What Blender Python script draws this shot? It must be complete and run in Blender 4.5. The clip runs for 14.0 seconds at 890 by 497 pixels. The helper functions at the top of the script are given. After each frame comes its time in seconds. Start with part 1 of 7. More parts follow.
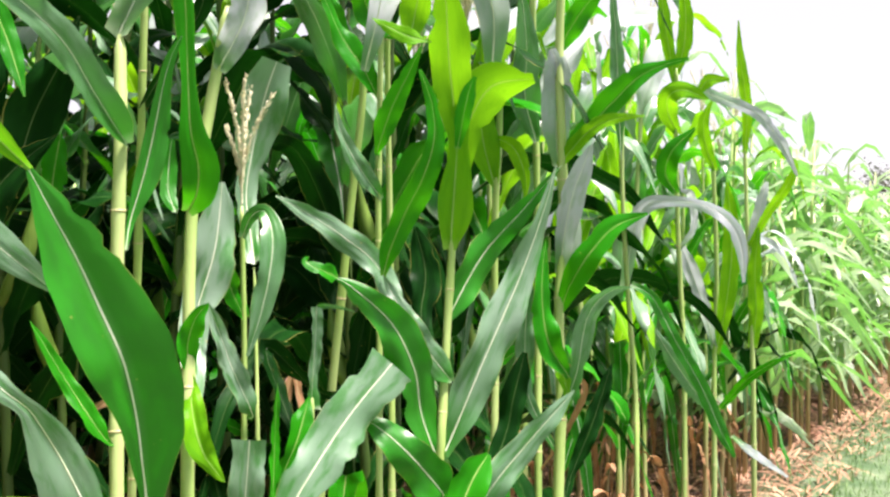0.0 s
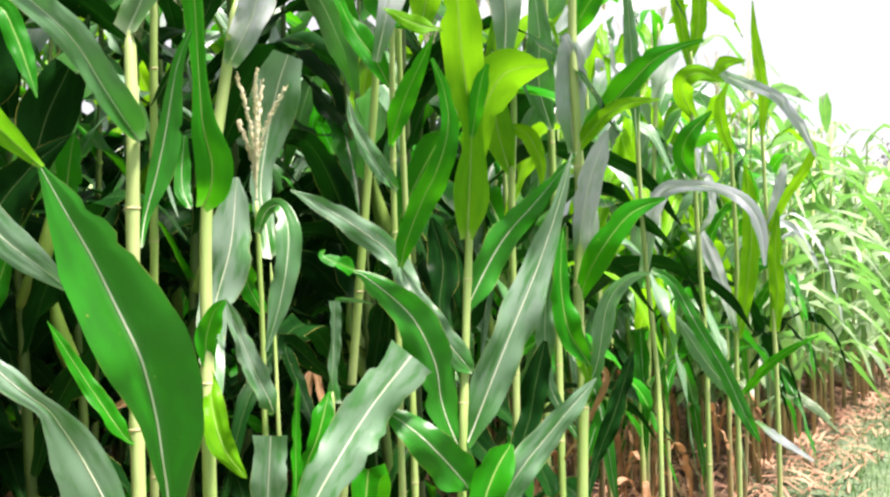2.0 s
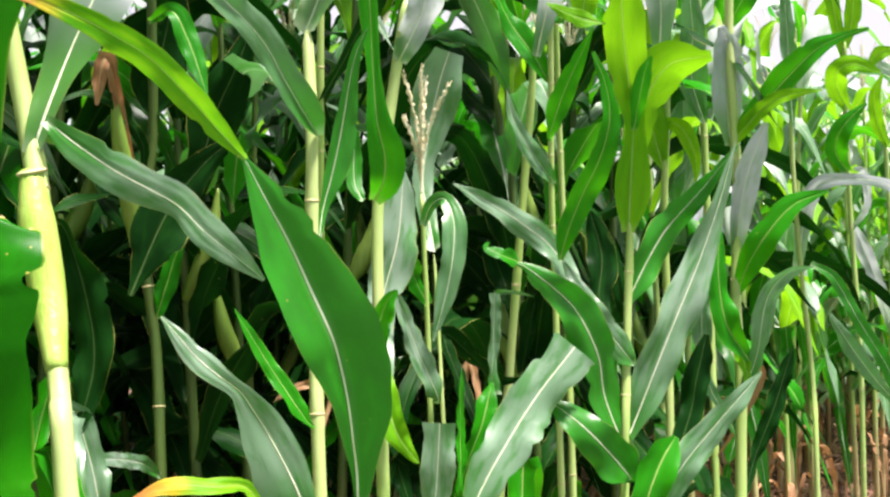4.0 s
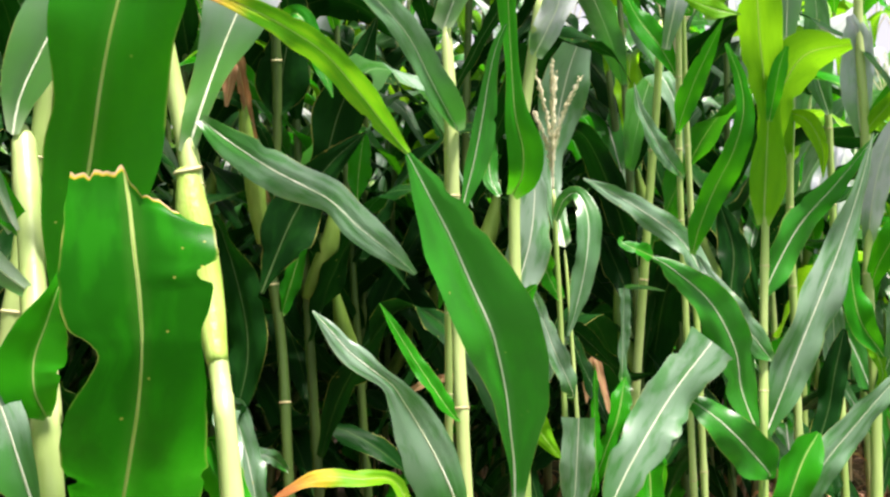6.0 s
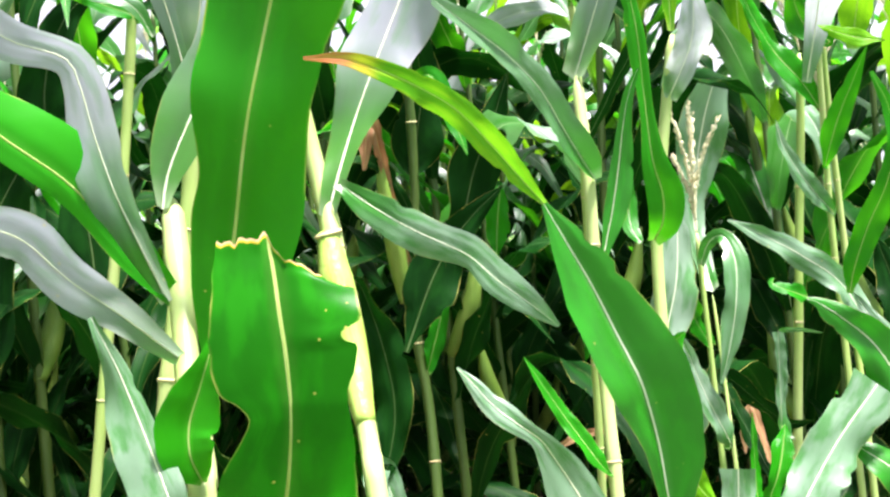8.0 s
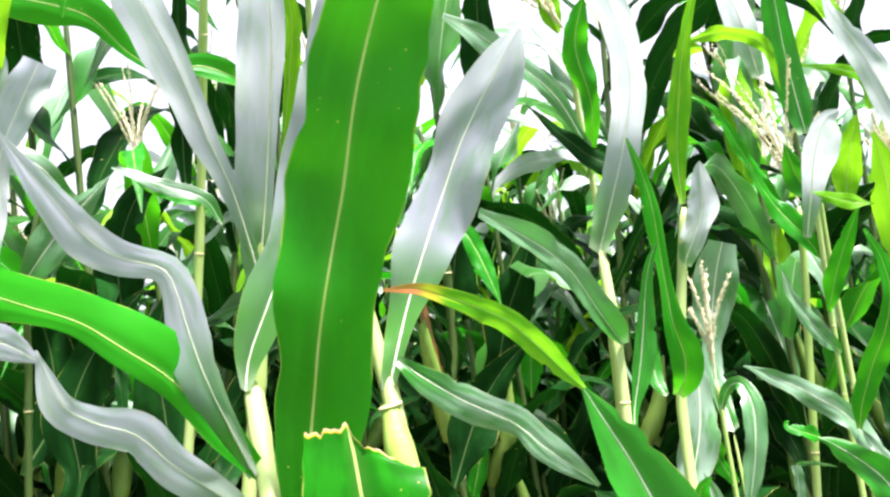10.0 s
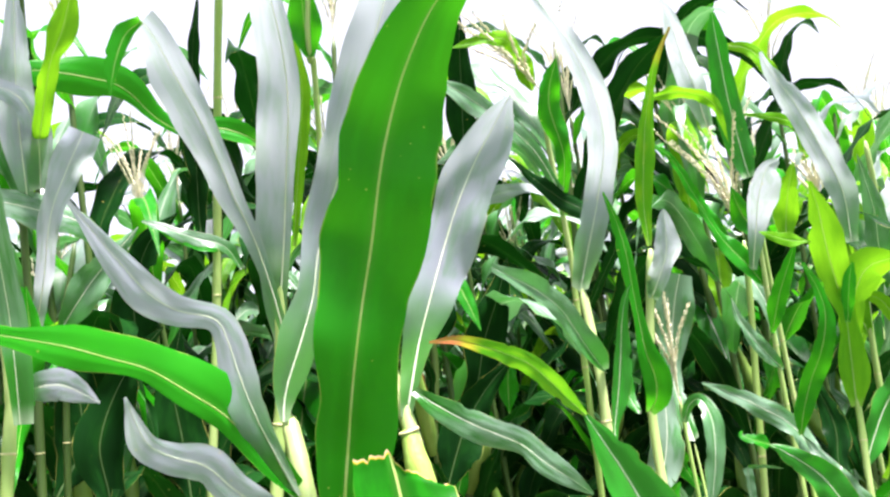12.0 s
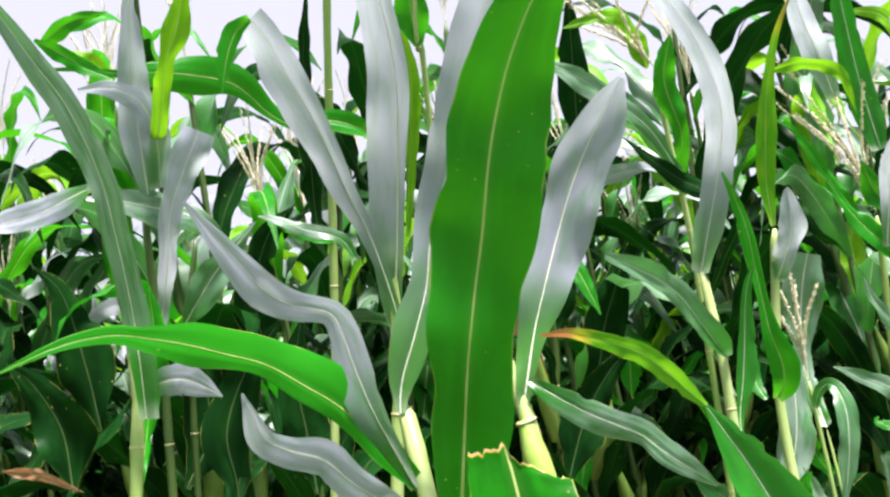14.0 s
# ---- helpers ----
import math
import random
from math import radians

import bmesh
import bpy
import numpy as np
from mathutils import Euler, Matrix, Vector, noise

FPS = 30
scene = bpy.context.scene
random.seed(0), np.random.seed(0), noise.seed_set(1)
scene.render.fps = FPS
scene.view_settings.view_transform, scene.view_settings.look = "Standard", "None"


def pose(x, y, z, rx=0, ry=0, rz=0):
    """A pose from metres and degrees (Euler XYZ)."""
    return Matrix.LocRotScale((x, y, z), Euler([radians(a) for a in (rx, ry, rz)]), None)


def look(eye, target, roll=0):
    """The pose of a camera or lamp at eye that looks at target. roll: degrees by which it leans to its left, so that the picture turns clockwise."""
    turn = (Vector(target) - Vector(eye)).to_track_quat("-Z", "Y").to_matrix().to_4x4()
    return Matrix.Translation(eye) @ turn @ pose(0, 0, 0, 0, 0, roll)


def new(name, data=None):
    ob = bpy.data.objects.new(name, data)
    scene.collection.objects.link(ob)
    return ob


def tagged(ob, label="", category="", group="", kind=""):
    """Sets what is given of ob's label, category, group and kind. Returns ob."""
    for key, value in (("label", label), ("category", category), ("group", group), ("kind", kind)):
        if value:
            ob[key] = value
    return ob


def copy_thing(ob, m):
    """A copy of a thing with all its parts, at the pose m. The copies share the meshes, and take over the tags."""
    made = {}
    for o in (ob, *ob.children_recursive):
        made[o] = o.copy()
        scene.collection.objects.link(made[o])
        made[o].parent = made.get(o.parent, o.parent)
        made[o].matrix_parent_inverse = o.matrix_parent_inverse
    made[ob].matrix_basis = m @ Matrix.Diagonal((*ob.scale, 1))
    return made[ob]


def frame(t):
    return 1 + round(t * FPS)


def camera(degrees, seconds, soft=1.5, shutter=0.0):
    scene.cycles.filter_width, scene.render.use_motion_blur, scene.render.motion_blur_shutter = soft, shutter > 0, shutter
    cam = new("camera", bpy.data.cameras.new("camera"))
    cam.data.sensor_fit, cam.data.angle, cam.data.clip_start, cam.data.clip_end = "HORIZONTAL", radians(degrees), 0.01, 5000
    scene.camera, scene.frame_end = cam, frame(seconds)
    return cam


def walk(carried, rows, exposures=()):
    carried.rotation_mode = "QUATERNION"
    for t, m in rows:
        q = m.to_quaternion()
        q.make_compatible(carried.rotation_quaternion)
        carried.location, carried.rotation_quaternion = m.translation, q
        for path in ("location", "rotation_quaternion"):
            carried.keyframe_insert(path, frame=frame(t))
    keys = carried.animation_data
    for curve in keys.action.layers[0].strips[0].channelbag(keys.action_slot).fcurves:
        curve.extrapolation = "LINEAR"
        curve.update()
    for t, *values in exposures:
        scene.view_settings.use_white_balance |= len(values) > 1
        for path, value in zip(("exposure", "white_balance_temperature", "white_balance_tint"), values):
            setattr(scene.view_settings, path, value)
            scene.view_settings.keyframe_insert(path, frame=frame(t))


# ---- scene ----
cam = camera(45.0, 14.0, soft=2.5)
PATH = [
    (0.0, (0.000, 0.000, 1.050), (0.000, 2.000, 1.051), 0.28),
    (0.5, (0.005, 0.001, 1.046), (0.018, 2.001, 1.047), 0.43),
    (1.0, (0.010, 0.000, 1.044), (0.016, 2.000, 1.043), 0.02),
    (1.5, (0.005, 0.003, 1.049), (-0.020, 2.002, 1.049), -0.48),
    (2.0, (-0.000, 0.012, 1.046), (-0.032, 2.012, 1.034), -1.22),
    (2.5, (-0.000, 0.011, 1.047), (-0.104, 2.008, 1.031), -1.42),
    (3.0, (-0.013, 0.009, 1.041), (-0.168, 2.002, 1.026), -1.49),
    (3.5, (-0.036, -0.004, 1.033), (-0.243, 1.985, 1.024), -1.51),
    (4.0, (-0.060, -0.011, 1.036), (-0.311, 1.973, 1.030), -1.24),
    (6.5, (-0.149, -0.027, 1.023), (-0.588, 1.924, 1.028), -1.78),
    (7.0, (-0.163, -0.014, 1.009), (-0.649, 1.926, 1.021), -1.86),
    (7.5, (-0.168, 0.000, 1.000), (-0.708, 1.926, 1.042), -2.83),
    (8.0, (-0.134, -0.016, 1.027), (-0.777, 1.874, 1.145), -4.39),
    (8.5, (-0.118, -0.043, 1.067), (-0.793, 1.830, 1.256), -4.69),
    (9.0, (-0.084, -0.056, 1.087), (-0.814, 1.785, 1.372), -5.59),
    (11.5, (-0.145, -0.420, 1.152), (-0.645, 1.497, 1.427), -8.50),
    (12.0, (-0.142, -0.429, 1.163), (-0.657, 1.485, 1.435), -8.21),
    (12.5, (-0.122, -0.416, 1.175), (-0.706, 1.479, 1.437), -7.90),
    (13.0, (-0.119, -0.420, 1.180), (-0.755, 1.458, 1.437), -8.17),
    (13.5, (-0.113, -0.408, 1.183), (-0.809, 1.450, 1.433), -8.19),
    (14.0, (-0.126, -0.406, 1.179), (-0.867, 1.433, 1.444), -8.85),
]
EXPOSURES = [(0.0, 1.24, 6600, 28), (2.0, 1.27, 6600, 28), (4.0, 1.18, 6600, 28), (6.5, 1.14, 6600, 28), (7.5, 1.55, 6500, 28), (8.2, 1.74, 6250, 30), (9.0, 1.80, 6200, 31), (11.5, 1.63, 6150, 31), (12.5, 1.48, 6150, 31), (13.0, 1.30, 6150, 31), (14.0, 1.14, 6150, 31)]
walk(cam, [(t, look(eye, target, roll)) for t, eye, target, roll in PATH], EXPOSURES)

# ---- world and light ----
world = bpy.data.worlds.new("overcast_sky")
scene.world = world
world.use_nodes = True
wn, wl = world.node_tree.nodes, world.node_tree.links
wn.clear()
sky = wn.new("ShaderNodeTexSky")
sky.sky_type, sky.sun_disc = "NISHITA", False
sky.sun_elevation, sky.sun_rotation = radians(72), radians(110)
veil = wn.new("ShaderNodeMix")  # thin bright cloud over the blue
veil.data_type = "RGBA"
veil.inputs[0].default_value = 0.75
veil.inputs[7].default_value = (9.4, 9.95, 9.6, 1)
back = wn.new("ShaderNodeBackground")
back.inputs[1].default_value = 0.052
wout = wn.new("ShaderNodeOutputWorld")
wl.new(sky.outputs[0], veil.inputs[6])
wl.new(veil.outputs[2], back.inputs[0])
wl.new(back.outputs[0], wout.inputs[0])

sun = new("sun", bpy.data.lights.new("sun", "SUN"))
sun.data.energy, sun.data.angle, sun.data.color = 7.0, radians(9), (1.0, 0.96, 0.88)
sun.matrix_world = look((2.4, -0.9, 8.0), (0, 0, 0))


# ---- materials ----
def mat(name, build):
    m = bpy.data.materials.new(name)
    m.use_nodes = True
    nt = m.node_tree
    nt.nodes.clear()
    out = nt.nodes.new("ShaderNodeOutputMaterial")
    nt.links.new(build(nt), out.inputs[0])
    return m


def node(nt, kind, **vals):
    n = nt.nodes.new(kind)
    for k, v in vals.items():
        n.inputs[k.replace("_", " ")].default_value = v
    return n


def math_node(nt, op, a, b=0.0, clamp=False):
    n = nt.nodes.new("ShaderNodeMath")
    n.operation, n.use_clamp = op, clamp
    for i, v in enumerate((a, b)):
        if isinstance(v, (int, float)):
            n.inputs[i].default_value = v
        else:
            nt.links.new(v, n.inputs[i])
    return n.outputs[0]


def mix_col(nt, fac, a, b):
    n = nt.nodes.new("ShaderNodeMix")
    n.data_type = "RGBA"
    for i, v in ((0, fac), (6, a), (7, b)):
        if isinstance(v, (int, float)):
            n.inputs[i].default_value = v
        elif isinstance(v, tuple):
            n.inputs[i].default_value = (*v, 1)
        else:
            nt.links.new(v, n.inputs[i])
    return n.outputs[2]


def ramp(nt, fac, lo, hi):
    n = nt.nodes.new("ShaderNodeMapRange")
    n.interpolation_type = "SMOOTHSTEP"
    nt.links.new(fac, n.inputs[0])
    n.inputs[1].default_value, n.inputs[2].default_value = lo, hi
    return n.outputs[0]


def noise_tex(nt, vec, scale, detail=3.0):
    n = node(nt, "ShaderNodeTexNoise", Scale=scale, Detail=detail)
    if vec is not None:
        nt.links.new(vec, n.inputs["Vector"])
    return n.outputs[0]


def leaf_material(name, dark, light, rib, glow, clear=0.34, burnt=0.0, island=False, gloss=0.0, fresh=None, patch=(0.004, 0.250, 0.002), clouds=0.5):
    """Maize blade: parallel veins, pale rib, mottling, specks; some light comes through."""
    def build(nt):
        tc = nt.nodes.new("ShaderNodeTexCoord")
        uv = nt.nodes.new("ShaderNodeSeparateXYZ")
        nt.links.new(tc.outputs["UV"], uv.inputs[0])
        along, across = uv.outputs[0], uv.outputs[1]
        if island:
            rnd = nt.nodes.new("ShaderNodeNewGeometry").outputs["Random Per Island"]
        else:
            rnd = nt.nodes.new("ShaderNodeObjectInfo").outputs["Random"]
        pos = tc.outputs["Object"]
        big = noise_tex(nt, pos, 7.0)
        tone = math_node(nt, "ADD", math_node(nt, "MULTIPLY", rnd, 0.55), math_node(nt, "MULTIPLY", ramp(nt, big, 0.3, 0.7), 0.45))
        col = mix_col(nt, tone, dark, light)
        # cloudy patches, drawn out along the blade, paler or yellower than the rest
        lane = nt.nodes.new("ShaderNodeCombineXYZ")
        nt.links.new(math_node(nt, "MULTIPLY", along, 5.0), lane.inputs[0])
        nt.links.new(math_node(nt, "MULTIPLY", across, 1.6), lane.inputs[1])
        nt.links.new(math_node(nt, "MULTIPLY", rnd, 37.0), lane.inputs[2])
        cloud = ramp(nt, noise_tex(nt, lane.outputs[0], 1.5, 5.0), 0.44, 0.66)
        # With fresh set, the patches are green breaks in the painted sheen.
        col = mix_col(nt, math_node(nt, "MULTIPLY", cloud, clouds), col, fresh if fresh else patch)
        # veins run the blade's whole length
        shift = math_node(nt, "MULTIPLY", noise_tex(nt, pos, 14.0, 2.0), 1.1)
        vein = math_node(nt, "SINE", math_node(nt, "ADD", math_node(nt, "MULTIPLY", across, 190.0), shift))
        vein = math_node(nt, "MULTIPLY", math_node(nt, "ADD", vein, 1.0), 0.5)
        col = mix_col(nt, math_node(nt, "MULTIPLY", vein, 0.30), col, light)
        near = math_node(nt, "ABSOLUTE", across)
        halo = ramp(nt, near, 0.22, 0.03)
        col = mix_col(nt, math_node(nt, "MULTIPLY", halo, 0.035), col, rib)
        ribm = ramp(nt, near, 0.034, 0.016)
        col = mix_col(nt, math_node(nt, "MULTIPLY", ribm, 0.85), col, rib)
        if fresh:  # greener towards the foot, with an uneven border
            reach = math_node(nt, "ADD", along, math_node(nt, "MULTIPLY", math_node(nt, "SUBTRACT", noise_tex(nt, pos, 6.0), 0.5), 0.5))
            col = mix_col(nt, ramp(nt, reach, 0.42, 0.08), col, fresh)
        foot = ramp(nt, along, 0.05, 0.0)
        col = mix_col(nt, math_node(nt, "MULTIPLY", foot, 0.3), col, rib)
        # insect specks
        vor = node(nt, "ShaderNodeTexVoronoi", Scale=52.0)
        nt.links.new(pos, vor.inputs["Vector"])
        spot = math_node(nt, "MULTIPLY", ramp(nt, math_node(nt, "ADD", vor.outputs["Distance"], math_node(nt, "MULTIPLY", noise_tex(nt, pos, 120.0), 0.12)), 0.16, 0.09), ramp(nt, noise_tex(nt, pos, 5.0), 0.52, 0.60))
        col = mix_col(nt, math_node(nt, "MULTIPLY", spot, 0.75), col, (0.52, 0.47, 0.10))
        # dry margin
        rim = math_node(nt, "MULTIPLY", ramp(nt, near, 0.955, 0.995), ramp(nt, noise_tex(nt, pos, 16.0), 0.45, 0.6))
        col = mix_col(nt, math_node(nt, "MULTIPLY", rim, 0.55), col, (0.42, 0.42, 0.10))
        if burnt > 0:
            edge = math_node(nt, "ADD", along, math_node(nt, "MULTIPLY", math_node(nt, "SUBTRACT", noise_tex(nt, pos, 18.0), 0.5), min(0.22, burnt * 1.5)))
            col = mix_col(nt, ramp(nt, edge, 1.0 - burnt * 1.25, 1.0 - burnt * 0.8), col, (0.52, 0.42, 0.03))
            col = mix_col(nt, ramp(nt, edge, 1.0 - burnt * 0.8, 1.0 - burnt * 0.35), col, (0.42, 0.13, 0.05) if burnt > 0.05 else (0.55, 0.40, 0.22))
        bump = nt.nodes.new("ShaderNodeBump")
        bump.inputs["Strength"].default_value, bump.inputs["Distance"].default_value = 0.16, 0.002
        # shallow lengthwise pleats under the fine veins
        wide = math_node(nt, "SINE", math_node(nt, "ADD", math_node(nt, "MULTIPLY", across, 11.0), math_node(nt, "MULTIPLY", noise_tex(nt, pos, 5.0), 12.0)))
        soft_ = nt.nodes.new("ShaderNodeBump")
        soft_.inputs["Strength"].default_value, soft_.inputs["Distance"].default_value = 0.22, 0.003
        nt.links.new(math_node(nt, "ADD", math_node(nt, "MULTIPLY", wide, 0.25), math_node(nt, "MULTIPLY", noise_tex(nt, pos, 11.0), 4.0)), soft_.inputs["Height"])
        nt.links.new(soft_.outputs[0], bump.inputs["Normal"])
        nt.links.new(math_node(nt, "ADD", math_node(nt, "MULTIPLY", vein, 0.25), math_node(nt, "MULTIPLY", noise_tex(nt, pos, 60.0), 0.8)), bump.inputs["Height"])
        p = node(nt, "ShaderNodeBsdfPrincipled", Roughness=0.42)
        p.inputs["Specular IOR Level"].default_value = 0.10 + gloss
        p.inputs["Coat Weight"].default_value, p.inputs["Coat Roughness"].default_value = min(1.0, max(0.0, gloss) * 1.1), 0.30
        nt.links.new(math_node(nt, "ADD", 0.24, math_node(nt, "MULTIPLY", noise_tex(nt, pos, 9.0), 0.26)), p.inputs["Roughness"])
        nt.links.new(col, p.inputs["Base Color"])
        nt.links.new(bump.outputs[0], p.inputs["Normal"])
        tr = nt.nodes.new("ShaderNodeBsdfTranslucent")
        nt.links.new(mix_col(nt, 0.62, col, glow), tr.inputs[0])
        mx = node(nt, "ShaderNodeMixShader", Fac=clear)
        nt.links.new(p.outputs[0], mx.inputs[1])
        nt.links.new(tr.outputs[0], mx.inputs[2])
        return mx.outputs[0]
    return mat(name, build)


def plain_material(name, a, b, scale=12.0, rough=0.5, stretch=(1, 1, 1), bump=0.3, rnd=0.0, clear=0.0, fine=90.0, dry_foot=None):
    def build(nt):
        tc = nt.nodes.new("ShaderNodeTexCoord")
        mp = nt.nodes.new("ShaderNodeMapping")
        mp.inputs["Scale"].default_value = stretch
        nt.links.new(tc.outputs["Object"], mp.inputs[0])
        n1, n2 = noise_tex(nt, mp.outputs[0], scale, 4.0), noise_tex(nt, mp.outputs[0], fine, 2.0)
        f = math_node(nt, "ADD", math_node(nt, "MULTIPLY", ramp(nt, n1, 0.3, 0.7), 0.7), math_node(nt, "MULTIPLY", n2, 0.3))
        if rnd:
            oi = nt.nodes.new("ShaderNodeNewGeometry").outputs["Random Per Island"]
            f = math_node(nt, "ADD", math_node(nt, "MULTIPLY", f, 1 - rnd), math_node(nt, "MULTIPLY", oi, rnd))
        col = mix_col(nt, f, a, b)
        if dry_foot:  # withered sheaths low on the cane
            sp = nt.nodes.new("ShaderNodeSeparateXYZ")
            nt.links.new(tc.outputs["Object"], sp.inputs[0])
            low = ramp(nt, math_node(nt, "ADD", sp.outputs[2], math_node(nt, "MULTIPLY", n1, 0.35)), 0.72, 0.42)
            col = mix_col(nt, math_node(nt, "MULTIPLY", low, 0.8), col, dry_foot)
        bm_ = nt.nodes.new("ShaderNodeBump")
        bm_.inputs["Strength"].default_value, bm_.inputs["Distance"].default_value = bump, 0.004
        nt.links.new(n2, bm_.inputs["Height"])
        p = node(nt, "ShaderNodeBsdfPrincipled", Roughness=rough)
        nt.links.new(col, p.inputs["Base Color"])
        nt.links.new(bm_.outputs[0], p.inputs["Normal"])
        if not clear:
            return p.outputs[0]
        tr = nt.nodes.new("ShaderNodeBsdfTranslucent")
        nt.links.new(col, tr.inputs[0])
        mx = node(nt, "ShaderNodeMixShader", Fac=clear)
        nt.links.new(p.outputs[0], mx.inputs[1])
        nt.links.new(tr.outputs[0], mx.inputs[2])
        return mx.outputs[0]
    return mat(name, build)


RIB = (0.50, 0.62, 0.20)
LEAF = leaf_material("leaf_green", (0.001, 0.120, 0.001), (0.006, 0.255, 0.002), RIB, (0.080, 0.56, 0.001), 0.33, gloss=0.04)
CHEWED = leaf_material("leaf_chewed_end", (0.001, 0.080, 0.001), (0.004, 0.145, 0.001), RIB, (0.010, 0.48, 0.002), 0.28, burnt=0.015, gloss=0.0)
# Leaf copy darkened so the shade inside the field sits in its colour.
SHADE_LEAF = leaf_material("leaf_shade_darkened", (0.002, 0.014, 0.003), (0.004, 0.036, 0.005), (0.05, 0.10, 0.025), (0.005, 0.14, 0.003), 0.08, gloss=-0.07, patch=(0.006, 0.055, 0.006))
WHITE_RIB = (0.74, 0.78, 0.64)
# Sky sheen is put into the base colour as grey-white over green.
PALE = leaf_material("leaf_grey_green_sheen", (0.030, 0.165, 0.030), (0.215, 0.320, 0.240), WHITE_RIB, (0.06, 0.40, 0.03), 0.22, gloss=0.36, fresh=(0.012, 0.150, 0.006), clouds=0.95)
# Grey-white holds painted sky sheen besides the blade's paler underside.
SILVER = leaf_material("leaf_underside_sky_sheen", (0.205, 0.245, 0.285), (0.450, 0.480, 0.560), WHITE_RIB, (0.62, 0.70, 0.66), 0.52, gloss=0.12, fresh=(0.035, 0.225, 0.016), clouds=0.55)
GLOSSY = leaf_material("leaf_glossy_green", (0.003, 0.085, 0.002), (0.010, 0.185, 0.004), WHITE_RIB, (0.012, 0.50, 0.002), 0.24, gloss=0.20)
YOUNG = leaf_material("leaf_yellow_green", (0.045, 0.260, 0.003), (0.190, 0.480, 0.006), RIB, (0.27, 0.66, 0.004), 0.38, patch=(0.015, 0.190, 0.003), clouds=0.55)
SCORCHED = leaf_material("leaf_scorched_tip", (0.030, 0.230, 0.003), (0.110, 0.360, 0.006), RIB, (0.20, 0.66, 0.005), 0.38, burnt=0.20, patch=(0.260, 0.420, 0.010))
DRY = leaf_material("leaf_dry", (0.13, 0.035, 0.012), (0.40, 0.24, 0.12), (0.44, 0.30, 0.14), (0.40, 0.17, 0.05), 0.22, patch=(0.50, 0.36, 0.20))
# The far rows' whitish sheen is put into the pale end of this colour.
FAR_LEAF = leaf_material("far_leaf_sheen", (0.015, 0.110, 0.006), (0.330, 0.440, 0.290), RIB, (0.14, 0.60, 0.03), 0.34, island=True, gloss=0.22, patch=(0.28, 0.42, 0.10))
PALE_RIB_MAT = plain_material("pale_midrib", (0.56, 0.66, 0.40), (0.76, 0.80, 0.66), 30.0, 0.45, clear=0.2)
# Midrib copy darkened to match the leaves with painted shade.
SHADE_RIB_MAT = plain_material("midrib_shade_darkened", (0.03, 0.08, 0.012), (0.06, 0.12, 0.03), 30.0, 0.5)
RIB_MAT = plain_material("midrib", (0.26, 0.46, 0.06), (0.42, 0.56, 0.18), 30.0, 0.45, clear=0.25)
# Cane copy with the field's inner shade put into its colour.
SHADY_STALK = plain_material("stalk_shade_darkened", (0.030, 0.075, 0.008), (0.07, 0.13, 0.02), 10.0, 0.5, (1, 1, 0.25), 0.25, dry_foot=(0.20, 0.11, 0.05))
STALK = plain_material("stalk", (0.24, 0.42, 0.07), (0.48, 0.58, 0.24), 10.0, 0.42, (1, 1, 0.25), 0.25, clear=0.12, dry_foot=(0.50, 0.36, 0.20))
COLLAR = plain_material("collar", (0.40, 0.28, 0.14), (0.50, 0.56, 0.26), 40.0, 0.55)
TASSEL = plain_material("tassel", (0.62, 0.57, 0.33), (0.80, 0.77, 0.56), 60.0, 0.7)
# Husk copy darkened for the shade among the plants.
SHADE_HUSK = plain_material("husk_shade_darkened", (0.10, 0.22, 0.02), (0.20, 0.32, 0.05), 14.0, 0.5, (3, 3, 0.2), 0.35)
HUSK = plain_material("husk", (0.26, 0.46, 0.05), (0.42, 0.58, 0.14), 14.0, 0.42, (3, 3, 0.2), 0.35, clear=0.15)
SILK = plain_material("silk", (0.30, 0.12, 0.03), (0.50, 0.26, 0.08), 60.0, 0.7)
STRAW = plain_material("straw", (0.20, 0.065, 0.035), (0.52, 0.33, 0.20), 20.0, 0.7, rnd=0.6)
GRASS = plain_material("grass", (0.045, 0.135, 0.025), (0.150, 0.260, 0.080), 3.0, 0.55, rnd=0.5, clear=0.25)
BARK = plain_material("bark", (0.06, 0.045, 0.035), (0.14, 0.11, 0.08), 8.0, 0.9, (1, 1, 0.2), 0.8)
CROWN = plain_material("tree_foliage", (0.060, 0.090, 0.050), (0.120, 0.150, 0.095), 2.0, 0.6, rnd=0.6, clear=0.2)


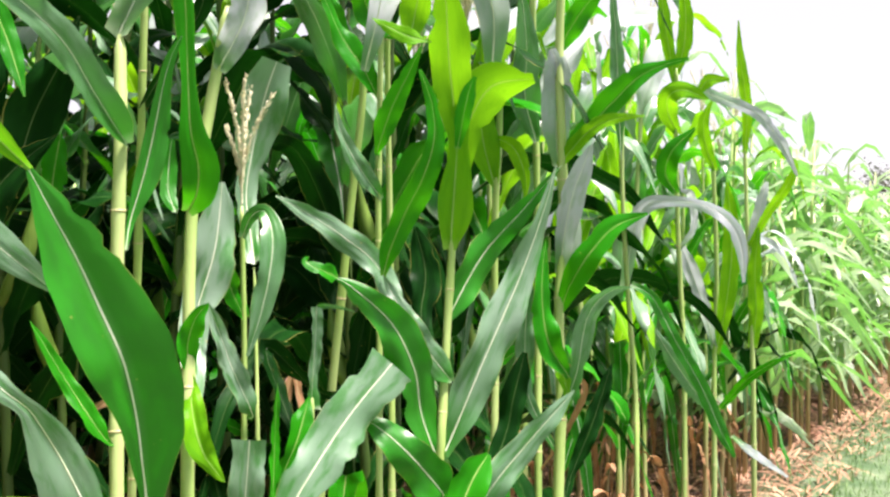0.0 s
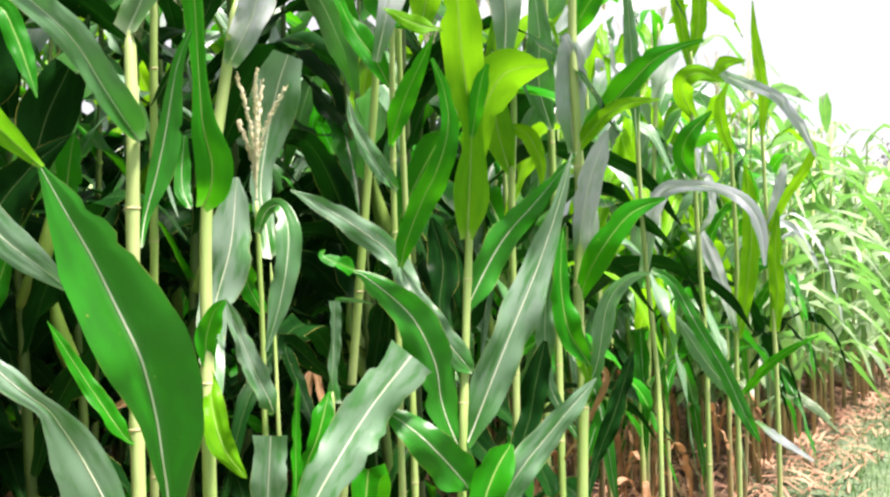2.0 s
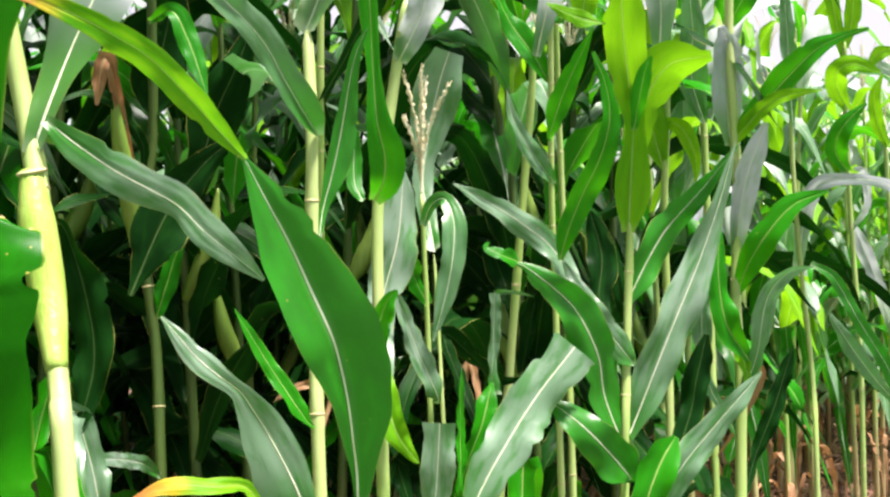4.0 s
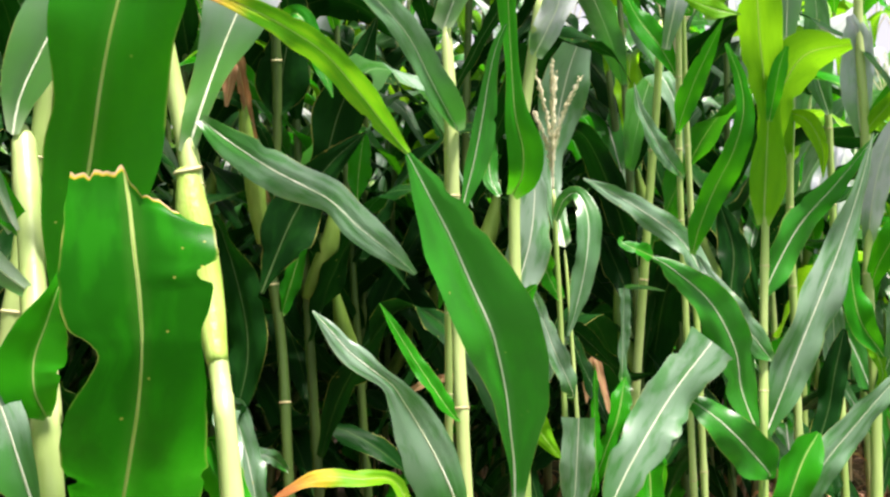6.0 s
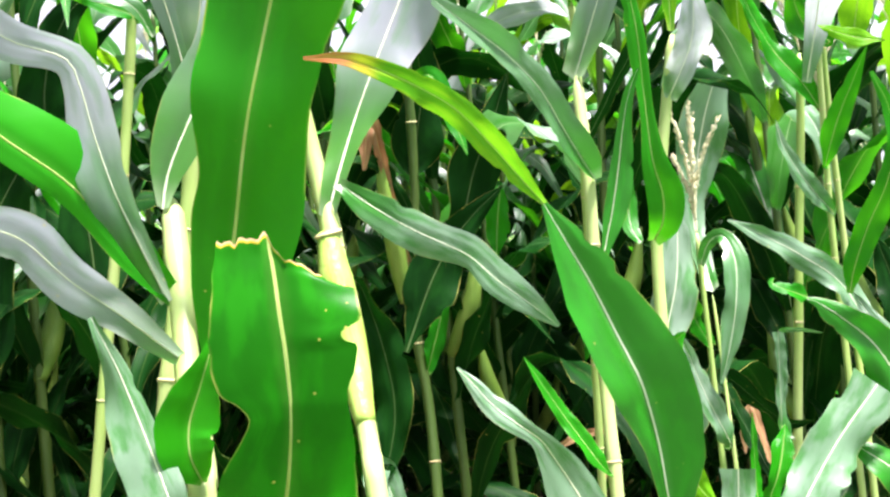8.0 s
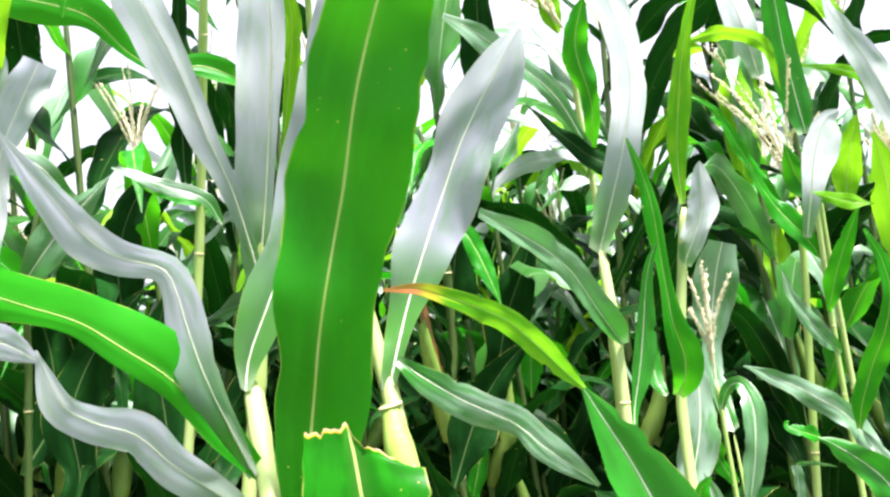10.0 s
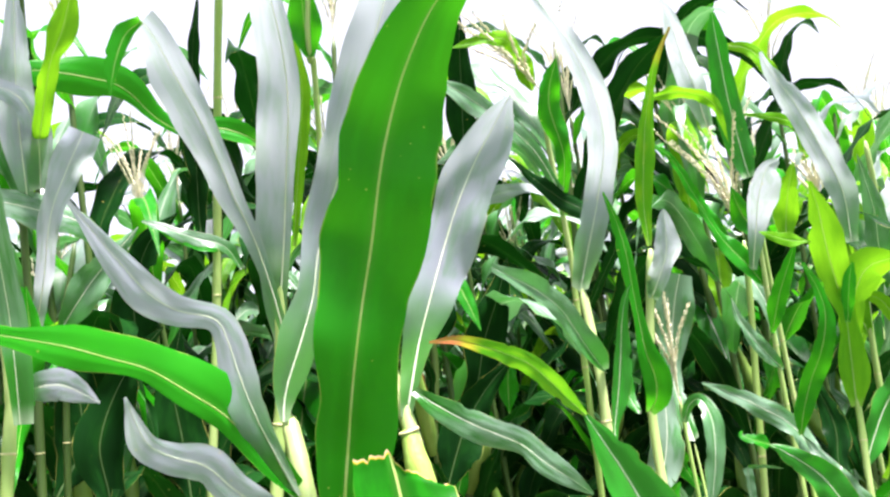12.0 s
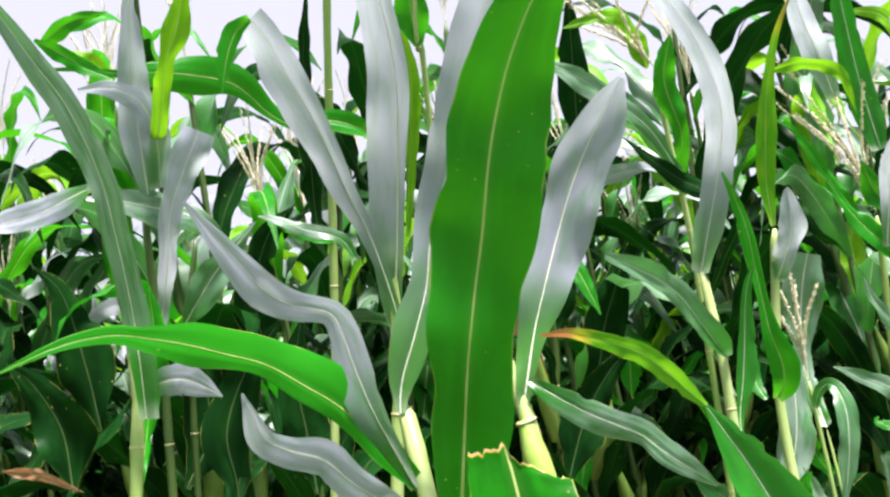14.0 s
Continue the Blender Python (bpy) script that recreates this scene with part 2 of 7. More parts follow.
def ground_build(nt):
    tc = nt.nodes.new("ShaderNodeTexCoord")
    pos = tc.outputs["Object"]
    sep = nt.nodes.new("ShaderNodeSeparateXYZ")
    nt.links.new(pos, sep.inputs[0])
    # distance out from the field's edge
    out_ = math_node(nt, "SUBTRACT", math_node(nt, "MULTIPLY", math_node(nt, "SUBTRACT", sep.outputs[0], EDGE[0]), EDGE_DIR[1]),
                     math_node(nt, "MULTIPLY", math_node(nt, "SUBTRACT", sep.outputs[1], EDGE[1]), EDGE_DIR[0]))
    soft = math_node(nt, "ADD", out_, math_node(nt, "MULTIPLY", math_node(nt, "SUBTRACT", noise_tex(nt, pos, 2.5), 0.5), 0.7))
    soil = mix_col(nt, ramp(nt, noise_tex(nt, pos, 9.0, 5.0), 0.35, 0.65), (0.045, 0.022, 0.013), (0.15, 0.075, 0.042))
    turf = mix_col(nt, ramp(nt, noise_tex(nt, pos, 5.0, 6.0), 0.35, 0.68), (0.050, 0.105, 0.040), (0.125, 0.180, 0.095))
    col = mix_col(nt, ramp(nt, soft, -0.2, 0.2), soil, turf)
    b = nt.nodes.new("ShaderNodeBump")
    b.inputs["Strength"].default_value, b.inputs["Distance"].default_value = 0.8, 0.03
    nt.links.new(noise_tex(nt, pos, 30.0, 6.0), b.inputs["Height"])
    p = node(nt, "ShaderNodeBsdfPrincipled", Roughness=0.95)
    nt.links.new(col, p.inputs["Base Color"])
    nt.links.new(b.outputs[0], p.inputs["Normal"])
    return p.outputs[0]


# the field's edge: a point on it, its direction, and the way into the field
EDGE, EDGE_DIR = (1.55, 5.20), (0.485, 0.875)
INTO = (-EDGE_DIR[1], EDGE_DIR[0])
GROUND = mat("ground", ground_build)


# ---- builders ----
def mesh_ob(name, verts, faces, material, parent=None, label="", uvs=None, smooth=True):
    me = bpy.data.meshes.new(name)
    me.from_pydata(np.asarray(verts).tolist(), [], faces)
    if uvs is not None:
        lay = me.uv_layers.new(name="UVMap")
        idx = np.empty(len(me.loops), dtype=np.int32)
        me.loops.foreach_get("vertex_index", idx)
        lay.data.foreach_set("uv", np.asarray(uvs, dtype=np.float32)[idx].ravel())
    me.polygons.foreach_set("use_smooth", [smooth] * len(me.polygons))
    me.materials.append(material)
    ob = new(name, me)
    if parent is not None:
        ob.parent = parent
        ob.matrix_parent_inverse = Matrix.Identity(4)
    if label:
        ob["label"] = label
    return ob


def spline(pts, n):
    """n points, evenly spread, on a smooth curve through pts."""
    p = np.asarray(pts, dtype=float)
    p = np.vstack([2 * p[0] - p[1], p, 2 * p[-1] - p[-2]])
    out = []
    for i in range(1, len(p) - 2):
        t = np.linspace(0, 1, 24, endpoint=False)[:, None]
        a, b, c, d = p[i - 1], p[i], p[i + 1], p[i + 2]
        out.append(0.5 * (2 * b + (c - a) * t + (2 * a - 5 * b + 4 * c - d) * t**2 + (3 * b - a - 3 * c + d) * t**3))
    q = np.vstack(out + [p[-2][None]])
    s = np.r_[0, np.cumsum(np.linalg.norm(np.diff(q, axis=0), axis=1))]
    want = np.linspace(0, s[-1], n)
    return np.stack([np.interp(want, s, q[:, k]) for k in range(3)], 1), s[-1]


def unit(v):
    return v / np.maximum(np.linalg.norm(v, axis=-1, keepdims=True), 1e-9)


def blade_mesh(pts, width, face, turn=(0, 0), shape="full", fold=0.22, wave=1.0, ragged=0.0, seed=0, n=30, cols=9, bites=(), foot=0.9, slant=0.0):
    """The sheet of a leaf: rib curve, width profile, V fold, wavy margin. Returns verts, faces, uvs, rib points, rib normals, widths."""
    rng = np.random.RandomState(seed)
    c, length = spline(pts, n)
    s = np.linspace(0, 1, n)
    tan = unit(np.gradient(c, axis=0))
    f = np.asarray(face, dtype=float)
    nor = unit(f - (tan @ f)[:, None] * tan)
    ang = np.radians(np.interp(s, np.linspace(0, 1, len(turn)), turn))[:, None]
    rock = rng.uniform(0, 6.28, 2)
    ang = ang + np.radians(wave * (9 * np.sin(s * length / max(width, 0.01) * 1.5 + rock[0]) + 5 * np.sin(s * length / max(width, 0.01) * 2.9 + rock[1])))[:, None]
    side = np.cross(tan, nor)
    nor, side = nor * np.cos(ang) + side * np.sin(ang), side * np.cos(ang) - nor * np.sin(ang)
    if isinstance(shape, tuple):  # widths along the rib, from the foot on
        halves = shape if isinstance(shape[0], tuple) else (shape, shape)
        w = [np.convolve(np.pad(np.interp(s, np.linspace(0, 1, len(h)), h), 2, "edge"), [0.1, 0.2, 0.4, 0.2, 0.1], "valid") for h in halves]
    elif shape == "full":
        w = (0.16 + 0.84 * np.sin(np.clip(s / 0.36, 0, 1) * math.pi / 2)) * np.clip(1 - s**2.0, 0, 1) ** 0.95
    elif shape == "open":
        w = np.clip(1 - s**2.6, 0, 1) ** 0.8 * np.clip(0.14 + s / 0.14, 0, 1)
    elif shape == "even":
        w = np.ones(n)
    else:  # lens
        w = np.clip(np.sin(np.clip(0.06 + 0.94 * s, 0, 1) * math.pi), 0, 1) ** 0.65
    both = w if isinstance(w, list) else (w, w)
    lefts, rights = (0.5 * width * np.maximum(h, 0.012) for h in both)
    half = np.maximum(lefts, rights)
    v = np.sign(np.linspace(-1, 1, cols)) * np.abs(np.linspace(-1, 1, cols)) ** 1.15
    freq = length / max(width, 0.01)
    ph = rng.uniform(0, 6.28, 6)
    left = np.sin(s * freq * 2.3 + ph[0]) + 0.6 * np.sin(s * freq * 4.7 + ph[1])
    right = np.sin(s * freq * 2.1 + ph[2]) + 0.6 * np.sin(s * freq * 5.1 + ph[3])
    edge = np.where(v[None] < 0, left[:, None], right[:, None])
    rag = np.ones((n, cols)) + 0.075 * wave * np.where(v[None] < 0, np.sin(s * freq * 3.7 + ph[4])[:, None], np.sin(s * freq * 3.3 + ph[5])[:, None])
    if ragged:
        for k, sgn in enumerate((-1, 1)):
            r = np.interp(np.arange(n), np.arange(0, n + 3, 2), rng.rand(len(np.arange(0, n + 3, 2))))
            rag[:, v * sgn > 0.1] *= (1 - ragged * np.clip(r - 0.35, 0, 1))[:, None]
    for where, sgn, deep, wide in bites:  # pieces missing from one margin
        rag[:, v * sgn > 0.1] *= (1 - deep * np.exp(-(((s - where) / wide) ** 4)))[:, None]
    av = np.abs(v)[None]
    clasp = fold * (1 + 0.5 * np.sin(s * length / max(width, 0.01) * 1.1 + rock[1])) + foot * np.exp(-s / 0.05)
    rise = half[:, None] * (clasp[:, None] * av + wave * 0.30 * edge * av**1.7 - 0.22 * av**2)
    spread = np.where(v[None] < 0, lefts[:, None], rights[:, None])
    rise *= spread / half[:, None]
    if len(both) == 2 and isinstance(w, list):  # fine unevenness of the margins
        for sgn in (-1, 1):
            fray = np.interp(np.arange(n), np.arange(0, n + 4, 3), rng.normal(0, 0.022, len(np.arange(0, n + 4, 3))))
            rag[:, v * sgn > 0.6] *= (1 + fray)[:, None]
    grid = c[:, None] + side[:, None] * (spread * v[None] * rag)[..., None] + nor[:, None] * rise[..., None]
    if slant:  # a tear that runs down one half of the end
        ease = np.clip((s - 0.72) / 0.28, 0, 1) ** 1.5
        grid -= tan[:, None] * (ease[:, None] * np.clip(v, 0, 1)[None] ** 0.6 * slant * width)[..., None]
        jag = np.interp(np.arange(cols), np.arange(0, cols + 1, 2), rng.rand(len(np.arange(0, cols + 1, 2)))) + 0.6 * rng.rand(cols)
        last = np.clip((s - 0.93) / 0.07, 0, 1)
        grid -= tan[:, None] * (last[:, None] * jag[None] * 0.10 * width)[..., None]
        grid += nor[:, None] * (last[:, None] ** 2 * (jag[None] - 0.5) * 0.05 * width)[..., None]
    i = np.arange((n - 1) * cols).reshape(n - 1, cols)[:, :-1].ravel()
    faces = np.stack([i, i + 1, i + cols + 1, i + cols], 1).tolist()
    uvs = np.stack(np.broadcast_arrays(s[:, None], v[None]), -1).reshape(-1, 2)
    return grid.reshape(-1, 3), faces, uvs, c, nor, side, half


def leaf(plant, pts, width, face, turn=(0, 0), shape="full", material=None, fold=0.22, wave=1.0, ragged=0.0, rib=True, seed=None, label="", bites=(), n=30, slant=0.0, cols=9):
    """One blade under its plant, with its rib as a sub-part."""
    seed = int(abs(sum(pts[0]) * 1000 + width * 7000)) % 100000 if seed is None else seed
    rng = np.random.RandomState(seed)
    if rib:  # small nibbled places on the margins of the near leaves
        bites = tuple(bites) + tuple((rng.uniform(0.2, 0.95), rng.choice((-1, 1)), rng.uniform(0.06, 0.25), rng.uniform(0.008, 0.03)) for _ in range(rng.randint(1, 4)))
        n = max(n, 44)
    v, f, uv, c, nor, side, half = blade_mesh(pts, width, face, turn, shape, fold, wave, ragged, seed, n, cols, bites=bites, slant=slant)
    ob = mesh_ob("leaf", v, f, material or LEAF, plant, label, uv)
    if rib:
        if slant:  # the rib ends below the tear
            c, nor, side = c[:-4], nor[:-4], side[:-4]
        n, r = len(c), np.interp(np.linspace(0, 1, len(c)), [0, 0.2, 1], [0.030, 0.016, 0.004]) * width * (0.95 if (pale := material in (PALE, SILVER, GLOSSY)) else 0.85)
        ringv, ringf = [], []
        for k in range(5):
            a = math.pi * 2 * k / 5
            ringv.append(c + side * (r * math.cos(a))[:, None] + nor * (r * 0.45 * math.sin(a))[:, None])
        allv = np.stack(ringv, 1).reshape(-1, 3)
        for i in range(n - 1):
            for k in range(5):
                k2 = (k + 1) % 5
                ringf.append((i * 5 + k, i * 5 + k2, i * 5 + 5 + k2, i * 5 + 5 + k))
        mesh_ob("midrib", allv, ringf, PALE_RIB_MAT if pale else SHADE_RIB_MAT if material is SHADE_LEAF else RIB_MAT, ob)
    return ob


def tube(path, radii, sides=10):
    p = np.asarray(path)
    tan = unit(np.gradient(p, axis=0))
    ref = np.array([1.0, 0.15, 0.0]) if abs(tan[:, 0]).mean() < 0.8 else np.array([0.0, 1.0, 0.1])
    u = unit(np.cross(tan, ref))
    w = np.cross(tan, u)
    a = np.linspace(0, 2 * math.pi, sides, endpoint=False)
    v = p[:, None] + np.asarray(radii)[:, None, None] * (u[:, None] * np.cos(a)[None, :, None] + w[:, None] * np.sin(a)[None, :, None])
    n, f = len(p), []
    for i in range(n - 1):
        for k in range(sides):
            k2 = (k + 1) % sides
            f.append((i * sides + k, i * sides + k2, (i + 1) * sides + k2, (i + 1) * sides + k))
    f += [tuple(range(sides))[::-1], tuple((n - 1) * sides + k for k in range(sides))]
    return v.reshape(-1, 3), f


def stalk(plant, pts, r0, r1, joint=0.16, label="", rings=True, material=None):
    """A jointed cane through pts, thicker just above each joint, with pale rings."""
    n = 70
    c, length = spline(pts, n)
    s = np.linspace(0, 1, n)
    at = s * length
    ph = (at % joint) / joint
    r = np.interp(s, [0, 1], [r0, r1]) * (1 + 0.16 * np.exp(-ph * 14) + 0.10 * np.exp(-(1 - ph) * 18) - 0.04 * np.sin(ph * math.pi))
    r = r * np.interp(s, [0, 0.985, 1], [1, 1, 0.4])
    v, f = tube(c, r)
    ob = mesh_ob("stalk", v, f, material or STALK, plant, label)
    for k in range(1, int(length / joint) if rings else 0):
        i = int(np.argmin(abs(at - k * joint)))
        if i < n - 2:
            ring(ob, c[i], c[i + 1] - c[i], r[i] * 1.06, r[i] * 0.45)
    return ob


def ring(parent, place, axis, radius, height):
    ax = unit(np.asarray(axis))
    path = [place + ax * height * h for h in (-0.5, -0.3, 0.0, 0.3, 0.5)]
    v, f = tube(path, [radius * k for k in (0.86, 0.98, 1.04, 0.98, 0.86)])
    return mesh_ob("node_ring", v, f, COLLAR, parent)


def husk(plant, pts, r, name="ear", label="pale green husk round the ear", profile=(0.5, 0.9, 1.0, 0.9, 0.7, 0.4, 0.12), material=None):
    c, length = spline(pts, 26)
    s = np.linspace(0, 1, 26)
    rad = r * np.interp(s, np.linspace(0, 1, len(profile)), profile)
    v, f = tube(c, rad, 14)
    ob = mesh_ob(name, v, f, material or HUSK, plant, label)
    return ob


def tassel(plant, base, top, spread, count, seed, length=1.0):
    """Flowering top: a main spike and side spikes, each beaded with small florets."""
    rng = np.random.RandomState(seed)
    b, t = np.asarray(base, float), np.asarray(top, float)
    h = np.linalg.norm(t - b)
    up = unit(t - b)
    main = None
    for k in range(count):
        a = 6.283 * (k * 0.382 + rng.rand() * 0.1)
        out_ = np.array([math.cos(a), math.sin(a), 0.0]) * spread * h * (0 if k == 0 else rng.uniform(0.6, 1.0))
        start = b + up * h * (0 if k == 0 else 0.02 + 0.25 * k / count)
        size = 1.0 if k == 0 else rng.uniform(0.55, 0.85)
        end = start + up * h * size + out_
        c, ln = spline([start, start + up * h * size * 0.5 + out_ * 0.30, end], 40)
        v, f = tube(c, np.interp(np.linspace(0, 1, 40), [0, 1], [0.0015, 0.0006]), 5)
        vs, fs = [v], list(f)
        off = len(v)
        tan = unit(np.gradient(c, axis=0))
        for i in range(6, 40):
            for q in range(3):
                d = unit(np.cross(tan[i], rng.normal(size=3)))
                p0 = c[i] + tan[i] * rng.uniform(-0.004, 0.004)
                p1 = p0 + tan[i] * 0.007 + d * 0.0024
                e = np.cross(tan[i], d) * 0.0010
                vs.append(np.array([p0, (p0 + p1) / 2 + e + d * 0.001, p1, (p0 + p1) / 2 - e + d * 0.001, (p0 + p1) / 2 + d * 0.003]))
                fs += [(off, off + 1, off + 4), (off + 1, off + 2, off + 4), (off + 2, off + 3, off + 4), (off + 3, off, off + 4)]
                off += 5
        spike = mesh_ob("tassel_spike" if k else "tassel", np.vstack(vs), fs, TASSEL, main if k else plant)
        main = main if k else spike


def corn_plant(label, group="maize plants of the field"):
    return tagged(new("corn_plant"), label, "corn plant", group)


# ---- ground ----
def ground():
    n = 90
    k = np.linspace(-1, 1, n)
    g = np.sign(k) * (np.abs(k) ** 3 * 900 + np.abs(k) * 9)
    x, y = np.meshgrid(g, g, indexing="ij")
    z = 0.012 * np.sin(x * 3.1) * np.cos(y * 2.7) + 0.008 * np.sin(x * 7.3 + y * 5.1)
    z -= 0.015
    i = np.arange(n * n).reshape(n, n)
    f = np.stack([i[:-1, :-1], i[1:, :-1], i[1:, 1:], i[:-1, 1:]], -1).reshape(-1, 4).tolist()
    ob = mesh_ob("ground", np.stack([x, y, z], -1).reshape(-1, 3), f, GROUND)
    tagged(ob, "brown soil under the maize and worn green grass beside it", "ground", kind="structure")


ground()

# ---- plants at the field's edge ----
NEAR_CLEAR = lambda az: 2.15 if az < 8 else 2.5

plant_l = corn_plant("near maize plant with thick pale stalk and ragged grey-green leaves")
stalk(plant_l, [(-0.589, 0.764, -0.020), (-0.686, 0.861, 0.810), (-0.698, 0.881, 0.885), (-0.725, 0.908, 0.969), (-0.749, 0.942, 1.041), (-0.791, 0.999, 1.172)], 0.0154, 0.0130, 0.2)

plant_n = corn_plant("near maize plant with a broad upright blade and an insect-chewed leaf")
stalk(plant_n, [(-0.547, 0.785, -0.020), (-0.615, 0.859, 0.618), (-0.625, 0.890, 0.710), (-0.636, 0.929, 0.779)], 0.0115, 0.0098, 0.2)
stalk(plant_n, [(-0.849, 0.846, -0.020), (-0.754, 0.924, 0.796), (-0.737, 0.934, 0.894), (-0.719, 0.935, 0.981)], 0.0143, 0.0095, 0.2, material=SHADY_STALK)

plant_e = corn_plant("maize plant with a swollen pale sheath and collars")
stalk(plant_e, [(-0.455, 0.863, -0.020), (-0.553, 0.961, 0.813), (-0.572, 0.990, 0.892), (-0.600, 1.031, 0.988), (-0.633, 1.070, 1.114), (-0.660, 1.092, 1.209), (-0.691, 1.102, 1.356), (-0.697, 1.096, 1.472), (-0.696, 1.086, 1.579)], 0.0110, 0.0110, 0.4)
husk(plant_e, [(-0.637, 1.064, 1.124), (-0.624, 1.052, 1.062), (-0.607, 1.038, 0.994), (-0.580, 1.001, 0.919)], 0.0197, name="sheath", label="swollen pale green leaf sheath", profile=(0.56, 0.78, 0.98, 1.0, 0.98, 0.92, 0.82, 0.68, 0.55))
ring(plant_e, np.array((-0.636, 1.065, 1.123)), np.array((0.001, 0.001, -0.006)), 0.0159, 0.0051)
ring(plant_e, np.array((-0.577, 1.001, 0.905)), np.array((0.002, -0.000, -0.009)), 0.0098, 0.0059)

plant_a = corn_plant("maize plant with ringed pale stalk and long arching leaves")
stalk(plant_a, [(-0.327, 1.103, -0.020), (-0.364, 1.196, 0.775), (-0.371, 1.217, 0.912), (-0.376, 1.234, 1.060), (-0.375, 1.239, 1.171), (-0.385, 1.269, 1.301)], 0.0093, 0.0076, 0.124)

plant_b = corn_plant("maize plant with pale stalk and a broad curling leaf")
stalk(plant_b, [(-0.282, 1.201, -0.020), (-0.308, 1.291, 0.754), (-0.313, 1.315, 0.901), (-0.317, 1.333, 1.019), (-0.314, 1.342, 1.115), (-0.298, 1.357, 1.227), (-0.276, 1.359, 1.356)], 0.0106, 0.0073, 0.3)

plant_t = corn_plant("slender flowering maize plant with a pale tassel")
stalk(plant_t, [(-0.242, 1.352, -0.020), (-0.267, 1.439, 0.721), (-0.273, 1.466, 0.892), (-0.277, 1.474, 1.016), (-0.279, 1.473, 1.108)], 0.0059, 0.0036, 0.2)
stalk(plant_t, [(-0.211, 1.376, -0.020), (-0.251, 1.461, 0.716), (-0.260, 1.488, 0.882), (-0.269, 1.516, 1.023)], 0.0073, 0.0020, 0.2)
tassel(plant_t, (-0.279, 1.473, 1.108), (-0.276, 1.477, 1.281), 0.22, 6, 4)

plant_f = corn_plant("low maize plant with a torn broad pale blade")
stalk(plant_f, [(-0.198, 1.485, -0.020), (-0.196, 1.568, 0.692), (-0.196, 1.593, 0.829)], 0.0068, 0.0043, 0.2)
stalk(plant_f, [(-0.303, 1.365, -0.020), (-0.231, 1.369, 0.599), (-0.220, 1.370, 0.664), (-0.215, 1.365, 0.683)], 0.0084, 0.0061, 0.2)

plant_c = corn_plant("maize plant with a bright upright top leaf and round stalk")
stalk(plant_c, [(-0.037, 1.397, -0.020), (-0.007, 1.482, 0.712), (-0.002, 1.503, 0.826), (0.004, 1.526, 0.944), (0.010, 1.540, 1.050), (0.013, 1.556, 1.164)], 0.0085, 0.0053, 0.17)

plant_q = corn_plant("maize plant with two thin stalks side by side")
stalk(plant_q, [(-0.087, 1.534, -0.020), (-0.097, 1.616, 0.681), (-0.100, 1.651, 0.909), (-0.103, 1.656, 1.083), (-0.102, 1.649, 1.214), (-0.098, 1.625, 1.374), (-0.095, 1.603, 1.472)], 0.0061, 0.0044, 0.1)
stalk(plant_q, [(-0.072, 1.575, -0.020), (-0.080, 1.656, 0.672), (-0.083, 1.692, 0.905), (-0.087, 1.697, 1.084), (-0.090, 1.688, 1.227), (-0.091, 1.665, 1.382), (-0.089, 1.642, 1.482)], 0.0063, 0.0045, 0.1)

plant_d = corn_plant("maize plant with stout pale stalk and dark drooping leaves")
stalk(plant_d, [(0.160, 1.687, -0.020), (0.188, 1.765, 0.648), (0.195, 1.794, 0.812), (0.193, 1.816, 0.934), (0.202, 1.839, 1.088), (0.199, 1.840, 1.234), (0.194, 1.841, 1.380), (0.197, 1.827, 1.532)], 0.0112, 0.0073, 0.2)

plant_g = corn_plant("tall maize plant with thin upper stalks and pale tassels")
stalk(plant_g, [(0.081, 1.825, -0.020), (0.088, 1.899, 0.617), (0.091, 1.937, 0.844), (0.090, 1.948, 1.090), (0.097, 1.932, 1.294), (0.089, 1.902, 1.471), (0.089, 1.879, 1.565)], 0.0088, 0.0057, 0.14)
tassel(plant_g, (0.035, 1.912, 1.432), (0.041, 1.883, 1.556), 0.35, 8, 9)

plant_h = corn_plant("tall maize plant with upright pale leaves")
stalk(plant_h, [(0.170, 1.920, -0.020), (0.175, 1.992, 0.597), (0.177, 2.035, 0.877), (0.173, 2.037, 1.200), (0.165, 2.017, 1.379), (0.158, 1.976, 1.571)], 0.0081, 0.0060, 0.14)

plant_z = corn_plant("low maize plant with a folded grey-green leaf")
stalk(plant_z, [(-0.388, 1.025, -0.020), (-0.355, 1.108, 0.694), (-0.353, 1.121, 0.739)], 0.0070, 0.0057, 0.2)

plant_s = corn_plant("shaded maize plant with a yellow-green ear and brown silk")
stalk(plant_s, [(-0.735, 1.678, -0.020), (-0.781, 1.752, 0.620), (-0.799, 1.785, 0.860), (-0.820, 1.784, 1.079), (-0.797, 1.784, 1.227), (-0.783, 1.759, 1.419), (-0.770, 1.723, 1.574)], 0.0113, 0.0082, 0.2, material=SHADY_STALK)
husk(plant_s, [(-0.811, 1.734, 1.049), (-0.811, 1.709, 1.144), (-0.812, 1.678, 1.236), (-0.809, 1.655, 1.326)], 0.0168, material=SHADE_HUSK)

